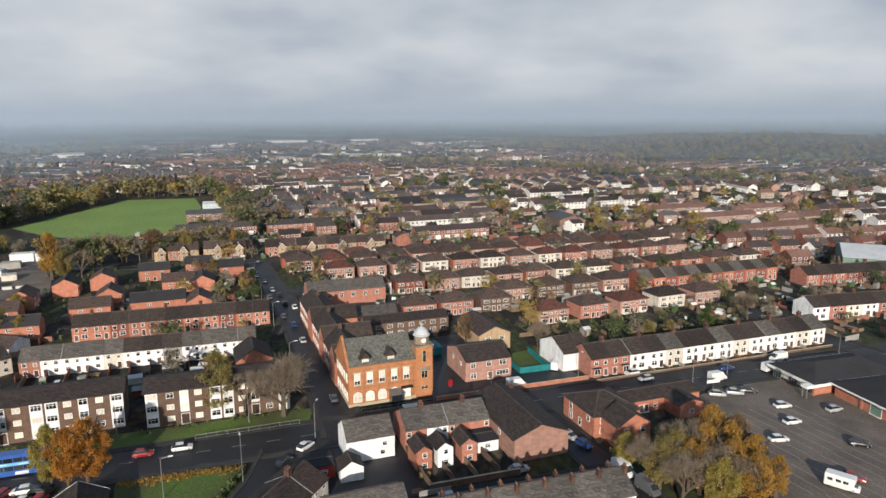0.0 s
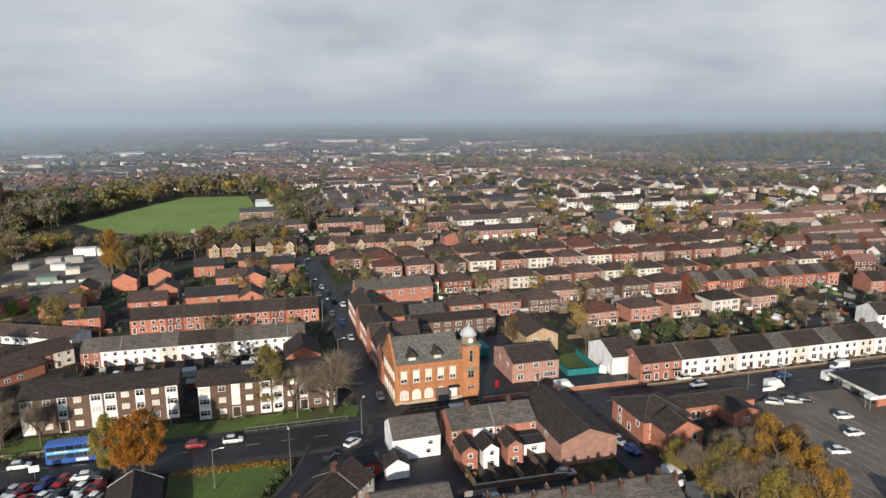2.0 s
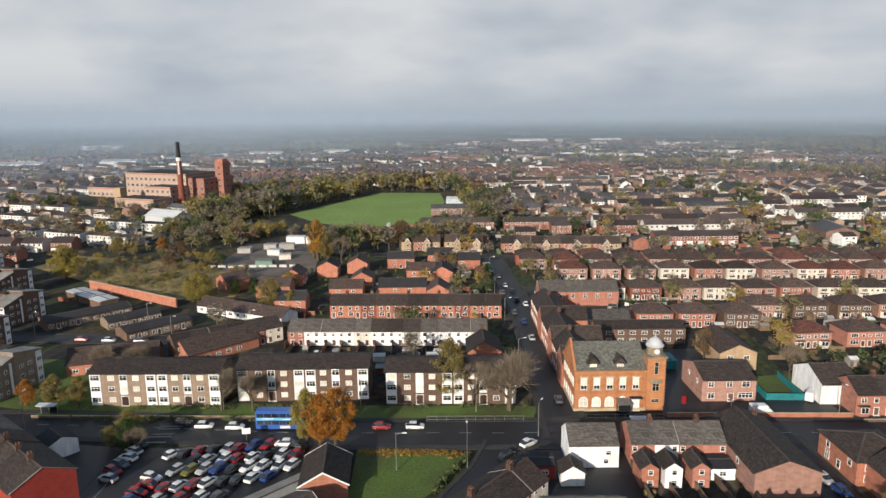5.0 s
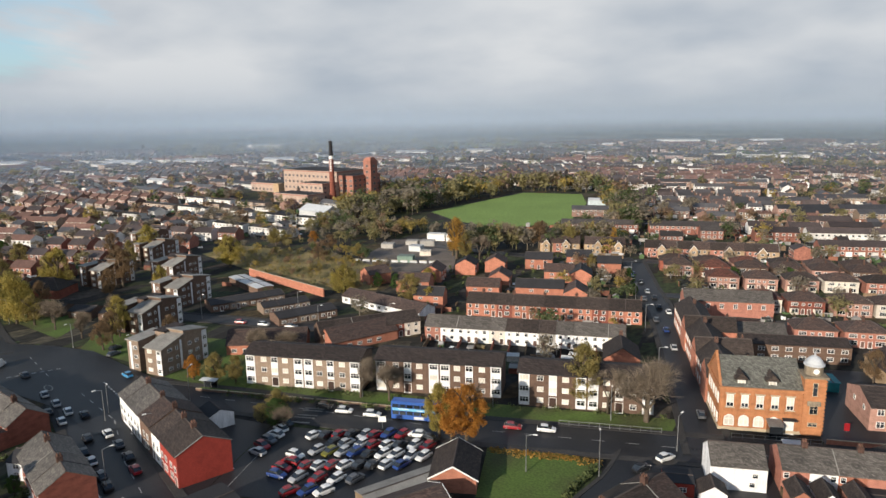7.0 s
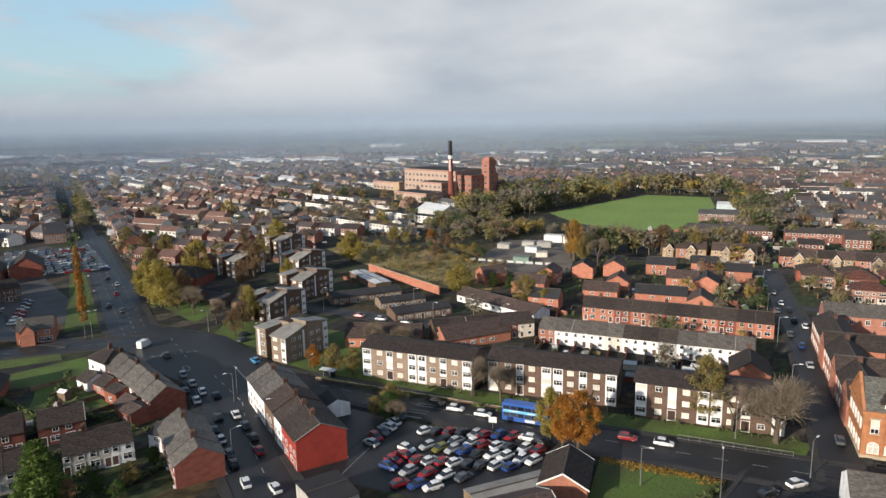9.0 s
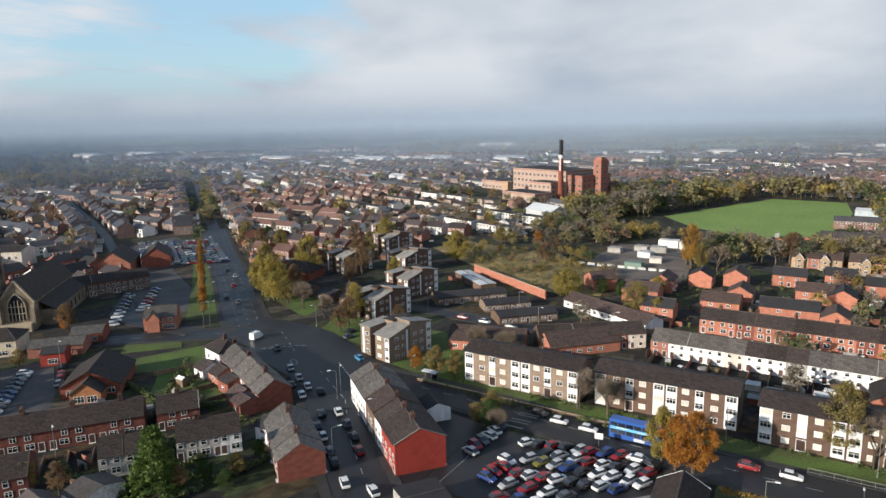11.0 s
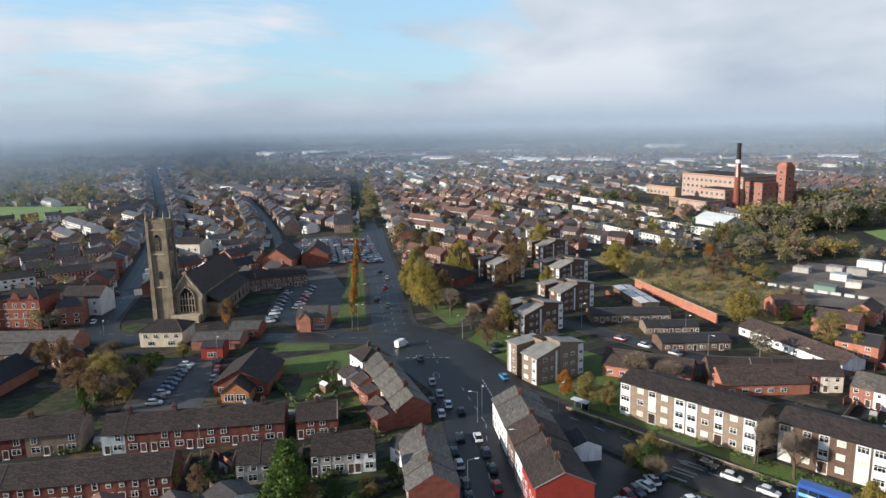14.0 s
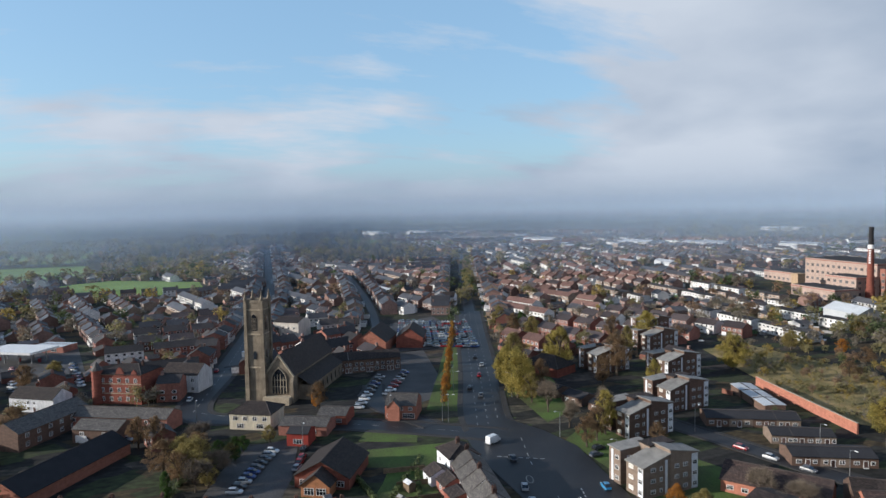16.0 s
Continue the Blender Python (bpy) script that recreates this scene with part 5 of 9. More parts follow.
# ---- blocks of flats on the main road ----
def flats(u0, v0, u1, v1, wall):
    x0, y0 = uv(u0, v0)
    x1, y1 = uv(u1, v1)
    L, rot = math.hypot(x1 - x0, y1 - y0), math.degrees(math.atan2(y1 - y0, x1 - x0))
    d, h = 9.0, 7.7
    root = thing("block_of_flats", x0, y0, rot, "three-storey brown brick flats with white panels and shallow brown roof", "flats", "flats on the main road")
    TAKEN.append(((x0 + x1) / 2, (y0 + y1) / 2, L / 2 + 2))
    s = Shape()
    s.profile([(0, -0.2), (d, -0.2), (d, h), (d / 2, h + 1.2), (0, h)], 0, L)
    part("wall", s.mesh("wall", wall), root)
    s = Shape()
    s.profile([(-0.6, h - 0.16), (d / 2, h + 1.22), (d + 0.6, h - 0.16), (d + 0.6, h + 0.06), (d / 2, h + 1.42), (-0.6, h + 0.06)], -0.4, L + 0.4)
    part("roof", s.mesh("roof", tile_dark), root)
    s = Shape()
    s.box(-0.4, -0.66, h - 0.22, L + 0.4, -0.6, h + 0.05, 0, True)
    part("fascia", s.mesh("fascia", felt_dark), root)
    for a, b in ((0.0, 0.085), (0.43, 0.51), (0.52, 0.60), (0.915, 1.0)):
        s = Shape()
        s.box(a * L + 0.05, -0.12, 0.2, b * L - 0.05, 0.0, h - 0.2)
        part("white_panel", s.mesh("white_panel", white_panel_paint), root)
        for z in (0.9, 3.4, 5.9):
            part("window", window_mesh(round((b - a) * L - 0.45, 1), 1.25, None, "casement" if rng.random() < 0.75 else "blind"), root, pose((a + b) / 2 * L, -0.13, z))
    for a, b in ((0.23, 0.29), (0.72, 0.78)):
        s = Shape()
        s.box(a * L, -0.08, 2.7, b * L, 0.0, h - 0.3)
        part("white_panel", s.mesh("white_panel", white_panel_paint), root)
        for z in (3.3, 5.9):
            part("window", window_mesh(1.6, 1.3, None, "casement" if rng.random() < 0.75 else "blind"), root, pose((a + b) / 2 * L, -0.1, z))
        part("door", door_mesh(1.5, 2.2), root, pose((a + b) / 2 * L, -0.02, 0))
    for a in (0.165, 0.355, 0.655, 0.85):
        for z in (0.9, 3.4, 5.9):
            part("window", window_mesh(1.4, 1.15, None, "casement" if rng.random() < 0.3 else "blind"), root, pose(a * L, -0.02, z))
    for a in (0.1, 0.3, 0.5, 0.7, 0.9):
        for z in (0.9, 3.4, 5.9):
            part("window", window_mesh(1.4, 1.15), root, pose(a * L, d + 0.02, z, 0, 0, 180))


flats(-78, 139.4, -49.4, 139.0, brick_buff)
flats(-46.2, 141.0, -17.2, 141.4, brick_brown)
flats(-13.1, 138.8, 15.2, 138.2, brick_brown)


def point_block(x, y, rot, wall, roof):
    """A staggered three-storey block with mono-pitch roofs."""
    root = thing("point_block", x, y, rot, "staggered three-storey brown brick flats with pale sloping roofs", "flats", "staggered blocks of flats")
    TAKEN.append((x + 6, y + 7, 11))
    root.scale = (1, 1, 0.82)
    vols = ((0, 0.6, 4.0, 9.0, 9.7, 10.1), (4.0, 6.0, 7.4, 12.6, 11.2, 11.2), (6.8, 0.0, 12.4, 7.2, 8.3, 10.9), (7.6, 7.2, 12.6, 15.0, 12.0, 10.0))
    for i, (x0, y0, x1, y1, za, zb) in enumerate(vols):
        s = Shape()
        s.profile([(y0, -0.2), (y1, -0.2), (y1, zb), (y0, za)], x0, x1)
        part("wall", s.mesh("wall", wall), root)
        s = Shape()
        s.profile([(y0 - 0.35, za - 0.02), (y1 + 0.35, zb - 0.02), (y1 + 0.35, zb + 0.22), (y0 - 0.35, za + 0.22)], x0 - 0.3, x1 + 0.3)
        part("roof", s.mesh("roof", tile_dark if i == 1 else roof), root)
    for x0, x1, y0, top in ((0.9, 1.6, 0.6, 9.2), (10.7, 12.3, 0.0, 8.0)):
        s = Shape()
        s.box(x0, y0 - 0.1, 0.3, x1, y0, top)
        part("white_panel", s.mesh("white_panel", white_panel_paint), root)
    for y0, y1, top, x0 in ((13.2, 14.9, 9.8, 12.6), (5.9, 6.5, 9.4, 12.4)):
        s = Shape()
        s.box(x0, y0, 0.3, x0 + 0.1, y1, top)
        part("white_panel", s.mesh("white_panel", white_panel_paint), root)
    for z in (1.0, 3.9, 6.8):
        part("window", window_mesh(1.3, 1.2), root, pose(2.8, 0.58, z))
        part("window", window_mesh(1.5, 1.2, None, "blind"), root, pose(8.4, -0.02, z))
        part("window", window_mesh(1.2, 1.2), root, pose(11.5, -0.12, z))
        part("window", window_mesh(1.0, 1.1), root, pose(4.02, 3.0, z, 0, 0, 90))
        part("window", window_mesh(1.3, 1.1), root, pose(12.42, 2.6, z, 0, 0, 90))
        part("window", window_mesh(0.7, 1.1), root, pose(12.42, 4.8, z, 0, 0, 90))
        for yy in (9.0, 11.4):
            part("window", window_mesh(1.2, 1.1), root, pose(12.62, yy, z, 0, 0, 90))
        part("window", window_mesh(1.3, 1.2), root, pose(12.72, 14.0, z, 0, 0, 90))
        part("window", window_mesh(1.2, 1.1), root, pose(-0.02, 6.0, z, 0, 0, -90))


for bx, by, rr in ((-154.8, 95.4, 7), (-187.5, 112.4, 8), (-203.5, 136.5, 8), (-235.0, 158.0, 8), (-252.5, 139.5, 8), (-304, 195, 8), (-276, 178, 8)):
    point_block(bx, by, rr, brick_buff if bx > -160 else brick_brown, felt_pale)


# ---- town hall ----
def town_hall():
    x, y = uv(27.2, 134.3)
    root = thing("town_hall", x, y, 20.5, "orange terracotta brick town hall with slate roof and domed clock tower", "town hall")
    TAKEN.append((*uv(36, 141), 14))
    root.scale = (1, 1, 0.95)
    W, D, E = 15.2, 12.5, 9.0
    s = Shape()
    s.profile([(0, -0.2), (D, -0.2), (D, E), (D / 2, 13.9), (0, E)], 0, W)
    part("wall", s.mesh("wall", brick_terracotta), root)
    s = Shape()
    k = (13.9 - E) / (D / 2)
    s.profile([(0.15, E + 0.35), (D / 2, 13.95), (D / 2, 14.2), (0.15, E + 0.6)], 0.3, W)
    s.profile([(D / 2, 13.95), (D - 0.15, E + 0.35), (D - 0.15, E + 0.6), (D / 2, 14.2)], 0.3, W)
    part("roof", s.mesh("roof", slate_green), root)
    for z, t, o in ((9.0, 0.55, 0.35), (4.15, 0.3, 0.14), (0.0, 0.7, 0.12)):
        s = Shape()
        s.box(-o, -o, z, W, 0.02, z + t, 0, True)
        s.box(-o, 0.02, z, 0.0, D, z + t, 0, True)
        part("cornice" if z > 8 else "string_course", s.mesh("cornice", brick_terracotta if z > 1 else stone_pale), root)
    s = Shape()
    s.profile([(0.2, E), (D / 2, 14.6), (D - 0.2, E), (D - 0.2, E + 0.5), (D / 2, 15.1), (0.2, E + 0.5)], -0.15, 0.35)
    part("gable_parapet", s.mesh("gable_parapet", brick_terracotta), root)
    for i in range(5):
        part("window", window_mesh(1.35, 2.7, None, "sash"), root, pose(1.9 + 2.75 * i, -0.03, 5.2))
    for i in range(6):
        s = Shape()
        s.box(0.3 + 2.75 * i, -0.2, 0.7, 0.74 + 2.75 * i, 0.0, 8.98)
        part("pilaster", s.mesh("pilaster", brick_terracotta), root)
    for i in range(5):
        s = Shape()
        s.box(1.0 + 2.75 * i, -0.22, 4.95, 2.8 + 2.75 * i, 0.0, 5.15, 0, True)
        s.box(0.98 + 2.75 * i, -0.16, 7.95, 2.82 + 2.75 * i, 0.0, 8.25, 0, True)
        part("stone_sill", s.mesh("stone_sill", stone_pale), root)
    for i in range(4):
        part("arched_window", arched_window_mesh(1.8, 2.3, white_paint), root, pose(1.9 + 2.75 * i, -0.06, 1.1))
    part("door", door_mesh(1.7, 2.8, white_paint), root, pose(12.9, -0.05, 0))
    s = Shape()
    s.box(11.6, -1.3, 3.25, 14.2, 0, 3.45, 0, True)
    part("canopy", s.mesh("canopy", felt_dark), root)
    s = Shape()
    s.box(8.9, -2.4, 0, 11.3, 0, 2.5)
    s.profile([(-2.6, 2.5), (0, 3.1), (0, 3.2), (-2.6, 2.6)], 8.7, 11.5, 1)
    part("porch", s.mesh("porch", glass, lamp_steel), root)
    for i in range(5):
        for z in (1.0, 5.4):
            part("window", window_mesh(1.2, 2.2, None, "sash"), root, pose(-0.03, 1.6 + 2.3 * i, z, 0, 0, -90))
    for dx in (4.0, 9.7):
        s = Shape()
        s.profile([(0.9, 9.6), (4.0, 9.6), (4.0, 12.0), (0.9, 11.3)], dx - 0.95, dx + 0.95)
        dm = part("dormer", s.mesh("dormer", slate_green), root)
        s = Shape()
        for sg in (-1, 1):
            s.face([(dx, 0.5, 12.5), (dx + sg * 1.35, 0.5, 11.0), (dx + sg * 1.35, 4.2, 11.0), (dx, 5.0, 12.5)][::sg])
            s.face([(dx, 0.5, 12.3), (dx + sg * 1.35, 0.5, 10.8), (dx + sg * 1.35, 4.2, 10.8), (dx, 5.0, 12.3)][::-sg])
        s.face([(dx - 1.35, 0.52, 10.9), (dx + 1.35, 0.52, 10.9), (dx, 0.52, 12.4)])
        part("dormer_roof", s.mesh("dormer_roof", slate), dm)
        part("window", arched_window_mesh(1.3, 1.6, white_paint), dm, pose(dx, 0.86, 9.75))
    # tower
    tw = thing("clock_tower", 0, 0, 0)
    tw.parent = root
    tw.matrix_basis = pose(W, -0.25, 0)
    S = 3.7
    s = Shape()
    s.box(0, 0, -0.2, S, S, 12.4)
    part("shaft", s.mesh("shaft", brick_terracotta), tw)
    s = Shape()
    s.box(-0.35, -0.35, 12.4, S + 0.35, S + 0.35, 12.8, 0, True)
    part("tower_cornice", s.mesh("tower_cornice", stone), tw)
    s = Shape()
    c, n = S / 2, 8
    ring = [(c + 1.65 * math.cos(math.pi * (2 * i + 1) / n), c + 1.65 * math.sin(math.pi * (2 * i + 1) / n)) for i in range(n)]
    s.prism(ring, 12.8, 14.7)
    part("clock_stage", s.mesh("clock_stage", stone), tw)
    s = Shape()
    s.tube((c, c - 1.45, 13.75), (c, c - 1.62, 13.75), 0.55, 0.55, 16)
    part("clock_face", s.mesh("clock_face", white_paint), tw)
    s = Shape()
    prof = [(1.9, 14.7), (1.9, 14.95), (1.62, 15.15), (1.45, 15.65), (1.08, 16.15), (0.58, 16.5), (0.2, 16.65), (0.12, 17.4), (0.0, 17.6)]
    n = 16
    for r, z in prof:
        s.v += [(c + r * math.cos(2 * math.pi * i / n), c + r * math.sin(2 * math.pi * i / n), z) for i in range(n)]
    for j in range(len(prof) - 1):
        for i in range(n):
            s.f.append((j * n + i, j * n + (i + 1) % n, (j + 1) * n + (i + 1) % n, (j + 1) * n + i))
            s.m.append(0)
    part("dome", s.mesh("dome", dome_lead), tw)
    part("window", window_mesh(0.9, 2.9, stone_pale), tw, pose(c, -0.03, 8.6))
    part("window", window_mesh(1.5, 1.8, stone_pale), tw, pose(c, -0.03, 4.7))
    s = Shape()
    s.profile([(-0.3, 0), (-0.3, 0.2), (0, 0.9), (0, 0)], c - 1.2, c + 1.2)
    part("pediment", s.mesh("pediment", stone), tw, pose(0, 0, 6.6))
    part("window", window_mesh(1.7, 0.9, stone_pale), tw, pose(c, -0.03, 2.0))
    for i in range(15):
        for xx in (0.0, S):
            s2 = cached("quoin", lambda: quoin())
            part("quoin", s2, tw, pose(xx, 0, 0.4 + 0.8 * i))


def quoin():
    s = Shape()
    s.box(-0.16, -0.08, 0, 0.16, 0.3, 0.4)
    return s.mesh("quoin", brick_terracotta)


town_hall()
house("street_wing", *uv(27.0, 176.5), -70, 56, 8.0, 7.4, 10.4, brick_orange, slate, tuple(("window", -26 + 2.9 * i, z, 1.1, 1.9) for i in range(19) for z in (1.0, 4.6)), tuple(("window", -20 + 8 * i, 4.4, 1.2, 1.8) for i in range(6)), ((-20, 4.2), (-2, 4.2), (14, 4.2)), label="long orange brick wing along the street with slate roof", style="sash", fascia=stone_pale)
for gv, gl in ((151, 11), (166, 13), (184, 13)):
    house("cross_gable", *uv(26.7 + gl / 2, gv - 4), 20, gl, 6.8, 7.2, 10.6, brick_orange, slate, (("window", gl / 2 - 3, 3.6, 1.2, 1.8),), (), ((gl / 2 - 2, 4),), label="orange brick cross gable with parapets and slate roof")
house("long_annex", *uv(44, 184), 20, 18, 9, 5.0, 7.6, brick_pink, slate_pale, label="low brick annex with pale slate roof")
for k in range(5):
    house("site_container", *uv(46 + 2.7 * k, 160.5), 110, 6.0, 2.5, 2.5, 2.52, blue_hoarding, blue_hoarding, label="dark blue steel container in the yard", category="container")
for (a0, b0), (a1, b1) in (((70.3, 139), (84, 138.4)), ((70.8, 152), (70.3, 139)), ((78, 138.6), (79, 152))):
    x0, y0 = uv(a0, b0)
    x1, y1 = uv(a1, b1)
    L = math.hypot(x1 - x0, y1 - y0)
    s = Shape()
    s.box(0, -0.05, 0, L, 0.05, 1.6)
    part("panel", s.mesh("panel", blue_hoarding), thing("hoarding", x0, y0, math.degrees(math.atan2(y1 - y0, x1 - x0)), "teal painted hoarding round the plot", "fence", "teal hoardings"))


# ---- supermarket ----
def market_block(name, u, v, rot, w, d, eh, rh, glazed, label):
    x, y = uv(u, v)
    root = thing(name, x, y, rot, label, "supermarket")
    root.scale = (1, 1, 0.74)
    TAKEN.append((x + 20, y + 8, 26))
    s = Shape()
    s.box(0, 0, -0.2, w, d, eh)
    part("wall", s.mesh("wall", brick_orange), root)
    s = Shape()
    a, b = (d / 2, d / 2, rh), (w - d / 2, d / 2, rh)
    o = 1.0
    p = [(-o, -o, eh), (w + o, -o, eh), (w + o, d + o, eh), (-o, d + o, eh)]
    s.face([p[0], p[1], b, a]), s.face([p[1], p[2], b]), s.face([p[2], p[3], a, b]), s.face([p[3], p[0], a])
    part("roof", s.mesh("roof", felt_dark), root)
    s = Shape()
    s.box(-o - 0.05, -o - 0.05, eh - (0.9 if glazed else 0.5), w + o, d + o + 0.05, eh + 0.0, 0, True)
    part("fascia", s.mesh("fascia", white_paint), root)
    n = 5
    for i in range(n):
        yy = d * (i + 0.5) / n
        if glazed:
            part("shopfront", window_mesh(round(d / n - 0.15, 2), 2.7, lamp_steel, "sash" if i % 2 else "casement"), root, pose(-0.03, yy, 0.15, 0, 0, -90))
        elif i in (1, 3):
            part("shutter_door", door_mesh(2.6, 2.8, white_paint if i == 1 else metal_green), root, pose(-0.03, yy, 0, 0, 0, -90))
        if not glazed or i == 0:
            s = Shape()
            s.box(-0.25, yy - d / n / 2 - 0.3, -0.1, 0.02, yy - d / n / 2 + 0.3, eh - 0.56)
            part("pier", s.mesh("pier", brick_pink), root)
    if glazed:
        for z, k, mt in ((eh - 0.75, 0.6, metal_green), (eh - 0.6, 0.3, PAINTS["white"])):
            s = Shape()
            s.box(-o - 0.14 - (0.02 if mt is not metal_green else 0), d * 0.42, z, -o - 0.06, d * (0.85 if mt is metal_green else 0.72), z + k, 0, True)
            part("sign_board", s.mesh("sign_board", mt), root)
        s = Shape()
        s.box(-3.2, -1.2, eh - 0.9, 0.0, 0.6, eh - 0.05, 0, True)
        part("entrance_canopy", s.mesh("entrance_canopy", white_paint), root)
        for yy in (-0.9, 0.3):
            s = Shape()
            s.tube((-2.9, yy, 0), (-2.9, yy, eh - 0.9), 0.12, 0.12, 8)
            part("canopy_post", s.mesh("canopy_post", lamp_steel), root)
    else:
        s = Shape()
        s.box(-0.35, 1, 1.2, -0.25, 7, 2.2)
        part("sign_board", s.mesh("sign_board", white_paint), root)
        s = Shape()
        s.box(-0.37, 1.4, 1.5, -0.352, 4.6, 1.9)
        part("sign_bar", s.mesh("sign_bar", PAINTS["red"]), root)


market_block("supermarket", 126, 104.5, 17, 24, 12, 4.0, 7.0, True, "supermarket entrance building with dark roof and white fascia")
market_block("supermarket", 126.5, 67, 14, 40, 36, 4.2, 8.5, False, "long brick supermarket hall with a dark roof")
house("green_warehouse", 174.0, 246.5, -25, 42, 30, 8.6, 12.2, metal_green, metal_pale, (), (), ends=0.2, label="large green metal warehouse with a pale ribbed roof")


# ---- church ----
def church():
    root = thing("church", -248.6, 17.0, 64, "sandstone church with a tall square tower and slate nave", "church")
    TAKEN.append((-262, 30, 26))
    T, H = 5.7, 33.0
    s = Shape()
    s.box(0, 0, -0.3, T, T, H)
    part("tower", s.mesh("tower", stone), root)
    for bx in (0, T):
        for by in (0, T):
            s = Shape()
            for z0, z1, r in ((-0.3, 12, 0.7), (12, 23, 0.58), (23, H + 1.0, 0.48)):
                s.box(bx - r, by - r, z0, bx + r, by + r, z1)
            s.tube((bx, by, H + 1.0), (bx, by, H + 1.5), 0.75, 0.75, 4)
            s.tube((bx, by, H + 1.5), (bx, by, H + 4.2), 0.55, 0.06, 4)
            part("buttress", s.mesh("buttress", stone), root)
    for i in range(5):
        for side in range(4):
            s = Shape()
            s.box(-0.45, -0.25, 0, 0.45, 0.25, 1.1)
            t = 0.95 + (T - 1.9) * i / 4
            px, py = ((t, 0.1), (T - 0.1, t), (t, T - 0.1), (0.1, t))[side]
            part("merlon", cached("merlon", lambda: s.mesh("merlon", stone)), root, pose(px, py, H, 0, 0, 90 * side))
    for z in (11.6, 22.6, 30.6):
        s = Shape()
        s.box(-0.2, -0.2, z, T + 0.2, T + 0.2, z + 0.4, 0, True)
        part("string_course", s.mesh("string_course", stone_pale), root)
    for side, (px, py, r) in enumerate(((T / 2, -0.05, 0), (T + 0.05, T / 2, 90), (-0.05, T / 2, -90))):
        bw = part("belfry_window", cached("belfry", lambda: belfry()), root, pose(px, py, 24.0, 0, 0, r))
        for i in range(9):
            part("louvre", cached("louvre", lambda: louvre()), bw, pose(0, 0, 0.3 + 0.45 * i))
        part("tower_window", cached("lancet", lambda: lancet()), root, pose(px, py, 14.5, 0, 0, r))
    # nave and aisle
    x0, x1, L = T - 0.2, T + 9.6, 40
    s = Shape()
    m = (x0 + x1) / 2
    pts = [(x0, -0.3), (x1, -0.3), (x1, 9.0), (m, 15.6), (x0, 9.0)]
    s.v = [(a, 1.0, b) for a, b in pts] + [(a, L, b) for a, b in pts]
    s.f = [(0, 1, 2, 3, 4), (9, 8, 7, 6, 5)] + [(i, i + 5, (i + 1) % 5 + 5, (i + 1) % 5) for i in range(5)]
    s.m = [0] * 7
    part("nave", s.mesh("nave", stone), root)
    s = Shape()
    for sg, xe in ((1, x0 - 0.4), (-1, x1 + 0.4)):
        s.face([(m, 1.2, 15.75), (xe, 1.2, 8.9), (xe, L + 0.3, 8.9), (m, L + 0.3, 15.75)][::sg])
    part("nave_roof", s.mesh("nave_roof", slate), root)
    s = Shape()
    for sg in (-1, 1):
        s.tube((m, 1.0, 15.8), (m + sg * 5.2, 1.0, 8.7), 0.35, 0.35, 4)
    part("gable_coping", s.mesh("gable_coping", stone_pale), root)
    part("great_window", cached("great", lambda: great_window()), root, pose(m, 0.95, 3.0))
    for bx in (x0 + 0.6, x1 - 0.2):
        s = Shape()
        s.profile([(0.0, -0.3), (0.0, 7.0), (1.0, 8.6), (1.1, -0.3)], bx - 0.5, bx + 0.5)
        part("buttress", s.mesh("buttress", stone), root)
    s = Shape()
    s.profile([(5, -0.3), (L - 2, -0.3), (L - 2, 5.0), (5, 5.0)], x1, x1 + 4.5)
    part("aisle", s.mesh("aisle", stone), root)
    s = Shape()
    s.face([(x1 + 0.02, 4.7, 8.0), (x1 + 4.9, 4.7, 4.9), (x1 + 4.9, L - 1.7, 4.9), (x1 + 0.02, L - 1.7, 8.0)])
    part("aisle_roof", s.mesh("aisle_roof", slate), root)
    for i in range(7):
        part("aisle_window", cached("lancet", lambda: lancet()), root, pose(x1 + 4.52, 7.5 + 4.5 * i, 1.2, 0, 0, 90))
    s = Shape()
    s.box(x0 + 0.4, -2.2, -0.2, x1 - 0.4, 1.0, 2.4)
    part("porch", s.mesh("porch", stone_pale), root)


def belfry():
    s = Shape()
    arch(s, 2.0, 5.4, -0.06, 0)
    return s.mesh("belfry_window", glass)


def louvre():
    s = Shape()
    s.box(-0.9, -0.16, 0, 0.9, -0.04, 0.12, 0, True)
    return s.mesh("louvre", stone)


def lancet():
    s = Shape()
    arch(s, 1.1, 2.8, -0.06, 0)
    return s.mesh("lancet_window", glass)


def arch(s, w, h, y, mi):
    n, r = 8, w / 2
    pts = [(-r, y, 0), (r, y, 0)] + [(r - w * (1 - math.cos(math.pi / 3 * i / n)) , y, h - w * 0.87 + w * math.sin(math.pi / 3 * i / n)) for i in range(n + 1)]
    pts += [(-r + w * (1 - math.cos(math.pi / 3 * i / n)), y, h - w * 0.87 + w * math.sin(math.pi / 3 * i / n)) for i in range(n - 1, -1, -1)]
    s.face(pts, mi)


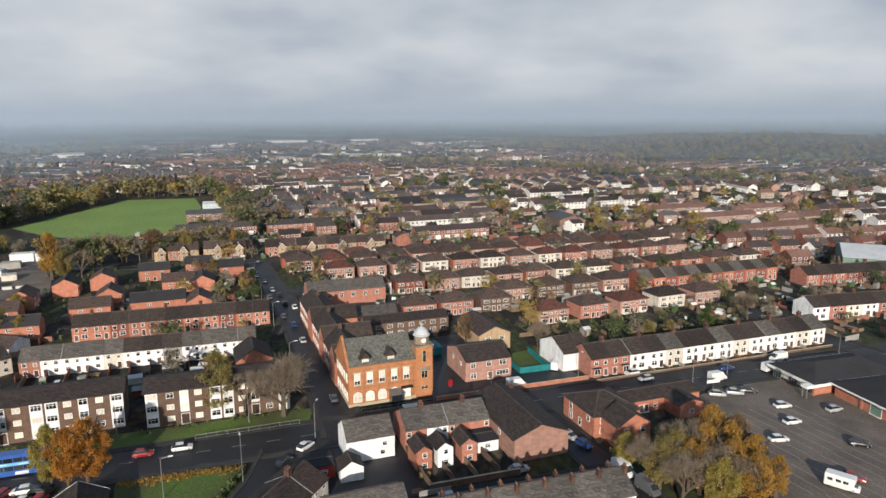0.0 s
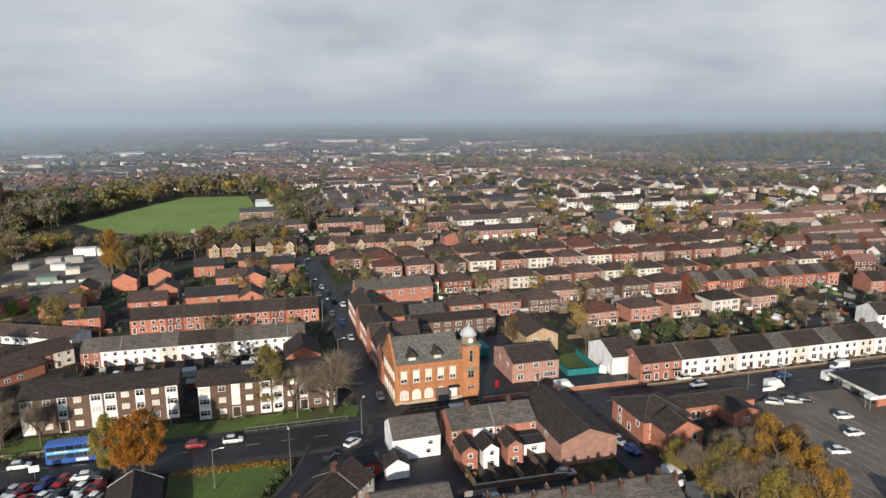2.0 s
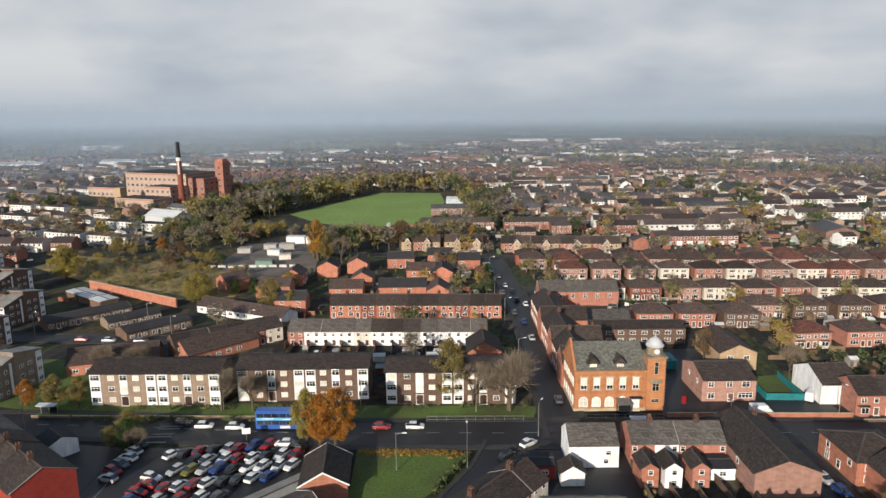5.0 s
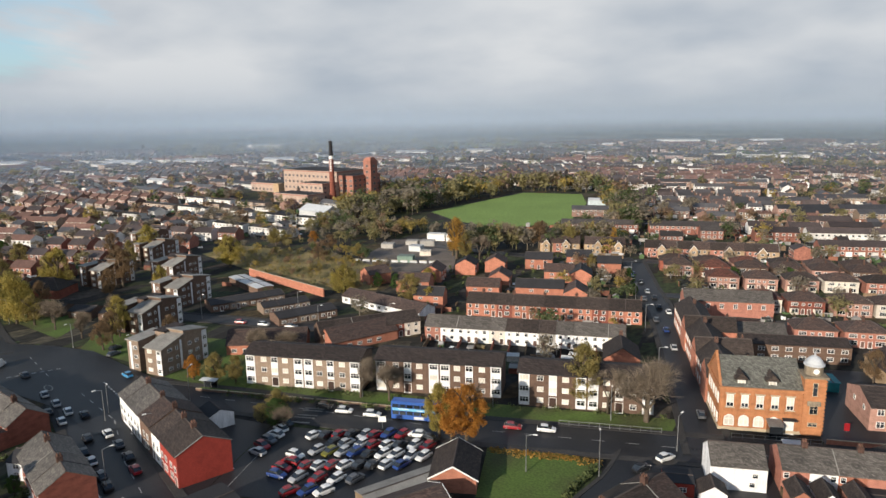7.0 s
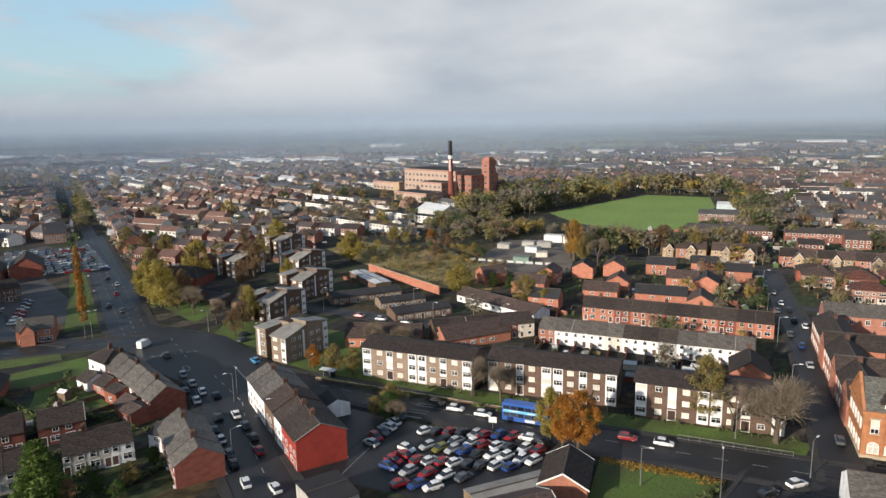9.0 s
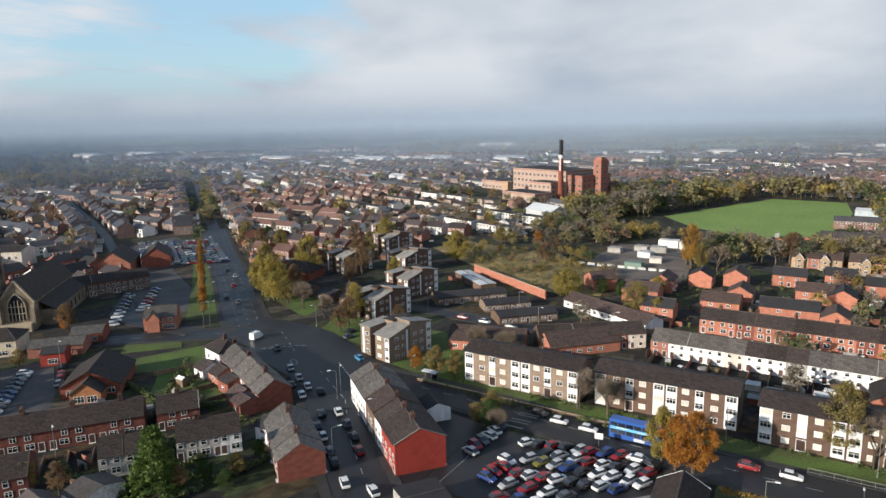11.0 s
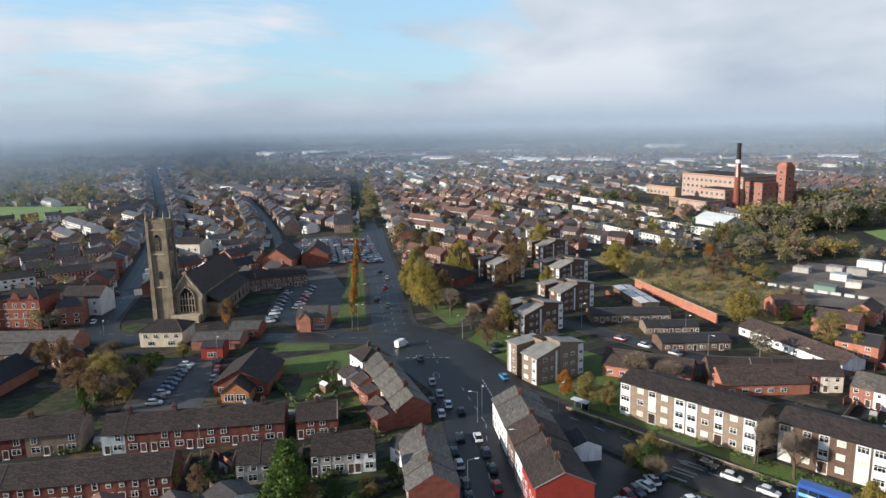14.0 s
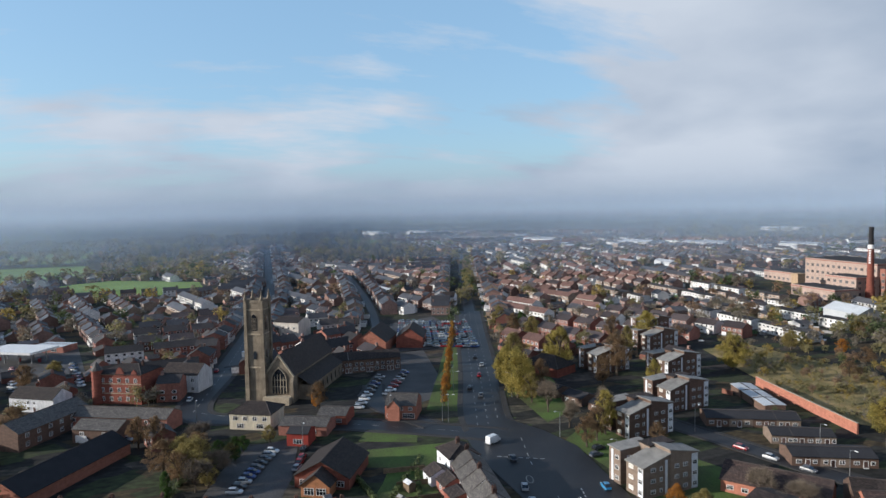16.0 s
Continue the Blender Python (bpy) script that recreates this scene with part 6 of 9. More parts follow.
def great_window():
    s = Shape()
    arch(s, 5.0, 8.6, -0.05, 0)
    for x in (-2.5, -1.5, -0.5, 0.5, 1.5, 2.5):
        s.box(x - 0.1, -0.2, 0, x + 0.1, 0.0, 4.6 if abs(x) > 2 else 7.0 - abs(x), 1)
    for z in (2.2, 4.4):
        s.box(-2.5, -0.18, z, 2.5, 0, z + 0.18, 1, True)
    for sg in (-1, 1):
        last = None
        for i in range(9):
            a = math.pi / 3 * i / 8
            p = (sg * (2.5 - 5.0 * (1 - math.cos(a))), -0.15, 4.25 + 5.0 * math.sin(a))
            if last:
                s.tube(last, p, 0.22, 0.22, 4, 1, False)
            last = p
    return s.mesh("great_window", glass, stone_pale)


church()


# ---- the mill ----
def mill():
    root = thing("cotton_mill", -408, 405, -3, "huge orange brick cotton mill with rows of windows and a tower", "mill")
    TAKEN.append((-372, 418, 58))
    vols = (("main_block", 0, 0, 60, 32, 21), ("front_block", 36, -16, 60, 0, 13), ("end_block", 60, 2, 75, 34, 18), ("stair_tower", 73.5, 16, 81, 24, 29), ("west_wing", -52, 8, 0, 30, 7.5), ("low_shed", 30, -38, 66, -20, 7))
    for nm, x0, y0, x1, y1, h in vols:
        s = Shape()
        s.box(x0, y0, -0.3, x1, y1, h)
        s.box(x0 - 0.4, y0 - 0.4, h - 1.0, x1 + 0.4, y1 + 0.4, h - 0.5, 1, True)
        s.box(x0 + 0.8, y0 + 0.8, h - 0.2, x1 - 0.8, y1 - 0.8, h + 0.15, 2)
        vol = part(nm, s.mesh(nm, brick_pink if nm in ("end_block", "stair_tower") else hazed_mill_brick, brick_pink, felt_dark), root)
        k = max(1, int(h // 4.2))
        for j in range(k):
            z = 1.2 + j * (h - 2.0) / k
            n = max(1, int((x1 - x0) / 4.6))
            for i in range(n):
                part("window", mill_pane(), vol, pose(x0 + (i + 0.5) * (x1 - x0) / n, y0 - 0.02, z))
            n = max(1, int((y1 - y0) / 5.2))
            for i in range(n):
                part("window", mill_pane(), vol, pose(x1 + 0.02, y0 + (i + 0.5) * (y1 - y0) / n, z, 0, 0, 90))
    s = Shape()
    for z, w in ((29, 3.4), (30.2, 2.6)):
        s.box(77.2 - w, 20 - w, z, 77.2 + w, 20 + w, z + 1.2)
    part("tower_parapet", s.mesh("tower_parapet", brick_pink), root)
    c = thing("mill_chimney", -343.5, 391, 0, "tall round red brick mill chimney with white band and dark top", "chimney")
    for nm, z0, z1, r0, r1, mt in (("base", 0, 6, 2.6, 2.6, brick_red), ("shaft", 6, 31, 2.15, 1.7, brick_red), ("lettering_panel", 22, 31.5, 1.89, 1.72, brick_red), ("white_band", 31.5, 34, 1.76, 1.7, white_paint), ("top", 34, 44.5, 1.62, 1.2, felt_dark), ("cap", 43.2, 45, 1.5, 1.5, felt_dark)):
        s = Shape()
        s.tube((0, 0, z0), (0, 0, z1), r0, r1, 20)
        part(nm, s.mesh(nm, mt), c)
    for i in range(6):
        s = Shape()
        s.box(-0.6, -2.0, 0, 0.6, -1.75, 0.9, 0, True)
        part("letter_bar", cached("letterbar", lambda: s.mesh("letter_bar", white_paint)), c, pose(0, 0, 22.4 + 1.5 * i, 0, 0, 25))
    t = thing("stub_tower", -393, 384, -3, "small square brick tower beside the mill", "tower")
    s = Shape()
    s.box(-3, -3, -0.2, 3, 3, 12)
    s.box(-3.3, -3.3, 11, 3.3, 3.3, 11.6, 0, True)
    part("wall", s.mesh("wall", brick_tan), t)
    TAKEN.append((-393, 384, 6))
    house("sports_pavilion", -150, 452, 15, 24, 9, 4.0, 5.4, render_blue, metal_pale, label="low pale blue sports pavilion beside the playing field")
    house("arched_depot", -296, 316, -10, 26, 14, 5, 9, metal_pale, metal_pale, ends=0.2, label="pale metal depot with a curved roof below the mill")


def mill_pane():
    def make():
        s = Shape()
        s.box(-1.3, -0.05, 0, 1.3, 0.05, 2.1, 1, True)
        s.box(-1.15, -0.06, 0.15, 1.15, 0.0, 1.95, 0)
        return s.mesh("window", mill_glass, hazed_mill_brick)
    return cached("millpane", make)


mill()

# ---- petrol station ----
def station():
    root = thing("petrol_station_canopy", -348, -77, 62, "white flat petrol station canopy on slim posts", "canopy")
    TAKEN.append((-348, -77, 16))
    s = Shape()
    s.box(-13, -8, 4.8, 13, 8, 5.7, 0, True)
    part("roof", s.mesh("roof", white_paint), root)
    for px in (-10, -3.5, 3.5, 10):
        for py in (-4, 4):
            s = Shape()
            s.box(-0.2, -0.2, 0, 0.2, 0.2, 4.8)
            part("post", cached("canopypost", lambda: s.mesh("post", lamp_steel)), root, pose(px, py, 0))
    for px in (-10, 0, 10):
        s = Shape()
        s.box(-0.5, -0.3, 0.05, 0.5, 0.3, 1.7)
        part("pump", cached("pump", lambda: s.mesh("pump", PAINTS["red"])), root, pose(px, 0, 0))


station()
house("station_shop", -364, -70, 62, 16, 9, 3.4, 3.6, brick_pink, metal_pale, (("window", -3, 0.6, 3, 1.8), ("window", 3, 0.6, 3, 1.8)), label="flat-roofed shop beside the petrol station")

# ---- low buildings west of the flats, compound, walls ----
for lx, ly, w, d, r in ((-132.5, 121.5, 21, 9, 36), (-113.0, 140.0, 20, 9, 66), (-142, 170.5, 12, 8, -5), (-129.5, 168.8, 12, 8, -5), (-118.5, 167.5, 10, 8, -5)):
    house("bungalow_row", lx, ly, r, w, d, 3.4 if w > 15 else 2.9, 6.8 if w > 15 else 5.2, brick_orange if w > 15 else render_white, tile_brown, tuple(("window", -w / 2 + 2 + 3 * i, 0.9, 1.4, 1.2) for i in range(int(w // 3) - 1)), (), ends=0.3, fascia=white_paint, label="low bungalow row with a dark tiled roof", group="bungalows")
LOW = (("window", -1.6, 0.9, 1.3, 1.1), ("door", 0.4, 0, 0.9, 2.0), ("window", 2.0, 0.9, 1.0, 1.1))
terrace("small brick bungalow with a dark flat-pitched roof", "bungalow rows", -178.0, 140.5, -167.0, 163.0, 4, 8.5, 2.9, 4.1, [brick_brown, brick_buff], [felt_dark], LOW, LOW, chim=False, name="bungalow")
terrace("small brick bungalow with a dark flat-pitched roof", "bungalow rows", -147.0, 140.5, -139.0, 158.0, 3, 8.5, 2.9, 4.1, [brick_brown, brick_buff], [felt_dark], LOW, LOW, chim=False, name="bungalow")
terrace("small brick bungalow with a dark flat-pitched roof", "bungalow rows", -160.5, 147.0, -153.5, 161.0, 3, 7.5, 2.8, 3.9, [brick_buff, brick_brown], [felt_dark], LOW, LOW, chim=False, name="bungalow")
for k in range(5):
    house("bungalow", -232 + 11 * k, 108 + 3.5 * k, 20, 8.5, 7.0, 2.9, 4.2, brick_brown, felt_dark, (("window", -2, 0.9, 1.4, 1.2), ("door", 1, 0, 0.9, 2)), (), label="small brick bungalow with a brown roof", group="bungalows")
house("brick_clubhouse", -247, 121, 30, 16, 12, 4.0, 8.0, brick_red, slate, hip=5.0, label="brick clubhouse with a steep dark roof")
for k in range(3):
    house("flat_roof_garage", -201 + 8.2 * k, 170.0 - 2.6 * k, -18, 7.6, 6.0, 3.0, 3.3, brick_brown, metal_pale, label="flat-roofed garage with a pale metal roof", category="garage", group="garages")


def wall_run(x0, y0, x1, y1, h, mt, name="garden_wall", label="old brick garden wall", t=0.24):
    L = math.hypot(x1 - x0, y1 - y0)
    root = thing(name, x0, y0, math.degrees(math.atan2(y1 - y0, x1 - x0)), label, "wall" if "wall" in name else "fence")
    s = Shape()
    s.box(0, -t / 2, -0.1, L, t / 2, h)
    part("body", s.mesh("body", mt), root)
    if t > 0.2:
        s = Shape()
        s.box(-0.04, -t / 2 - 0.05, h, L + 0.04, t / 2 + 0.05, h + 0.09, 0, True)
        part("coping", s.mesh("coping", stone_pale), root)


wall_run(-207.5, 184, -158.5, 173.6, 3.0, brick_orange, "brick_wall", "long orange brick boundary wall of the waste ground", 0.5)
for k, (cx, cy, r, mt, w, h) in enumerate(((-166, 234, 20, metal_green, 7, 3.2), (-186, 268, 20, render_grey, 6, 2.6), (-178, 270, 25, render_grey, 7, 3), (-182, 284, 20, white_paint, 9, 4), (-172, 286, 20, white_paint, 9, 4), (-176, 256, 10, metal_pale, 6, 3), (-166, 250, 30, render_cream, 5, 2.5), (-192, 256, 20, render_grey, 6, 2.6))):
    house("site_cabin", cx, cy, r, w, 4.5, h, h + 0.05, mt, mt, label="metal site cabin in the contractor's yard", category="cabin", group="site cabins")
for k in range(9):
    wall_run(-188 + 4 * k, 226 + 1.5 * k, -185 + 4 * k, 227 + 1.5 * k, 1.0, metal_pale, "pipe_stack", "stack of pale pipes and barriers", 0.8)

# ---- trees ----
def leaf_cloud(n, centres, radius, size, seed, droop=0.0, flat=0.75):
    """n leaf sprays scattered in clumps; returns vertices as an array of quads."""
    r = np.random.default_rng(seed)
    c = np.asarray(centres)[r.integers(0, len(centres), n)]
    d = r.normal(size=(n, 3))
    d /= np.linalg.norm(d, axis=1)[:, None]
    rad = np.asarray(radius) * r.random(n) ** 0.4
    p = c + d * rad[:, None] * np.array([1, 1, flat])
    if droop:
        p[:, 2] -= droop * r.random(n) ** 2
    a = r.normal(size=(n, 3))
    a /= np.linalg.norm(a, axis=1)[:, None]
    face = d + np.array([0, 0, 0.35]) + r.normal(size=(n, 3)) * 0.38
    a = np.cross(face, a)
    a /= np.linalg.norm(a, axis=1)[:, None]
    b = np.cross(face, a)
    b /= np.linalg.norm(b, axis=1)[:, None]
    s = (size * (0.6 + 0.8 * r.random(n)))[:, None]
    if droop:
        b = b * 0.4 + np.array([0, 0, -1.0])
    return np.stack([p - a * s * 0.5, p + b * s * 0.38, p + a * s * 0.5, p - b * s * 0.38], 1)


def quads_mesh(name, quads, *mats):
    me = bpy.data.meshes.new(name)
    n = len(quads)
    me.vertices.add(4 * n)
    me.vertices.foreach_set("co", quads.reshape(-1).astype(np.float32))
    me.loops.add(4 * n)
    me.loops.foreach_set("vertex_index", np.arange(4 * n, dtype=np.int32))
    me.polygons.add(n)
    me.polygons.foreach_set("loop_start", np.arange(0, 4 * n, 4, dtype=np.int32))
    me.polygons.foreach_set("loop_total", np.full(n, 4, dtype=np.int32))
    for mt in mats:
        me.materials.append(mt)
    me.update(calc_edges=True)
    return me


def limbs(height, spread, seed, depth=3, start=0.28, r0=0.28):
    """Trunk and forking limbs; returns the shape and the ends of the limbs."""
    r = random.Random(seed)
    s, tips = Shape(), []

    def grow(p, d, length, rad, level):
        q = p + d * length
        s.tube(p, q, rad, rad * 0.62, 6 if level == 0 else (4 if level == 1 else 3), cap=False)
        if level >= depth:
            tips.append(q)
            return
        for i in range(3 if level else 5):
            w = r.random() * math.tau
            side = Vector((math.cos(w), math.sin(w), 0))
            nd = (d * (0.75 if level else 0.9) + side * spread * (0.7 + 0.5 * r.random()) + Vector((0, 0, 0.12))).normalized()
            grow(q if i < 2 else p.lerp(q, 0.55 + 0.4 * r.random()), nd, length * (0.62 + 0.2 * r.random()) * (0.85 if level else 0.95), rad * 0.58, level + 1)
    grow(Vector((0, 0, -0.2)), Vector((r.uniform(-0.05, 0.05), r.uniform(-0.05, 0.05), 1)), height * start + 0.2, r0, 0)
    return s, tips


def fitted(trunk, crown, height, radius):
    """Scales the two meshes together to a height and a crown radius."""
    co = np.empty(len(crown.vertices) * 3, np.float32)
    crown.vertices.foreach_get("co", co)
    co = co.reshape(-1, 3)
    kz = height / np.percentile(co[:, 2], 99.5)
    kr = radius / np.percentile(np.hypot(co[:, 0], co[:, 1]), 95)
    for me in (trunk, crown):
        c = np.empty(len(me.vertices) * 3, np.float32)
        me.vertices.foreach_get("co", c)
        c = c.reshape(-1, 3) * np.array([kr, kr, kz], np.float32)
        me.vertices.foreach_set("co", c.reshape(-1))
        me.update()
    return trunk, crown


def make_tree(kind, seed):
    """The meshes of a tree 10 m high: trunk with limbs, and crown."""
    if kind == "conifer":
        s = Shape()
        s.tube((0, 0, -0.2), (0, 0, 9.5), 0.22, 0.03, 6)
        q = []
        r = random.Random(seed)
        for i in range(22):
            z = 0.8 + 9.0 * i / 22
            rad = 2.5 * (1 - i / 23) ** 0.8 * r.uniform(0.85, 1.1)
            n = int(5 + 8 * rad)
            for k in range(n):
                w = r.random() * math.tau
                rr = rad * r.uniform(0.55, 1.0)
                q.append((rr * math.cos(w), rr * math.sin(w), z - 0.25 * rr))
        return s.mesh("trunk", bark), quads_mesh("crown", leaf_cloud(6500, q, 0.42, 0.30, seed, 0.15), leaf_conifer)
    if kind == "bare":
        s, tips = limbs(10, 0.72, seed, 4, 0.24, 0.24)
        r = np.random.default_rng(seed)
        t = np.array([list(p) for p in tips])
        quads = []
        for p in t:
            for k in range(26):
                d = r.normal(size=3) + np.array([0, 0, 0.5]) + p / np.linalg.norm(p) * 0.9
                d /= np.linalg.norm(d)
                side = np.cross(d, r.normal(size=3))
                side = side / np.linalg.norm(side) * 0.016
                L = 0.7 + 0.9 * r.random()
                quads.append([p - side, p + side, p + d * L + side * 0.3, p + d * L - side * 0.3])
        return fitted(s.mesh("trunk", bark), quads_mesh("crown", np.array(quads), twig), 10, 4.0)
    s, tips = limbs(10, 0.62 if kind != "birch" else 0.38, seed, 3, 0.26)
    k = 9.2 / max(p.z for p in tips)
    kr = 3.2 / max(math.hypot(p.x, p.y) for p in tips)
    s.move(Matrix.Diagonal((kr, kr, k, 1)))
    rad = {"birch": 2.7, "willow": 4.2, "orange": 3.9}.get(kind, 4.1)
    r = random.Random(seed + 5)
    ctr, lump = [], [r.uniform(0.72, 1.12) for _ in range(12)]
    low = {"birch": 2.2, "russet": 2.6}.get(kind, 1.9)
    for i in range(95):
        w, zz = r.random() * math.tau, r.random()
        out = r.random() ** 0.45 * lump[int(w / math.tau * 12)]
        prof = math.sin(math.pi * min(1.0, 0.16 + 0.84 * zz)) ** 0.7 if kind != "birch" else math.sin(math.pi * (0.2 + 0.75 * zz)) ** 0.9
        ctr.append((rad * 0.84 * out * prof * math.cos(w), rad * 0.84 * out * prof * math.sin(w), low + (9.5 - low) * zz * r.uniform(0.93, 1.03)))
    lf = {"oak": leaf_olive, "orange": leaf_orange, "birch": leaf_gold, "willow": leaf_yellow, "yellow": leaf_yellow, "russet": leaf_russet, "green": leaf_green}[kind]
    n = {"russet": 6500, "oak": 9500, "birch": 7500}.get(kind, 12000)
    return s.mesh("trunk", bark), quads_mesh("crown", leaf_cloud(n, ctr, 0.8, 0.22, seed, 1.5 if kind == "willow" else 0.2), lf)


WORDS = {"oak": "broad tree with thinning olive-brown autumn leaves", "orange": "dense autumn tree with bright orange leaves", "birch": "slender birch with sparse golden orange leaves",
         "willow": "drooping willow with yellow-green leaves", "yellow": "rounded tree with golden yellow leaves", "russet": "half-bare tree with russet brown leaves",
         "green": "bushy evergreen tree with green leaves", "conifer": "tall dense green conifer", "bare": "leafless tree with fine grey-brown twigs"}
TREE_MESH = {}
TREE_N = [0]


def tree(kind, x, y, h, spread=1.0):
    TREE_N[0] += 1
    v = TREE_N[0] % 3
    if (kind, v) not in TREE_MESH:
        TREE_MESH[kind, v] = make_tree(kind, 11 * v + len(kind))
    t, c = TREE_MESH[kind, v]
    root = thing("tree", x, y, (TREE_N[0] * 67) % 360, WORDS[kind], "tree", "trees")
    root.scale = (h / 10 * spread, h / 10 * spread, h / 10)
    part("trunk", t, root)
    part("crown", c, root)


for k, x, y, h, sp in (
        ("orange", -61.4, 106.0, 12.2, 1.05), ("orange", -64.0, 104.6, 10.5, 0.95), ("yellow", -66.8, 104.6, 11.5, 0.8), ("oak", -47.5, 132.5, 14.5, 1.05), ("bare", -33.5, 131.5, 13, 1.35), ("bare", -41.5, 131.0, 10, 1.1), ("bare", -92.3, 111.6, 9.5, 1.0), ("bare", -85.4, 113.2, 8.5, 1.0), ("bare", -118.5, 112.5, 9, 1.3), ("oak", -108.0, 121.0, 6.5, 1.6), 
        ("yellow", 32.6, 111.0, 6.5, 1.1), ("oak", 38.9, 104.5, 10.3, 1.1), ("birch", 42.3, 101.5, 9.5, 1.0), ("birch", 44.5, 106.0, 10.8, 1.1), ("birch", 47.1, 110.0, 12.6, 1.05), ("birch", 48.9, 106.0, 11.2, 1.05), ("birch", 51.2, 103.0, 9.9, 1.1), ("birch", 47.5, 101.5, 10.3, 1.15), ("russet", 52.3, 111.5, 9.9, 0.8), ("birch", 53.4, 106, 8.6, 1.1), ("willow", 43.8, 97, 9.5, 1.0), ("birch", 49.7, 97.5, 9.9, 1.2), ("bare", 38.2, 98, 8.6, 1.2), ("bare", 46.3, 98.5, 9.9, 1.2), ("birch", 54.1, 100, 8.1, 1.1), ("bare", 52.6, 113.0, 9.0, 0.9), ("bare", 41.5, 107.5, 10.5, 1.1), ("bare", 37.6, 106.0, 9.5, 1.0), ("oak", 36.2, 103.2, 9.0, 1.15), ("bare", 35.0, 105.0, 9.0, 1.0), ("birch", 41.0, 103.0, 9.5, 0.9),
        ("russet", 6.0, 176.0, 9, 0.9), ("bare", 24.5, 168.5, 9, 0.9), ("green", 75.5, 186.0, 8, 0.9), ("bare", 92.0, 196.0, 9, 1.2), ("oak", 58, 182, 5, 1.5), ("oak", 64.5, 184, 4.5, 1.6), ("bare", 124, 170, 9, 1.1),
        ("orange", -134.5, 99.5, 6.5, 1.0), ("oak", -128.5, 101.5, 7.5, 1.25), ("oak", -124.0, 103.5, 7, 1.0), ("green", -98.5, 92.0, 6, 1.5), ("oak", -101.0, 94.5, 6.5, 1.3), ("green", -102.5, 96.5, 4.5, 0.8), ("oak", -102.0, 91.0, 4.5, 1.4), ("bare", -95, 90.5, 5, 1.2),
        ("conifer", -118.5, 31.5, 12.5, 1.75), ("oak", -187, 4.0, 10.5, 1.5), ("russet", -184.5, 0.5, 8.5, 1.2), ("green", -176, -1.5, 7, 0.6), ("russet", -210, -7, 10, 0.8), ("russet", -232.5, 38.2, 9.5, 0.95), ("orange", -233.0, 37.6, 8.0, 0.7), ("russet", -191, -3.5, 9.5, 1.3), ("bare", -179, 4.5, 8.5, 1.1), ("bare", -184, 8.5, 7.5, 1.2), ("green", -196, 13, 4.0, 1.3), ("green", -203, 13, 4.2, 1.2), ("bare", -207, 4, 8, 1.1), ("green", -198, 9, 5.5, 1.1), ("green", -190, 8, 5, 1.3),
        ("willow", -222.5, 102.0, 17, 0.95), ("yellow", -234, 102.5, 15, 0.95), ("oak", -246, 109.5, 17, 1.0), ("yellow", -251.5, 131.5, 17, 0.95), ("russet", -262, 118, 14, 0.9), ("willow", -226, 107, 13, 0.75), ("russet", -236, 147, 16, 0.9), ("yellow", -276, 186, 16, 1.0),
        ("yellow", -181.5, 110.5, 13, 0.75), ("russet", -178.0, 106.0, 10, 0.9), ("russet", -174.5, 101.0, 8.5, 1.0), ("bare", -205, 104.5, 9, 1.1), ("bare", -213, 108, 8, 1.0), ("russet", -246, 150, 13, 0.8),
        ("yellow", -226.5, 190.5, 14, 1.2), ("oak", -236.0, 197.0, 13, 1.2), ("willow", -155.5, 181.5, 11, 1.35), ("oak", -160.0, 184.0, 8, 1.4), ("green", -141, 193, 6.5, 1.1), ("oak", -126.5, 181, 11, 1.15), ("yellow", -119.5, 182, 7, 1.0), ("green", -150, 193.5, 6, 1.0),
        ("birch", -150.5, 252.0, 19, 0.95), ("birch", -155, 256, 16, 0.7), ("oak", -146, 252, 12, 0.9), ("bare", -138, 250, 12, 0.9), ("russet", -127, 288, 14, 1.0), ("birch", -96, 303, 11, 0.7), ("oak", -113, 292, 12, 1.0), ("bare", -140, 284, 13, 1.0), ("russet", -131, 300, 12, 1.1),
        ("russet", -205, 222, 6, 1.6), ("oak", -190, 232, 7, 1.4), ("russet", -214, 240, 8, 1.2), ("oak", -246, 236, 9, 1.2), ("orange", -232, 248, 7, 1.2),
        ("green", -70, 240, 7, 1.0), ("green", -64, 226, 5, 1.0), ("oak", -92, 262, 6, 1.2), ("green", -110, 216, 5, 1.2), ("yellow", -135, 205, 7, 1.2), ("green", -20, 268, 7, 1.1), ("green", -38, 264, 6, 1.3)):
    tree(k, x, y, h, sp)
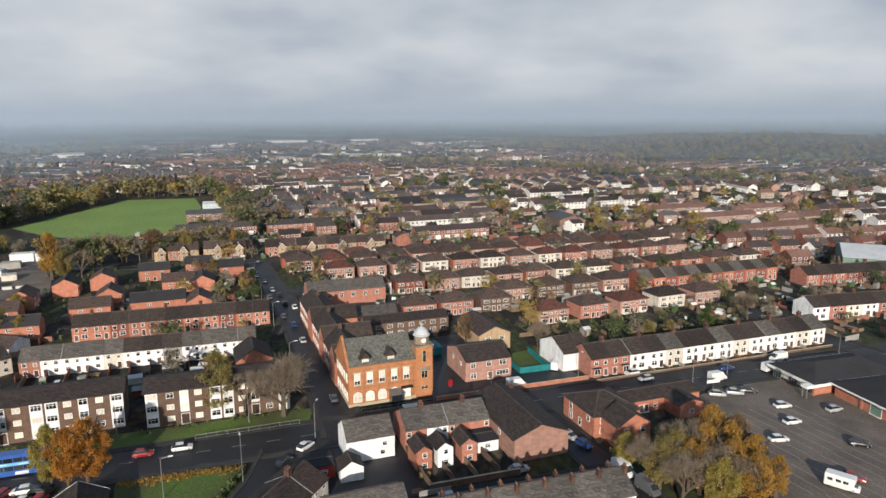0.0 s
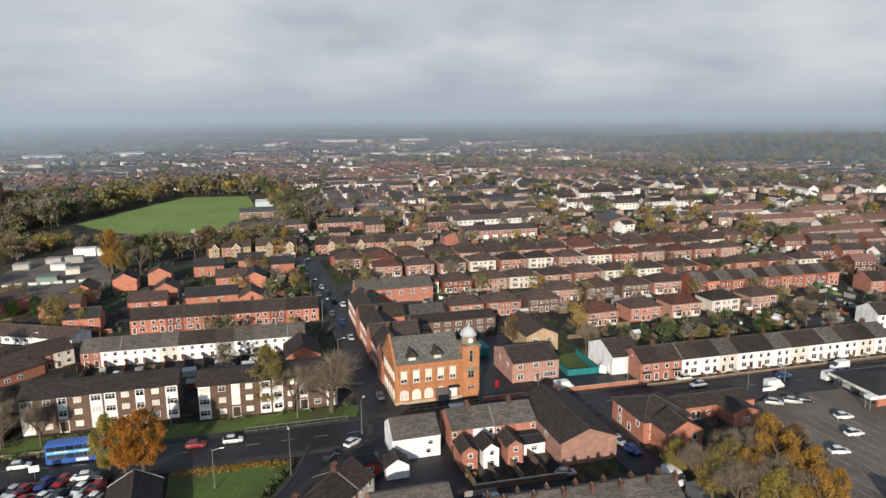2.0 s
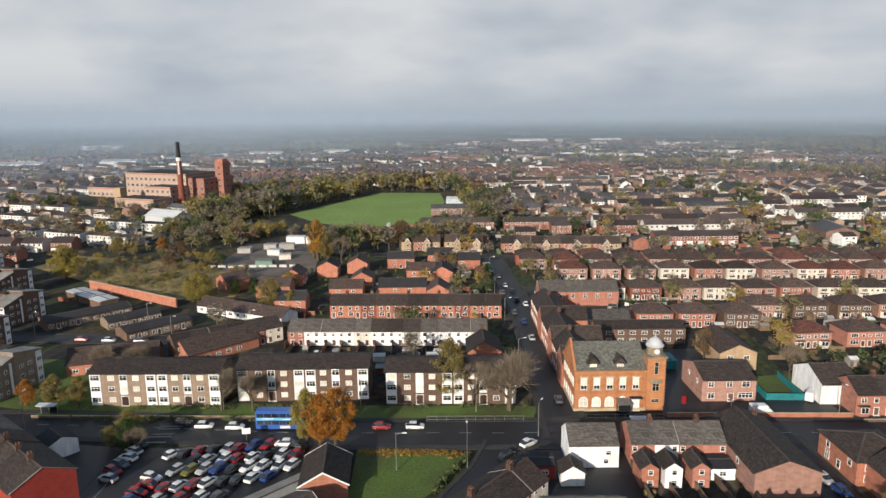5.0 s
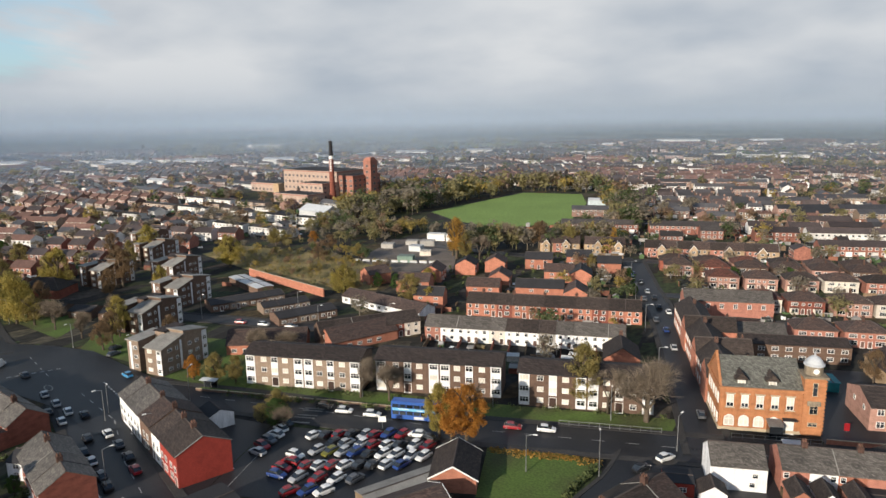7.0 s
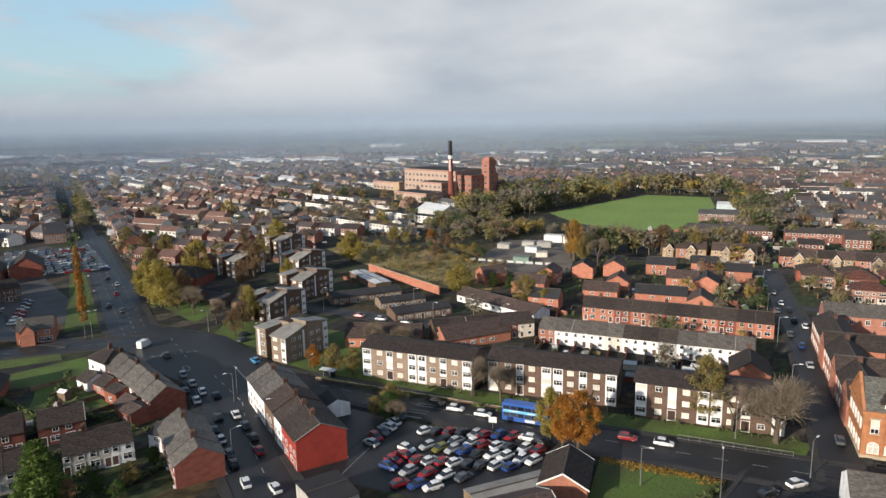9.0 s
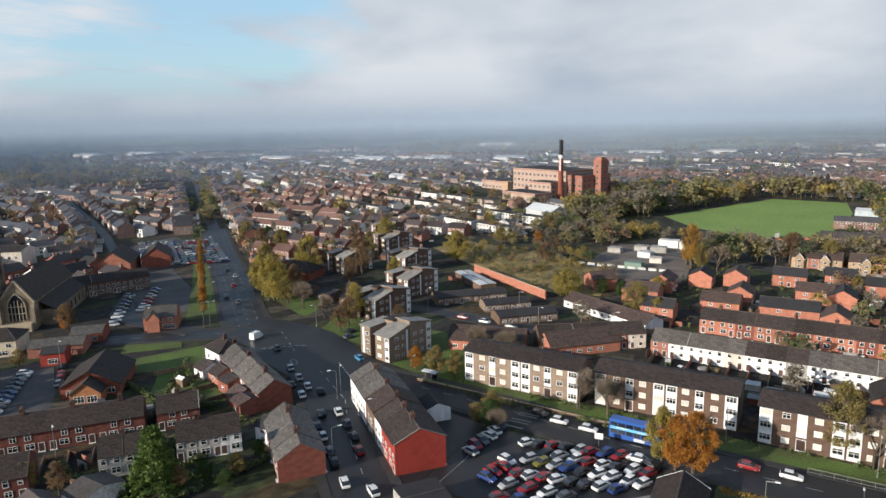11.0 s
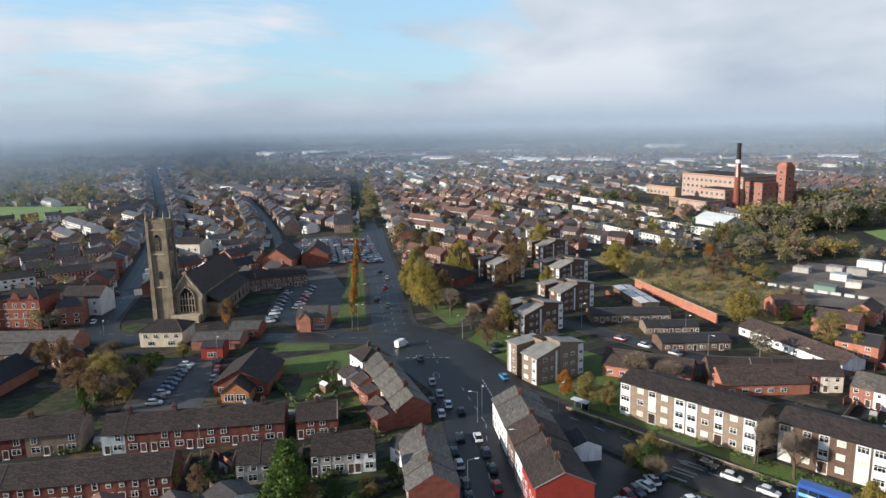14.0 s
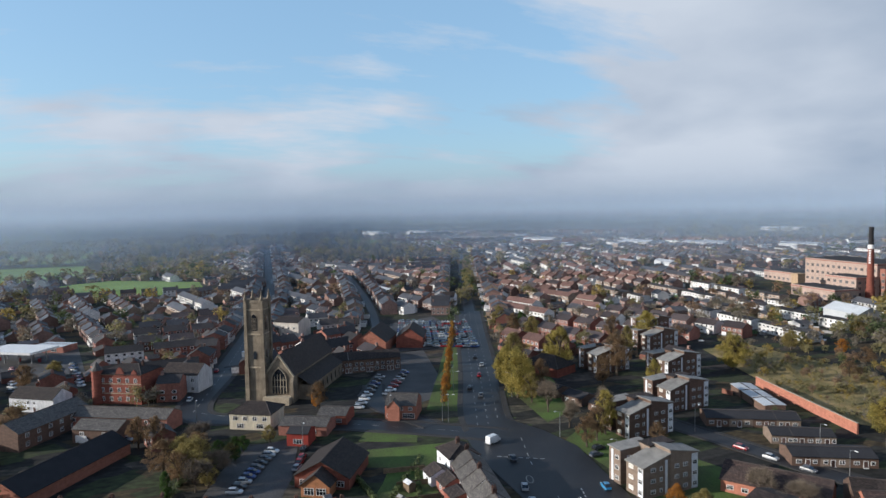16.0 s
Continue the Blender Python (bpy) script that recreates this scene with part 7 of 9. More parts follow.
for k, x, y, h, sp in (("yellow", -241, 106, 14, 0.9), ("russet", -252, 112, 13, 0.9), ("oak", -216, 104, 10, 1.0), ("russet", -229, 113, 11, 0.9), ("oak", -262, 134, 13, 0.9), ("russet", -222, 133, 12, 0.8), ("yellow", -214, 148, 11, 0.8),
                        ("oak", -266, 170, 12, 0.9), ("russet", -288, 176, 13, 0.9), ("oak", -300, 142, 13, 0.9), ("russet", -318, 140, 12, 1.0), ("oak", -342, 142, 12, 1.0), ("green", -336, 152, 9, 1.1), ("bare", -196, 120, 9, 1.1), ("bare", -190, 104, 8, 1.0), ("russet", -168, 118, 7, 1.0), ("bare", -132, 118, 8, 1.1), ("bare", -126, 124, 7, 1.3),
                        ("oak", -191, 1, 10, 1.1), ("russet", -196, 4, 9, 1.1), ("oak", -181, 7, 7, 1.1), ("russet", -214, -12, 9, 1.0), ("green", -206, 3, 6, 1.2), ("russet", -238, -48, 9, 1.2), ("oak", -300, -52, 9, 1.2), ("russet", -292, -60, 10, 1.2), ("oak", -248, -70, 9, 1.3), ("russet", -270, -75, 9, 1.2), ("green", -116.4, 39, 4, 1.2), ("oak", -114.3, 44.3, 4.5, 1.1), ("green", -117.7, 50, 4, 1.0), ("green", -111.6, 41, 3.5, 1.3), ("russet", -115.5, 34.5, 5, 1.0), ("oak", -196, 12, 5, 1.2), ("green", -202, 15, 4.5, 1.2), ("oak", -207, 22, 5, 1.1), ("oak", -133, 14, 6, 1.0), ("russet", -112, 10, 7, 1.0), ("russet", -128, 18, 6.5, 0.9)):
    tree(k, x, y, h, sp)
for i in range(9):
    tree(("birch", "orange", "birch")[i % 3], -222 - 13.5 * i, 76.5 + 4.6 * i, 6.5 + (i * 7 % 3) * 0.7, 0.85)

# ---- vehicles ----
def loft(s, stations, mi=0, cap=True):
    """Skin through cross-sections, each a closed ring of the same count."""
    n = len(stations[0])
    k = len(s.v)
    for ring in stations:
        s.v += ring
    for j in range(len(stations) - 1):
        for i in range(n):
            a, b = k + j * n + i, k + j * n + (i + 1) % n
            s.f.append((a, b, b + n, a + n))
            s.m.append(mi)
    if cap:
        s.f += [tuple(k + i for i in reversed(range(n))), tuple(k + (len(stations) - 1) * n + i for i in range(n))]
        s.m += [mi, mi]


def section(x, w, z0, z1, tuck=0.9):
    m = z0 + (z1 - z0) * 0.6
    return [(x, -w * 0.94, z0), (x, w * 0.94, z0), (x, w, m), (x, w * tuck, z1), (x, -w * tuck, z1), (x, -w, m)]


CAR = {}


def car_meshes(kind, colour):
    if (kind, colour) in CAR:
        return CAR[kind, colour]
    paint = PAINTS[colour]
    s, g = Shape(), Shape()
    if kind == "car":
        loft(s, [section(-2.1, 0.72, 0.35, 0.75), section(-1.9, 0.84, 0.22, 0.90), section(-0.9, 0.88, 0.20, 0.95), section(0.6, 0.88, 0.20, 0.93), section(1.5, 0.85, 0.20, 0.80), section(2.0, 0.76, 0.24, 0.66), section(2.1, 0.62, 0.34, 0.56)])
        loft(s, [section(-1.25, 0.60, 1.40, 1.46), section(-0.8, 0.64, 1.42, 1.50), section(0.1, 0.62, 1.40, 1.48), section(0.35, 0.58, 1.36, 1.42)])
        loft(g, [section(-1.95, 0.72, 0.85, 0.95), section(-1.35, 0.74, 0.85, 1.40, 0.82), section(-0.6, 0.76, 0.85, 1.44, 0.82), section(0.25, 0.74, 0.85, 1.40, 0.82), section(1.15, 0.70, 0.80, 0.92)])
        wheels, wr = ((-1.3, 0.80), (1.3, 0.80)), 0.32
    elif kind == "van":
        loft(s, [section(-2.6, 0.90, 0.35, 2.20), section(-2.5, 0.97, 0.25, 2.38), section(0.9, 0.97, 0.25, 2.36), section(1.25, 0.95, 0.25, 2.2, 0.85), section(1.95, 0.94, 0.25, 1.25), section(2.5, 0.85, 0.28, 0.95), section(2.6, 0.72, 0.4, 0.8)])
        loft(g, [section(1.0, 0.90, 1.35, 2.12, 0.86), section(1.35, 0.90, 1.30, 2.10, 0.84), section(2.0, 0.82, 1.22, 1.32)])
        wheels, wr = ((-1.6, 0.88), (1.6, 0.88)), 0.36
    else:
        loft(s, [section(-3.0, 1.0, 0.4, 2.5), section(-2.9, 1.08, 0.4, 2.7), section(1.4, 1.08, 0.4, 2.7), section(2.0, 1.05, 1.6, 2.65, 0.9), section(2.1, 1.0, 1.9, 2.4)])
        loft(s, [section(1.2, 0.95, 0.35, 1.7), section(2.2, 0.92, 0.35, 1.25), section(2.9, 0.82, 0.4, 0.95)])
        loft(g, [section(1.5, 0.90, 1.2, 1.95, 0.86), section(2.5, 0.80, 1.05, 1.2)])
        for sx in (-2.0, -0.6, 0.6):
            g.box(sx - 0.45, -1.1, 1.5, sx + 0.45, 1.1, 2.0)
        wheels, wr = ((-1.8, 0.95), (1.9, 0.88)), 0.36
    w = Shape()
    w.tube((0, -0.11, 0), (0, 0.11, 0), wr, wr, 12, 0)
    w.tube((0, 0.11, 0), (0, 0.12, 0), wr * 0.6, wr * 0.5, 10, 1)
    w.tube((0, -0.11, 0), (0, -0.12, 0), wr * 0.6, wr * 0.5, 10, 1)
    l = Shape()
    l.box(-0.05, -0.16, -0.08, 0.03, 0.16, 0.08, 0, True)
    CAR[kind, colour] = (s.mesh("body", paint), g.mesh("window_band", glass), cached(("wheel", wr), lambda: w.mesh("wheel", rubber, lamp_steel)), wheels, wr, cached("headlight", lambda: l.mesh("headlight", white_paint)))
    return CAR[kind, colour]


def car(x, y, rot, colour="silver", kind="car", doing="parked", group="cars", lights=True):
    body, glassm, wheel, wheels, wr, lamp = car_meshes(kind, colour)
    word = {"car": "hatchback car", "van": "panel van", "camper": "coach-built camper van"}[kind]
    where = {"parked": "parked in the car park", "road": "standing on the asphalt road", "kerb": "parked along the kerb"}[doing]
    root = thing({"car": "car", "van": "van", "camper": "camper_van"}[kind], x, y, rot, "%s %s %s" % (colour.replace("_", " "), word, where), "car" if kind == "car" else "van", group, 0.06)
    root.scale = (0.89, 0.92, 0.92)
    part("body", body, root)
    part("window_band", glassm, root)
    for wx, wy in wheels:
        for sg in (-1, 1):
            part("wheel", wheel, root, pose(wx, sg * wy, wr))
    if lights:
        for sg in (-1, 1):
            part("headlight", lamp, root, pose({"car": 2.02, "van": 2.5, "camper": 2.85}[kind], sg * 0.55, 0.62))


COL = ["white", "black", "white", "red", "grey", "white", "blue", "white", "silver", "white", "red", "black"]
cr = random.Random(5)
# the crowded car park by the main road
def car_row(x0, y0, x1, y1, rot, colours):
    n = len(colours)
    for i, c in enumerate(colours):
        k = i / max(n - 1, 1)
        car(x0 + (x1 - x0) * k + cr.uniform(-0.25, 0.25), y0 + (y1 - y0) * k + cr.uniform(-0.25, 0.25), rot + cr.uniform(-6, 6) + (180 if cr.random() < 0.5 else 0), c, lights=False)


car_row(-96.9, 92.6, -92.8, 81.4, -3, ("black", "white", "white", "grey", "red", "silver"))
car_row(-88.0, 92.0, -73.2, 100.9, 84, ("white", "black", "red", "black", "silver", "red", "blue", "red"))
car_row(-70.6, 102.6, -67.4, 102.0, 12, ("white", "black"))
car_row(-82.6, 91.2, -66.0, 99.4, 85, ("black", "silver", "white", "red", "white", "black", "white", "red"))
car_row(-83.4, 87.2, -64.6, 95.6, 84, ("silver", "olive", "silver", "blue", "black", "white", "white", "white", "white"))
car_row(-85.6, 84.2, -83.4, 77.0, 4, ("white", "red", "red", "blue"))
car_row(-81.0, 82.2, -66.6, 91.0, 82, ("red", "white", "red", "white", "black", "black", "white", "blue"))
car_row(-79.4, 78.2, -70.6, 83.0, 80, ("silver", "red", "white", "grey"))
car_row(-77.4, 74.6, -72.6, 77.4, 75, ("red", "blue", "white"))
for x, y, r, c, k in ((-49.4, 117.2, 18, "white", "car"), (-55.8, 114.9, 18, "red", "car"), (-26.2, 117.6, 60, "white", "car"), (-24.4, 139.5, 110, "grey", "car"), (-90.3, 103.6, 22, "white", "car"), (-84.0, 105.2, 20, "white", "car"), (-95.5, 103.2, 20, "black", "car"),
                      (64.7, 150.2, 20, "white", "van"), (47.8, 150.2, 200, "silver", "car"), (69.5, 156.9, 20, "blue", "car"), (80.0, 156.2, 25, "white", "van"), (85.3, 163.0, 200, "white", "van"), (45.5, 153.8, 200, "white", "car"), (16.8, 146.6, 18, "white", "van"), (31.4, 108.2, -60, "white", "van"), (34.0, 102.4, -62, "grey", "van"), (13.2, 108.9, 20, "silver", "car"), (24.5, 121.5, -62, "silver", "car"), (26.5, 118.0, -62, "blue", "car"),
                      (-156.2, 75.4, 160, "silver", "car"), (-172.9, 79.4, 170, "grey", "car"), (-185.8, 79.2, 120, "white", "van"), (-253.0, 99.4, 160, "red", "car"), (-268.2, 106.0, 160, "silver", "car"), (-366.7, 131.8, 160, "white", "car"), (-238, 90.5, 160, "black", "car"), (-228, 91, 160, "grey", "car"), (-150.5, 92.5, 170, "sky_blue", "car"), (-282, 108, 160, "black", "car"), (-310, 116, 160, "silver", "car")):
    car(x, y, r, c, k, "road", "cars on the road")
for x, y, c in ((-71.5, 250.9, "silver"), (-61.4, 233.5, "white"), (-52.6, 215.6, "black"), (-77.0, 265.2, "silver"), (-44.7, 192.8, "blue"), (-59.6, 223.6, "grey"), (-67.1, 246.0, "black"), (-57.0, 226.5, "black"), (-73.6, 258.0, "blue"), (-48.6, 211.5, "white"), (-39.2, 178.6, "silver"), (-49.8, 201.2, "grey")):
    car(x, y, 111, c, "car", "kerb", "cars along the street")
for x, y, c in ((-138.6, 69.6, "white"), (-142.2, 73.0, "white"), (-137.4, 73.9, "black"), (-121.4, 64.3, "black"), (-116.8, 63.0, "white"), (-124.7, 71.2, "white"), (-112.4, 67.6, "black"), (-106.9, 65.3, "red"), (-126.4, 68.0, "black"), (-110.3, 60.9, "grey"), (-106.0, 59.4, "black"), (-118.5, 69.6, "grey"), (-145.5, 70.5, "black"), (-148.8, 74.0, "silver"), (-98.5, 57.2, "white"), (-93, 59.5, "white")):
    car(x, y, 162 + cr.uniform(-4, 4), c, "car", "kerb", "cars along the street")
for i, c in enumerate(("white", "black", "silver", "blue", "blue", "grey", "black", "grey", "silver", "white")):
    car(-175.2 - 2.6 * i, 13.0 + 1.02 * i, 70 + cr.uniform(-5, 5), c, lights=False)
for x, y, c in ((-184.9, 27.6, "silver"), (-188.5, 28.6, "red"), (-191.6, 29.4, "red"), (-197.5, 30.5, "black")):
    car(x, y, 155, c, lights=False)
car(-28.9, 111.6, 66, "black", "car", "kerb", "cars along the street")
for i in range(9):
    car(-229 - 4.4 * i, 50.2 + 1.75 * i, 65 + cr.uniform(-5, 5), COL[(i * 7) % 12], lights=False)
    car(-232 - 4.4 * i, 58.2 + 2.0 * i, 65 + cr.uniform(-5, 5), COL[(i * 5 + 2) % 12], lights=False) if i > 1 else None
for x, y, r, c, k in ((72.6, 135.0, 10, "white", "car"), (70.8, 127.4, 15, "white", "car"), (64.4, 119.9, 5, "white", "car"), (78.7, 117.8, -15, "black", "car"), (82.6, 133.1, 20, "silver", "car"), (70.4, 105.8, -35, "red", "car"), (66.9, 103.1, -40, "white", "camper"), (65.4, 142.1, -10, "silver", "car"), (68.8, 142.9, -10, "black", "car"), (61.1, 141.2, -10, "silver", "car"), (85, 109, -30, "blue", "car"), (27.8, 158.2, 70, "white", "van"), (-66, 155, 15, "silver", "van"), (-58, 157, 15, "white", "van"), (-90, 148, 100, "white", "car"), (-152, 139, 20, "silver", "car"), (-160, 137, 20, "red", "car"), (-143, 141.5, 20, "grey", "car"), (-168, 100, 100, "grey", "car"), (-172, 103, 100, "black", "car"), (-120.5, 20.5, -15, "silver", "car"), (-148, 46, 20, "white", "van"), (-224, -27, 60, "white", "van"), (-222, -16, 60, "silver", "car"), (-214, -22, 60, "white", "car")):
    car(x, y, r, c, k, "parked", "cars")


for i in range(16):
    car(-292 - 5.5 * (i % 8) + cr.uniform(-1, 1), -42 - 22 * (i // 8) - 1.5 * (i % 8), 60 + cr.uniform(-15, 15), COL[(i * 5) % 12], lights=False)
for i in range(10):
    car(-238 - 6.5 * i, -12.5 + 1.2 * i + (7.0 if i % 2 else 0), 172, COL[(i * 7) % 12], "car", "kerb", "cars along the street", lights=False) if i > 2 else None


def parked_far():
    """The distant car park, too far off to tell its cars apart."""
    s = Shape()
    r = random.Random(3)
    tones = 6
    for i in range(12):
        for j in range(11):
            if r.random() < 0.18:
                continue
            cx, cy = -316 - 5.6 * i + 1.4 * j, 84 + 1.4 * i + 3.1 * j
            k = r.randrange(tones)
            b = Shape()
            b.box(-2.0, -0.85, 0.25, 2.0, 0.85, 0.85, k)
            b.profile([(-0.75, 0.85), (0.75, 0.85), (0.6, 1.45), (-0.6, 1.45)], -1.2, 0.9, tones)
            b.move(pose(cx, cy, 0.07, 0, 0, 70))
            n = len(s.v)
            s.v += b.v
            s.f += [tuple(q + n for q in f) for f in b.f]
            s.m += b.m
    tagged(new("parked_cars", s.mesh("parked_cars", *[PAINTS[c] for c in ("white", "silver", "black", "grey", "blue", "red")], glass)), "many distant cars in rows on a large car park", "cars", kind="stuff")


parked_far()


def bus():
    root = thing("double_decker_bus", -75.2, 108.6, 19, "blue double-decker bus with pale blue side on the main road", "bus", z=0.06)
    root.scale = (0.94, 0.95, 0.95)
    s = Shape()
    loft(s, [section(-5.3, 1.1, 0.4, 4.15), section(-5.15, 1.24, 0.3, 4.3), section(5.0, 1.24, 0.3, 4.3), section(5.35, 1.15, 0.35, 4.1)])
    part("body", s.mesh("body", bus_blue), root)
    for sg in (-1, 1):
        for z, h in ((1.35, 0.85), (2.95, 0.8)):
            for i in range(6):
                s = Shape()
                s.box(-0.72, -0.02, 0, 0.72, 0.02, h, 0, True)
                part("window", cached(("buswin", h), lambda: s.mesh("window", glass)), root, pose(-4.2 + 1.62 * i, sg * 1.255, z))
        s = Shape()
        s.box(-5.0, sg * 1.25 - 0.01, 2.3, 4.8, sg * 1.25 + 0.01, 2.85, 0, True)
        part("side_stripe", s.mesh("side_stripe", bus_pale), root)
        for wx in (-3.2, 3.2):
            s = Shape()
            s.tube((0, -0.15, 0), (0, 0.15, 0), 0.5, 0.5, 14)
            part("wheel", cached("buswheel", lambda: s.mesh("wheel", rubber)), root, pose(wx, sg * 1.13, 0.5))
    s = Shape()
    s.box(0, -1.3, 0.5, 2.2, -1.27, 1.1, 0, True)
    part("advert_panel", s.mesh("advert_panel", PAINTS["white"]), root)
    for k, (bx, bw, bz) in enumerate(((-3.6, 2.4, 2.62), (0.6, 1.6, 2.42), (3.2, 1.0, 2.62))):
        s = Shape()
        s.box(bx, -1.275, bz, bx + bw, -1.262, bz + 0.16, 0, True)
        part("lettering_bar", s.mesh("lettering_bar", PAINTS["white"]), root)


bus()

# ---- street lamps and poles ----
def lamp_meshes(h):
    s, a, hd = Shape(), Shape(), Shape()
    s.tube((0, 0, 0), (0, 0, 1.2), 0.13, 0.11, 8)
    s.tube((0, 0, 1.2), (0, 0, h), 0.085, 0.06, 8)
    a.tube((0, 0, h - 0.05), (1.3, 0, h + 0.25), 0.05, 0.04, 6)
    hd.profile([(-0.14, 0), (0.14, 0), (0.09, 0.12), (-0.09, 0.12)], 1.2, 1.95)
    return s.mesh("pole", lamp_steel), a.mesh("arm", lamp_steel), hd.move(pose(0, 0, h + 0.2)).mesh("lamp_head", white_paint)


def lamp(x, y, rot, h=8.0):
    p, a, hd = cached(("lamp", h), lambda: lamp_meshes(h))
    root = thing("street_lamp", x, y, rot, "grey steel street lamp with a short arm", "street lamp", "street lamps")
    part("pole", p, root), part("arm", a, root), part("lamp_head", hd, root)


for x, y, r in ((-25.2, 122.0, 80), (-46.3, 100.9, 20), (68.7, 154.2, -70), (58.0, 147.9, 110), (-134.6, 77.6, -20), (-223.9, 100.4, -110), (-207.1, 71.4, 70), (-206.3, 73.0, 80), (-131.4, 74.8, 250), (-104.8, 58.6, 70), (-213.5, 57.1, 0), (-174.7, 134.3, 0), (-124.2, 90.5, 110), (-34.6, 105.7, 110),
                (-92, 112, -70), (-64, 122, -70), (-40, 128.5, -70), (10, 134, 110), (32, 151.5, -70), (100, 162, 110), (120, 168, 110), (-160, 101, -80), (-184, 98, -80), (-245, 108, -110), (-268, 115, -110), (-290, 122, -110), (-236, 84, 70), (-262, 92, 70), (-290, 101, 70), (-320, 112, 70), (-350, 121, 70), (-38, 158, 20), (-50, 190, 20), (-61, 218, 20), (-72, 250, 20), (-24, 165, 200), (-112, 73.2, 250), (-196, 30, 10), (-228, 2, 10), (-143, 20, 0), (-150, 152, 0), (-136, 146, 0), (-118, 158, 0), (-100, 118, 110)):
    lamp(x, y, r, 8.0 if (x + y) % 3 > 1 else 7.0)

# ---- gardens, yards, fences ----
def shed(x, y, rot, w, d, mt, roof):
    house("garden_shed", x, y, rot, w, d, 1.9, 2.4, mt, roof, label="small garden shed with a felt roof", category="shed", group="garden sheds")


fr = random.Random(21)
for i in range(12):
    u = -42 + 4.58 * i
    wall_run(*uv(u, 177.5), *uv(u + 0.2, 166 + fr.uniform(-1, 2)), 1.5, brick_red if i % 3 else fence_wood, "yard_fence", "backyard fence between terraced houses", 0.12)
    if i % 3 != 1:
        shed(*uv(u + 2, 163 + fr.uniform(-2, 2)), 20 + fr.uniform(-8, 8), 3.2, 2.4, fr.choice([fence_wood, render_grey, metal_pale]), fr.choice([felt_pale, felt_dark, metal_pale]))
for i in range(6):
    shed(*uv(-40 + 8.5 * i, 155 + fr.uniform(-1.5, 1.5)), 20, 5.5, 3.0, fr.choice([brick_red, render_grey, render_white]), fr.choice([felt_pale, metal_pale, felt_dark]))
for i in range(5):
    u = 33 + 4.3 * i
    wall_run(*uv(u, 111.5), *uv(u + 0.3, 98), 1.3, brick_brown if i % 2 else fence_wood, "yard_fence", "brick wall between back yards", 0.16)
wall_run(*uv(33, 97.6), *uv(49.5, 97.0), 1.1, brick_brown, "yard_wall", "brick back yard wall along the lane")
wall_run(*uv(46, 131), *uv(84, 130), 1.0, brick_orange, "roadside_wall", "low brick wall along the main road")
wall_run(*uv(-88, 133.6), *uv(-20, 131.8), 0.5, brick_brown, "roadside_wall", "low brick wall in front of the flats")
for i in range(14):
    wall_run(*uv(97 + 4.4 * i, 130.6), *uv(97 + 4.4 * i, 128.2), 0.75, brick_brown if i % 3 else render_grey, "garden_wall", "low brick front garden wall", 0.22)
wall_run(*uv(85, 128), *uv(158, 127), 0.55, brick_brown, "garden_wall", "low brick front garden wall along the pavement")
for i in range(9):
    x, y = -151.5 + 1.3 * i, 6.5 + 4.1 * i
    wall_run(x - 8.0, y + 2.4, x - 16, y + 5, 1.6, fence_wood if i % 2 else brick_red, "yard_fence", "backyard fence behind the terrace", 0.12)
for i in range(9):
    x, y = -141.5 + 1.3 * i, 4.0 + 4.1 * i
    wall_run(x, y, x - 6.5, y + 2.0, 1.0, brick_brown, "front_wall", "low front yard wall", 0.2)
for k in range(10):
    shed(-160 + 1.6 * k - 6 * (k % 2), -8 + 5.2 * k, 70, 3.0, 2.4, fr.choice([fence_wood, brick_red, render_grey]), fr.choice([felt_dark, felt_pale]))
for k in range(5):
    wall_run(-174 + 8.2 * k, 57 - 0.4 * k, -175 + 8.6 * k, 47 - 1.2 * k + 2.5 * (k % 2), 1.3, fence_wood, "yard_fence", "weathered wooden garden fence between plots", 0.1)
for v0, v1, u0, u1, n in ((229.5, 222, 50, 118, 12), (258.5, 244, 46, 200, 26), (276, 268, 34, 205, 28), (184, 174, 95, 160, 12)):
    for i in range(n):
        u = u0 + (u1 - u0) * i / (n - 1)
        wall_run(*uv(u, v0), *uv(u + 0.4, (v0 + v1) / 2 + 6), 1.4, fence_wood, "yard_fence", "wooden garden fence between plots", 0.1)
        if i % 3 == 0:
            shed(*uv(u + 3, v0 + 2), 20, 3.0, 2.4, fr.choice([fence_wood, render_grey]), fr.choice([felt_dark, felt_pale]))


def bollard_sign(x, y, rot, w, h, z, mt, label):
    root = thing("road_sign", x, y, rot, label, "sign", "road signs")
    s = Shape()
    s.tube((0, 0, 0), (0, 0, z + h), 0.06, 0.06, 6)
    part("post", s.mesh("post", lamp_steel), root)
    s = Shape()
    s.box(-w / 2, -0.1, z, w / 2, -0.05, z + h, 0, True)
    part("board", s.mesh("board", mt), root)


bollard_sign(-78.5, 101.5, 30, 1.6, 1.2, 1.6, white_paint, "white board sign on a post by the car park")
bollard_sign(61.5, 144.8, 15, 3.4, 0.8, 1.6, white_paint, "long white sign board on posts by the car park")
bollard_sign(122, 168, 20, 2.4, 2.2, 4.0, bus_pale, "tall sign board on a pole by the main road")
bollard_sign(1.5, 146.5, 20, 1.0, 1.6, 0.3, PAINTS["red"], "red notice board beside the town hall")
bollard_sign(-262, 91, 60, 2.4, 1.4, 2.0, metal_green, "green road sign beside the wide road")

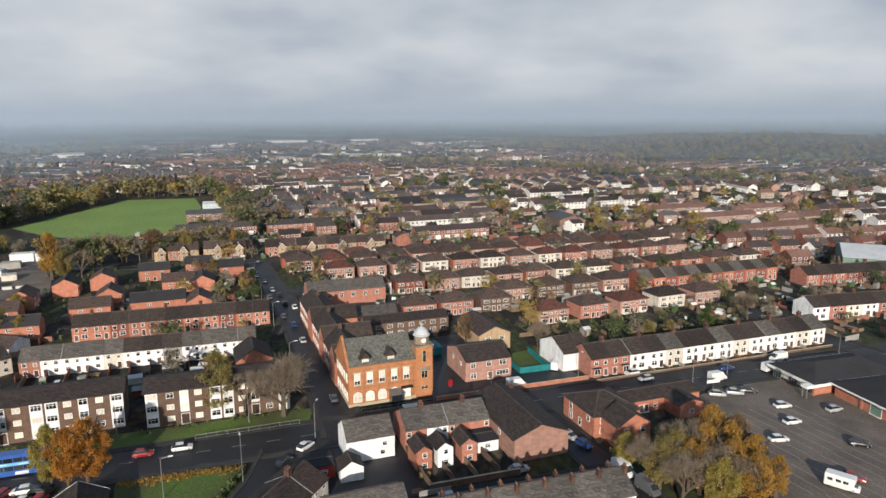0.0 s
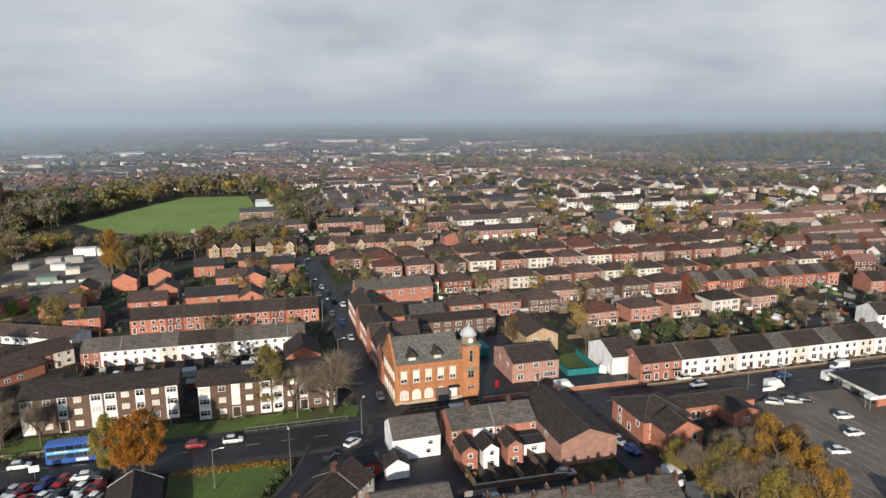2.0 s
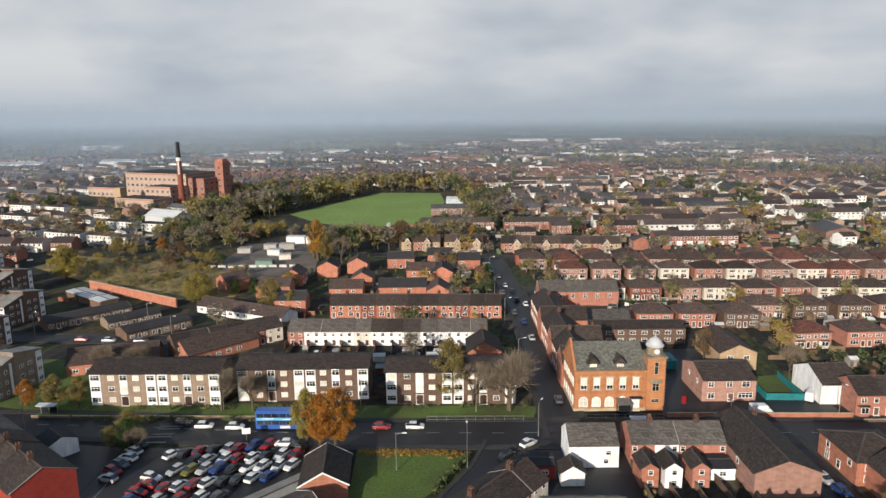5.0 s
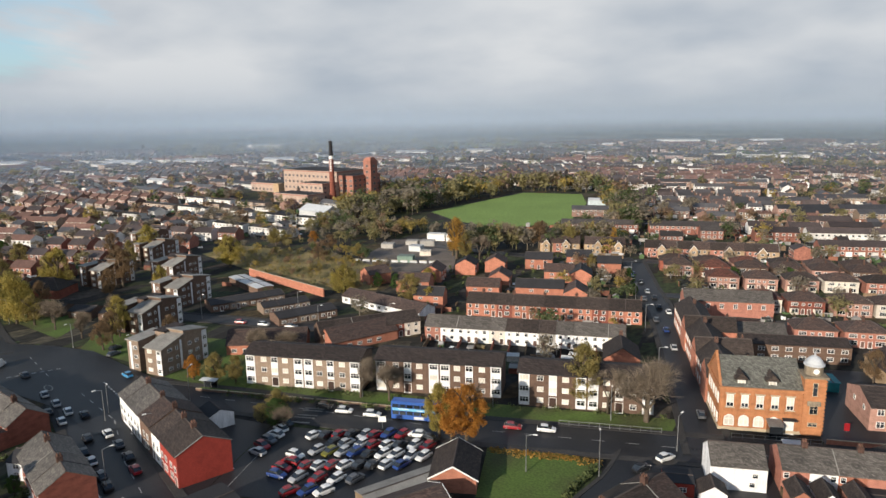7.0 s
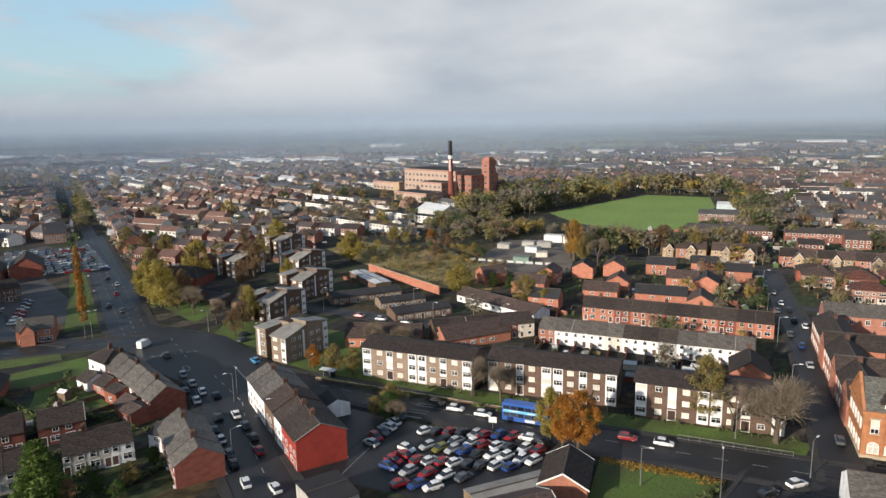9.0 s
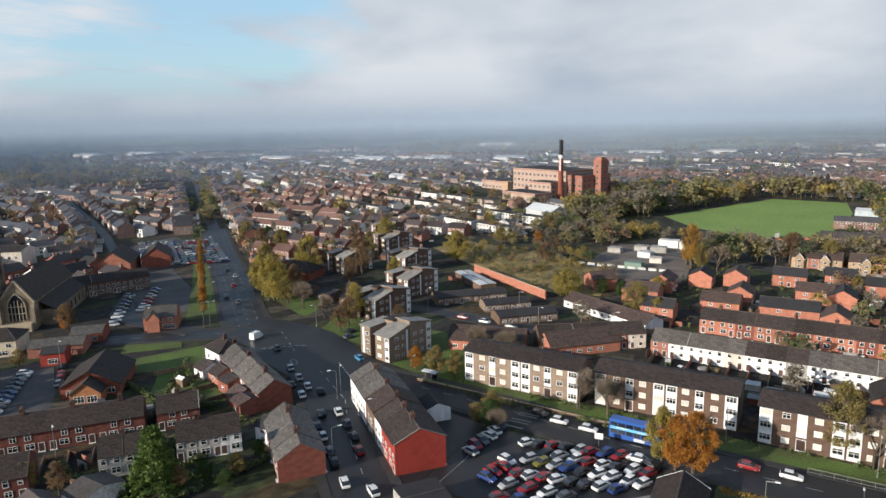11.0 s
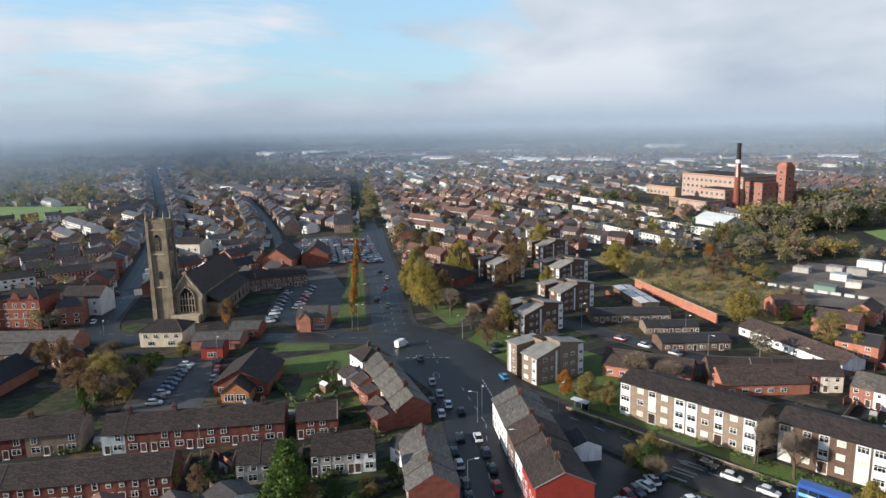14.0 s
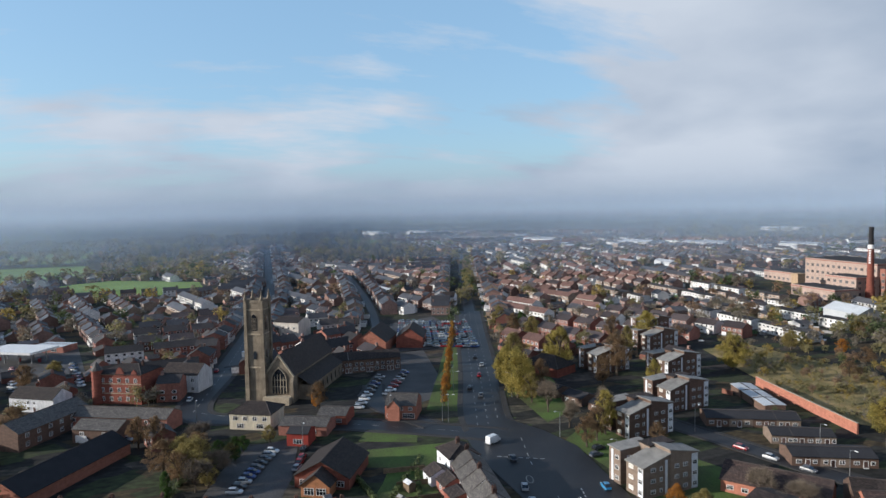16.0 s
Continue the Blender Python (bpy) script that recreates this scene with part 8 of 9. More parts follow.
def bus_shelter(x, y, rot):
    root = thing("bus_shelter", x, y, rot, "glazed bus shelter with a pale flat roof by the kerb", "bus shelter")
    for px in (-1.8, 0, 1.8):
        s = Shape()
        s.tube((0, 0, 0), (0, 0, 2.3), 0.05, 0.05, 6)
        part("post", cached("shelterpost", lambda: s.mesh("post", lamp_steel)), root, pose(px, 0.6, 0))
    for px in (-0.9, 0.9):
        s = Shape()
        s.box(-0.82, -0.02, 0.3, 0.82, 0.02, 2.1, 0, True)
        part("pane", cached("shelterpane", lambda: s.mesh("pane", glass)), root, pose(px, 0.6, 0))
    s = Shape()
    s.profile([(-0.8, 2.3), (0.8, 2.42), (0.8, 2.52), (-0.8, 2.4)], -2.1, 2.1)
    part("roof", s.mesh("roof", metal_pale), root)


bus_shelter(-126.3, 97.6, 18)
bus_shelter(-6.5, 131.5, 20)

# guard rail, traffic islands, rooflights
def guard_rail(x0, y0, x1, y1):
    L = math.hypot(x1 - x0, y1 - y0)
    root = thing("guard_rail", x0, y0, math.degrees(math.atan2(y1 - y0, x1 - x0)), "grey steel pedestrian guard rail along the kerb", "railing")
    n = int(L / 2)
    for i in range(n + 1):
        s = Shape()
        s.tube((0, 0, 0), (0, 0, 1.0), 0.04, 0.04, 6)
        part("post", cached("railpost", lambda: s.mesh("post", lamp_steel)), root, pose(L * i / n, 0, 0.1))
    for z in (0.3, 1.0):
        s = Shape()
        s.tube((0, 0, z + 0.1), (L, 0, z + 0.1), 0.035, 0.035, 6)
        part("rail", s.mesh("rail", lamp_steel), root)


guard_rail(*uv(-4, 130.2), *uv(16, 130.0))
guard_rail(*uv(29, 130.4), *uv(45, 130.2))
for ix, iy, rr, sx in ((-160.2, 78.4, 165, 2.2),):
    root = thing("traffic_island", ix, iy, rr, "low kerbed traffic island in the junction", "traffic island", "traffic islands")
    s = Shape()
    s.prism([(sx * math.cos(a), 0.9 * math.sin(a)) for a in [math.tau * i / 18 for i in range(18)]], 0.0, 0.2)
    part("kerb", s.mesh("kerb", felt_pale), root)
    s = Shape()
    s.prism([((sx - 0.3) * math.cos(a), 0.62 * math.sin(a)) for a in [math.tau * i / 18 for i in range(18)]], 0.2, 0.212)
    part("infill", s.mesh("infill", asphalt), root)


def rooflight(u, v, z, rot, pitch):
    root = thing("rooflight", *uv(u, v), rot, "small glazed rooflight set in a slate roof", "rooflight", "rooflights", z)
    s = Shape()
    s.box(-0.45, -0.6, 0, 0.45, 0.6, 0.12, 0)
    s.box(-0.36, -0.5, 0.12, 0.36, 0.5, 0.13, 1)
    part("frame", cached("rooflight", lambda: s.mesh("frame", lamp_steel, glass)), root, pose(0, 0, 0, pitch, 0, 0))


for i in range(6):
    rooflight(16.4 + 1.15 * i, 90.0, 4.32, 20, 27)
for i in range(5):
    rooflight(31 + 6.2 * i, 82.2, 5.22, 20, 28)

# painted bays and crossings
for line in ([(-152, 87.2), (-138, 83.2)], [(-136, 91.2), (-122, 86.6)], [(-176, 76.5), (-170, 88.0)]):
    dashes(line, LEVEL[0] + 0.03, 1.1, 0.7, 0.35)
for line in ([(-150, 80.5), (-130, 76.0), (-112, 66.5), (-92, 58.5)], [(-168, 82.5), (-190, 88.5)]):
    dashes(line, LEVEL[0] + 0.034, 2.2, 3.5, 0.18)
def bays(u0, v0, n, step, length, ang):
    s = Shape()
    for i in range(n):
        b = Shape()
        b.face([(-0.05, 0, 0.1), (0.05, 0, 0.1), (0.05, length, 0.1), (-0.05, length, 0.1)])
        x, y = uv(u0 + step * i, v0)
        b.move(pose(x, y, 0, 0, 0, 20 + ang))
        k = len(s.v)
        s.v += b.v
        s.f += [tuple(q + k for q in f) for f in b.f]
        s.m += b.m
    slab("bay_marking", s.mesh("bay_marking", road_paint), "worn white parking bay lines", "marking")


for v in (64, 74, 84, 94):
    bays(92, v, 11, 2.6, 9.6, 4)
bays(-59, 95, 1, 2.5, 22, 0)
for i in (0, 2, 3, 5, 6):
    s = Shape()
    s.face([(-2.2, 0, 0.19), (2.3, 0.1, 0.19), (2.3, 0.62, 0.19), (-2.2, 0.5, 0.19)])
    m = pose(*uv(-57 + 0.1 * i, 121.5 + 1.15 * i), 0, 0, 0, 20)
    slab("crossing_stripe", s.move(m).mesh("crossing_stripe", felt_pale), "worn white stripe of a crossing", "marking")

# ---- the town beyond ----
# far walls and roofs paler and greyer, haze put into their base colours
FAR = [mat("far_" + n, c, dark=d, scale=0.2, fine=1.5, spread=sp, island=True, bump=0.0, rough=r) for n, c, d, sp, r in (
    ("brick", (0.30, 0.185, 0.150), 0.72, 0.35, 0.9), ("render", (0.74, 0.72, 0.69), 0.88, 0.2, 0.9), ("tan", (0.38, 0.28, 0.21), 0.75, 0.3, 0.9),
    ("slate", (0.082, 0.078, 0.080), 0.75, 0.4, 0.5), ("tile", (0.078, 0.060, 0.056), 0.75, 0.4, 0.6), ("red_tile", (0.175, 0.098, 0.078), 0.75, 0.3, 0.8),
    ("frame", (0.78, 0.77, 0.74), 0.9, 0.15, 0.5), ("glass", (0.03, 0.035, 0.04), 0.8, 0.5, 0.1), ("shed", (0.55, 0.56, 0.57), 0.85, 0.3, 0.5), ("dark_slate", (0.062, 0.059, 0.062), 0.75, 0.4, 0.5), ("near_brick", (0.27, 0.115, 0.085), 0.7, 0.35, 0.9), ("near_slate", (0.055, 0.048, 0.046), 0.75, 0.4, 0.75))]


def far_house(s, cx, cy, ang, w, d, eh, rh, wall, roof, windows=True):
    """One distant house added to a shape, a little lower than its nominal heights."""
    c, si = math.cos(ang), math.sin(ang)

    def P(x, y, z):
        return (cx + x * c - y * si, cy + x * si + y * c, z * 0.86)
    # nearer houses take the brick and slate colours without that haze
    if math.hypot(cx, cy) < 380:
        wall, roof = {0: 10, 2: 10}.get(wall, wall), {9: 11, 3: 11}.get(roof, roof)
    k = len(s.v)
    a, b = w / 2, d / 2
    s.v += [P(-a, -b, 0), P(a, -b, 0), P(a, b, 0), P(-a, b, 0), P(-a, -b, eh), P(a, -b, eh), P(a, b, eh), P(-a, b, eh), P(-a, 0, rh), P(a, 0, rh)]
    s.f += [(k, k + 1, k + 5, k + 4), (k + 2, k + 3, k + 7, k + 6), (k + 1, k + 2, k + 6, k + 9, k + 5), (k + 3, k, k + 4, k + 8, k + 7)]
    s.m += [wall] * 4
    o = 0.3
    k = len(s.v)
    dz = o * (rh - eh) / b
    s.v += [P(-a - 0.1, -b - o, eh - dz + 0.1), P(a + 0.1, -b - o, eh - dz + 0.1), P(a + 0.1, 0, rh + 0.1), P(-a - 0.1, 0, rh + 0.1), P(a + 0.1, b + o, eh - dz + 0.1), P(-a - 0.1, b + o, eh - dz + 0.1)]
    s.f += [(k, k + 1, k + 2, k + 3), (k + 3, k + 2, k + 4, k + 5)]
    s.m += [roof] * 2
    if not windows:
        return
    n = max(1, int(w / 2.6))
    for z in ((0.9, 3.3) if eh > 4 else (0.9,)):
        for i in range(n):
            x = -a + w * (i + 0.5) / n
            for y, sg in ((-b - 0.04, 1), (b + 0.04, -1)):
                for g, mi, ey in ((0.75, 6, 0.0), (0.55, 7, 0.03)):
                    k = len(s.v)
                    y2 = y - sg * ey
                    s.v += [P(x - sg * g, y2, z + 0.7 - g * 0.9), P(x + sg * g, y2, z + 0.7 - g * 0.9), P(x + sg * g, y2, z + 0.7 + g * 0.9), P(x - sg * g, y2, z + 0.7 + g * 0.9)]
                    s.f.append((k, k + 1, k + 2, k + 3))
                    s.m.append(mi)
    if eh > 4 and d > 7:
        # bays, porches and back kitchens
        i = 0
        h0 = (cx * 13.7 + cy * 7.1) % 1.0
        while i < max(1, int(w / 5)):
            x = -a + (i + 0.35) * w / max(1, int(w / 5))
            for y0, y1, on, hh in ((-b - 0.9, -b, h0 < 0.6, 2.5), (b, b + 3.2, h0 > 0.3, 2.7)):
                if on:
                    k = len(s.v)
                    s.v += [P(xx, yy, z) for z in (0, hh) for xx, yy in ((x - 1.2, y0), (x + 1.2, y0), (x + 1.2, y1), (x - 1.2, y1))]
                    s.f += [(k, k + 1, k + 5, k + 4), (k + 1, k + 2, k + 6, k + 5), (k + 2, k + 3, k + 7, k + 6), (k + 3, k, k + 4, k + 7), (k + 4, k + 5, k + 6, k + 7)]
                    mw = 1 if h0 * 10 % 1 < 0.6 else wall
                    s.m += [mw, mw, mw, mw, 8 if hh > 2.6 and h0 < 0.5 else roof]
            i += 1
    if w < 16:
        k = len(s.v)
        q = 0.45
        s.v += [P(a - 1 + x, y, z) for z in (rh - 0.8, rh + 1.3) for x, y in ((-q, -q), (q, -q), (q, q), (-q, q))]
        s.f += [(k, k + 1, k + 5, k + 4), (k + 1, k + 2, k + 6, k + 5), (k + 2, k + 3, k + 7, k + 6), (k + 3, k, k + 4, k + 7), (k + 4, k + 5, k + 6, k + 7)]
        s.m += [0] * 5


def near_line(x, y, line, r):
    p = Vector((x, y))
    for (ax, ay), (bx, by) in zip(line, line[1:]):
        a, b = Vector((ax, ay)), Vector((bx, by))
        t = max(0.0, min(1.0, (p - a).dot(b - a) / (b - a).length_squared))
        if (a + (b - a) * t - p).length < r:
            return True
    return False


def inside(x, y, poly):
    c = False
    for (ax, ay), (bx, by) in zip(poly, poly[1:] + poly[:1]):
        if (ay > y) != (by > y) and x < (bx - ax) * (y - ay) / (by - ay) + ax:
            c = not c
    return c


OPEN = [
    [uv(-105, 50), uv(230, 40), uv(230, 240), uv(225, 292), uv(-25, 318), uv(-100, 250)],
    [(-262, 345), (-262, 420), (-240, 505), (-178, 518), (-140, 430), (-128, 380), (-172, 335), (-210, 325)],
    [(-560, -5), (-570, -100), (-660, -155), (-705, -100), (-650, -15)],
    [(-695, -190), (-760, -115), (-905, -155), (-905, -335), (-740, -285)],
    [(-120, 160), (-214, 170), (-270, 195), (-270, 250), (-215, 262), (-205, 300), (-130, 320), (-100, 250)],
    [(-470, 380), (-470, 450), (-325, 452), (-325, 365), (-400, 360)],
    [(-60, 20), (-110, 30), (-128, 20), (-145, -10), (-180, -20), (-222, 0), (-228, 45), (-262, 40), (-300, 75), (-395, 88), (-395, 130), (-260, 96), (-215, 80), (-130, 100), (-60, 90)],
    [(-125, 85), (-215, 92), (-272, 120), (-258, 165), (-190, 165), (-118, 150)],
    [(-268, 262), (-215, 255), (-205, 300), (-130, 318), (-98, 305), (-95, 345), (-175, 335), (-262, 345)],
    [(-305, -105), (-375, -115), (-380, -55), (-315, -40)],
    [(-222, -2), (-250, -10), (-266, 8), (-248, 22), (-226, 20)],
]
ROADS = [MAIN, BIG, LEFTB, [(-640, 110), (-508, 100), (-400, 88), (-330, 70), (-300, 9)]]


def woods(x, y):
    """Belts and woods that the houses keep out of."""
    if near_line(x, y, [(-120, 905), (60, 800), (352, 560), (520, 470), (800, 330)], 26):
        return True
    if y > 960 - 0.25 * x and x > 250 or hill_height(x, y) > 0.5:
        return True
    if x < -760 and y < 260 and not (-60 < y - 45 < 40):
        return True
    if math.hypot(x, y) > 1180 and (math.sin(x * 0.006) + math.sin(y * 0.007 + 1) > -0.2):
        return True
    return near_line(x, y, [(-265, 345), (-265, 430), (-240, 520), (-176, 525)], 18) or near_line(x, y, [(-175, 525), (-120, 420), (-95, 350)], 16)


def build_far_town():
    r = random.Random(99)
    shapes = {}
    cells = {}
    step = 96
    for gx in range(-1500, 1500, step):
        for gy in range(-1000, 1600, step):
            mx, my = gx + step / 2, gy + step / 2
            dist, az = math.hypot(mx, my), math.degrees(math.atan2(-mx, my))
            if not (70 < dist < 1560 and -42 < az < 122):
                continue
            q = r.random()
            ang = radians(20 if mx > -230 else (-4 if my > 200 else 18)) + radians(r.choice((0, 0, 0, 6, -8, 0, 80)))
            kind = "terrace" if q < 0.42 else "semi" if q < 0.84 else "works" if q < 0.90 else "green"
            if mx > -100 and dist > 420:
                kind = "terrace" if q < 0.50 else "semi" if q < 0.88 else "green"
            if mx < -250 and my < 150:
                kind = "terrace" if q < 0.6 else "works" if q < 0.75 else "semi"
            # fewer white walls and darker roofs east, standing in for duller light there
            white = r.random() < (0.38 if mx > -200 else 0.45)
            if -400 < mx < -220 and 250 < my < 360:
                kind, ang, white = "terrace", radians(-1), True
            low_rows = -400 < mx < -220 and 250 < my < 360
            if kind == "green":
                continue
            roofk = r.choice((9, 4, 9, 4, 5) if mx > -100 else (3, 4, 3, 4, 5)) if dist > 300 else r.choice((3, 4))
            if -620 < mx < -330 and 190 < my < 350:
                roofk = r.choice((5, 4, 5, 5))
            if mx < -150 and my < 200 and r.random() < 0.75:
                roofk, white = r.choice((9, 3, 3)), r.random() < 0.3
            c, si = math.cos(ang), math.sin(ang)
            gap = 19 if kind == "terrace" else 22
            key = "west" if mx < -150 and my < 200 else "north" if mx < 0 else "east"
            s = shapes.setdefault(key, Shape())
            if kind == "works":
                for i in range(r.randint(2, 4)):
                    x, y = mx + r.uniform(-34, 34), my + r.uniform(-34, 34)
                    w, d = r.uniform(16, 34), r.uniform(10, 18)
                    if not blocked(x, y, 20):
                        h = r.uniform(4, 7)
                        far_house(s, x, y, ang, w, d, h, h + r.uniform(0.8, 3.5), r.choice((0, 8, 2)), r.choice((8, 3, 3, 8)), False)
                        note(x, y, w / 2 + 3)
                continue
            rows = int(step / gap)
            for j in range(rows):
                y0 = (j + 0.5) * gap - step / 2 + r.uniform(-1, 1)
                x = -step / 2 + r.uniform(2, 8)
                while x < step / 2 - 5:
                    if kind == "terrace":
                        n = r.randint(3, 9)
                        w = n * 5.0
                    else:
                        n, w = 1, 10.5
                    hx, hy = mx + (x + w / 2) * c - y0 * si, my + (x + w / 2) * si + y0 * c
                    if x + w < step / 2 + 6 and not blocked(hx, hy, w / 2 + 1.5):
                        wall = r.choice((1, 1, 1, 2)) if white else r.choice((0, 0, 2, 0, 1))
                        e = r.uniform(4.8, 5.4)
                        for kk in range(n):
                            t = (kk + 0.5) * w / n - w / 2
                            note(hx + t * c, hy + t * si, 6.0)
                        if kind == "terrace":
                            if low_rows:
                                far_house(s, hx, hy, ang, w, 7.4, 5.2, 5.9, wall, 11)
                            else:
                                far_house(s, hx, hy, ang, w, 7.8, e, e + 2.5, wall, roofk)
                        else:
                            far_house(s, hx, hy, ang + r.uniform(-0.05, 0.05), w, 8.2, e, e + 2.6, r.choice((wall, 0)), roofk if r.random() < 0.7 else 4)
                    x += w + (r.uniform(3, 7) if kind == "terrace" else r.uniform(2.5, 5))
    # pale warehouses at the edge of the town
    for x, y, w, d in ((-1085, 1030, 75, 40), (-1480, 300, 60, 30), (-1440, 390, 70, 26), (-790, 620, 60, 24), (-860, 560, 50, 26), (-700, 690, 46, 22), (-1010, 480, 60, 26), (-330, 1440, 80, 30), (-170, 1480, 60, 24), (-620, 900, 50, 24), (-540, 980, 40, 22)):
        far_house(shapes["north"], x, y, 0.4, w, d, 8, 10.5, 1, 8, False)
        note(x, y, w / 2)
    # houses and shops that line the roads, then odd ones in the gaps
    for line, off, k0 in ((LEFTB, 11, 4), (BIG, 17, 4), (ROADS[3], 10, 0), (MAIN, 13, 7)):
        for (ax, ay), (bx, by) in list(zip(line, line[1:]))[k0:]:
            L = math.hypot(bx - ax, by - ay)
            dx, dy = (bx - ax) / L, (by - ay) / L
            t = 4.0
            while t < L - 4:
                w = r.uniform(6, 13)
                for sg in (-1, 1):
                    x, y = ax + dx * t - dy * off * sg, ay + dy * t + dx * off * sg
                    if math.hypot(x, y) < 1500 and not blocked(x, y, -2.0):
                        e = r.uniform(4.6, 7.5)
                        far_house(shapes["west"], x, y, math.atan2(dy, dx) + (0 if r.random() < 0.8 else 1.57), w, 9, e, e + r.uniform(2, 3.4), r.choice((0, 0, 0, 0, 1, 2)), r.choice((9, 9, 3)))
                        note(x, y, w / 2 + 0.5)
                t += w + r.uniform(0, 2)
    for i in range(9000):
        dist, az = 120 + 700 * r.random(), radians(r.uniform(-38, 118) if i % 2 else r.uniform(55, 118))
        x, y = -math.sin(az) * dist, math.cos(az) * dist
        w = r.uniform(4.5, 11)
        if not blocked(x, y, w * 0.75):
            ang = radians(20 if x > -230 else (-4 if y > 200 else 18)) + radians(r.choice((0, 90, 0, r.uniform(-12, 12))))
            e = r.choice((2.6, 2.9, 4.9, 5.1, 5.3)) if w > 6.5 else 2.5
            key = "west" if x < -150 and y < 200 else "north" if x < 0 else "east"
            far_house(shapes[key], x, y, ang, w, r.uniform(5.5, 8.5), e, e + r.uniform(1.2, 2.7), r.choice((0, 0, 0, 2) if key == "west" else (0, 0, 1, 2)), 9 if key == "west" and r.random() < 0.8 else r.choice((3, 3, 4, 4, 5)), w > 6.5)
            note(x, y, w / 2 + 2)
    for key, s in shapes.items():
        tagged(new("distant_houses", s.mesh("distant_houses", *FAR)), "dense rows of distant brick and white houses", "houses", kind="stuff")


GRID = {}


def blocked(x, y, rad):
    if woods(x, y):
        return True
    for p in OPEN:
        if inside(x, y, p):
            return True
    for line in ROADS:
        if near_line(x, y, line, 9 + min(rad, 8)):
            return True
    if not GRID:
        for t in TAKEN:
            note(*t)
    for i in (-1, 0, 1):
        for j in (-1, 0, 1):
            for tx, ty, tr in GRID.get((int(x // 60) + i, int(y // 60) + j), ()):
                if math.hypot(tx - x, ty - y) < tr + rad * 0.8:
                    return True
    return False


def note(x, y, r):
    GRID.setdefault((int(x // 60), int(y // 60)), []).append((x, y, r))


build_far_town()


def in_house(x, y):
    return any(math.hypot(tx - x, ty - y) < tr - 0.8 for i in (-1, 0, 1) for j in (-1, 0, 1) for tx, ty, tr in GRID.get((int(x // 60) + i, int(y // 60) + j), ()))


def crown_template(seed, n, size):
    r = np.random.default_rng(seed)
    c = r.normal(size=(16, 3))
    c = c / np.linalg.norm(c, axis=1)[:, None] * np.array([0.32, 0.32, 0.34]) * r.random((16, 1)) ** 0.4 + np.array([0, 0, 0.55])
    q = leaf_cloud(n, c, 0.17, size, seed, 0.0, 0.9)
    k = np.array([[[-0.015, 0, 0], [0.015, 0, 0], [0.012, 0, 0.5], [-0.012, 0, 0.5]], [[0, -0.015, 0], [0, 0.015, 0], [0, 0.012, 0.5], [0, -0.012, 0.5]]])
    return np.concatenate([q, k])


WASTE = [(-170, 180), (-214, 192), (-262, 206), (-262, 228), (-205, 232), (-160, 218), (-148, 192)]


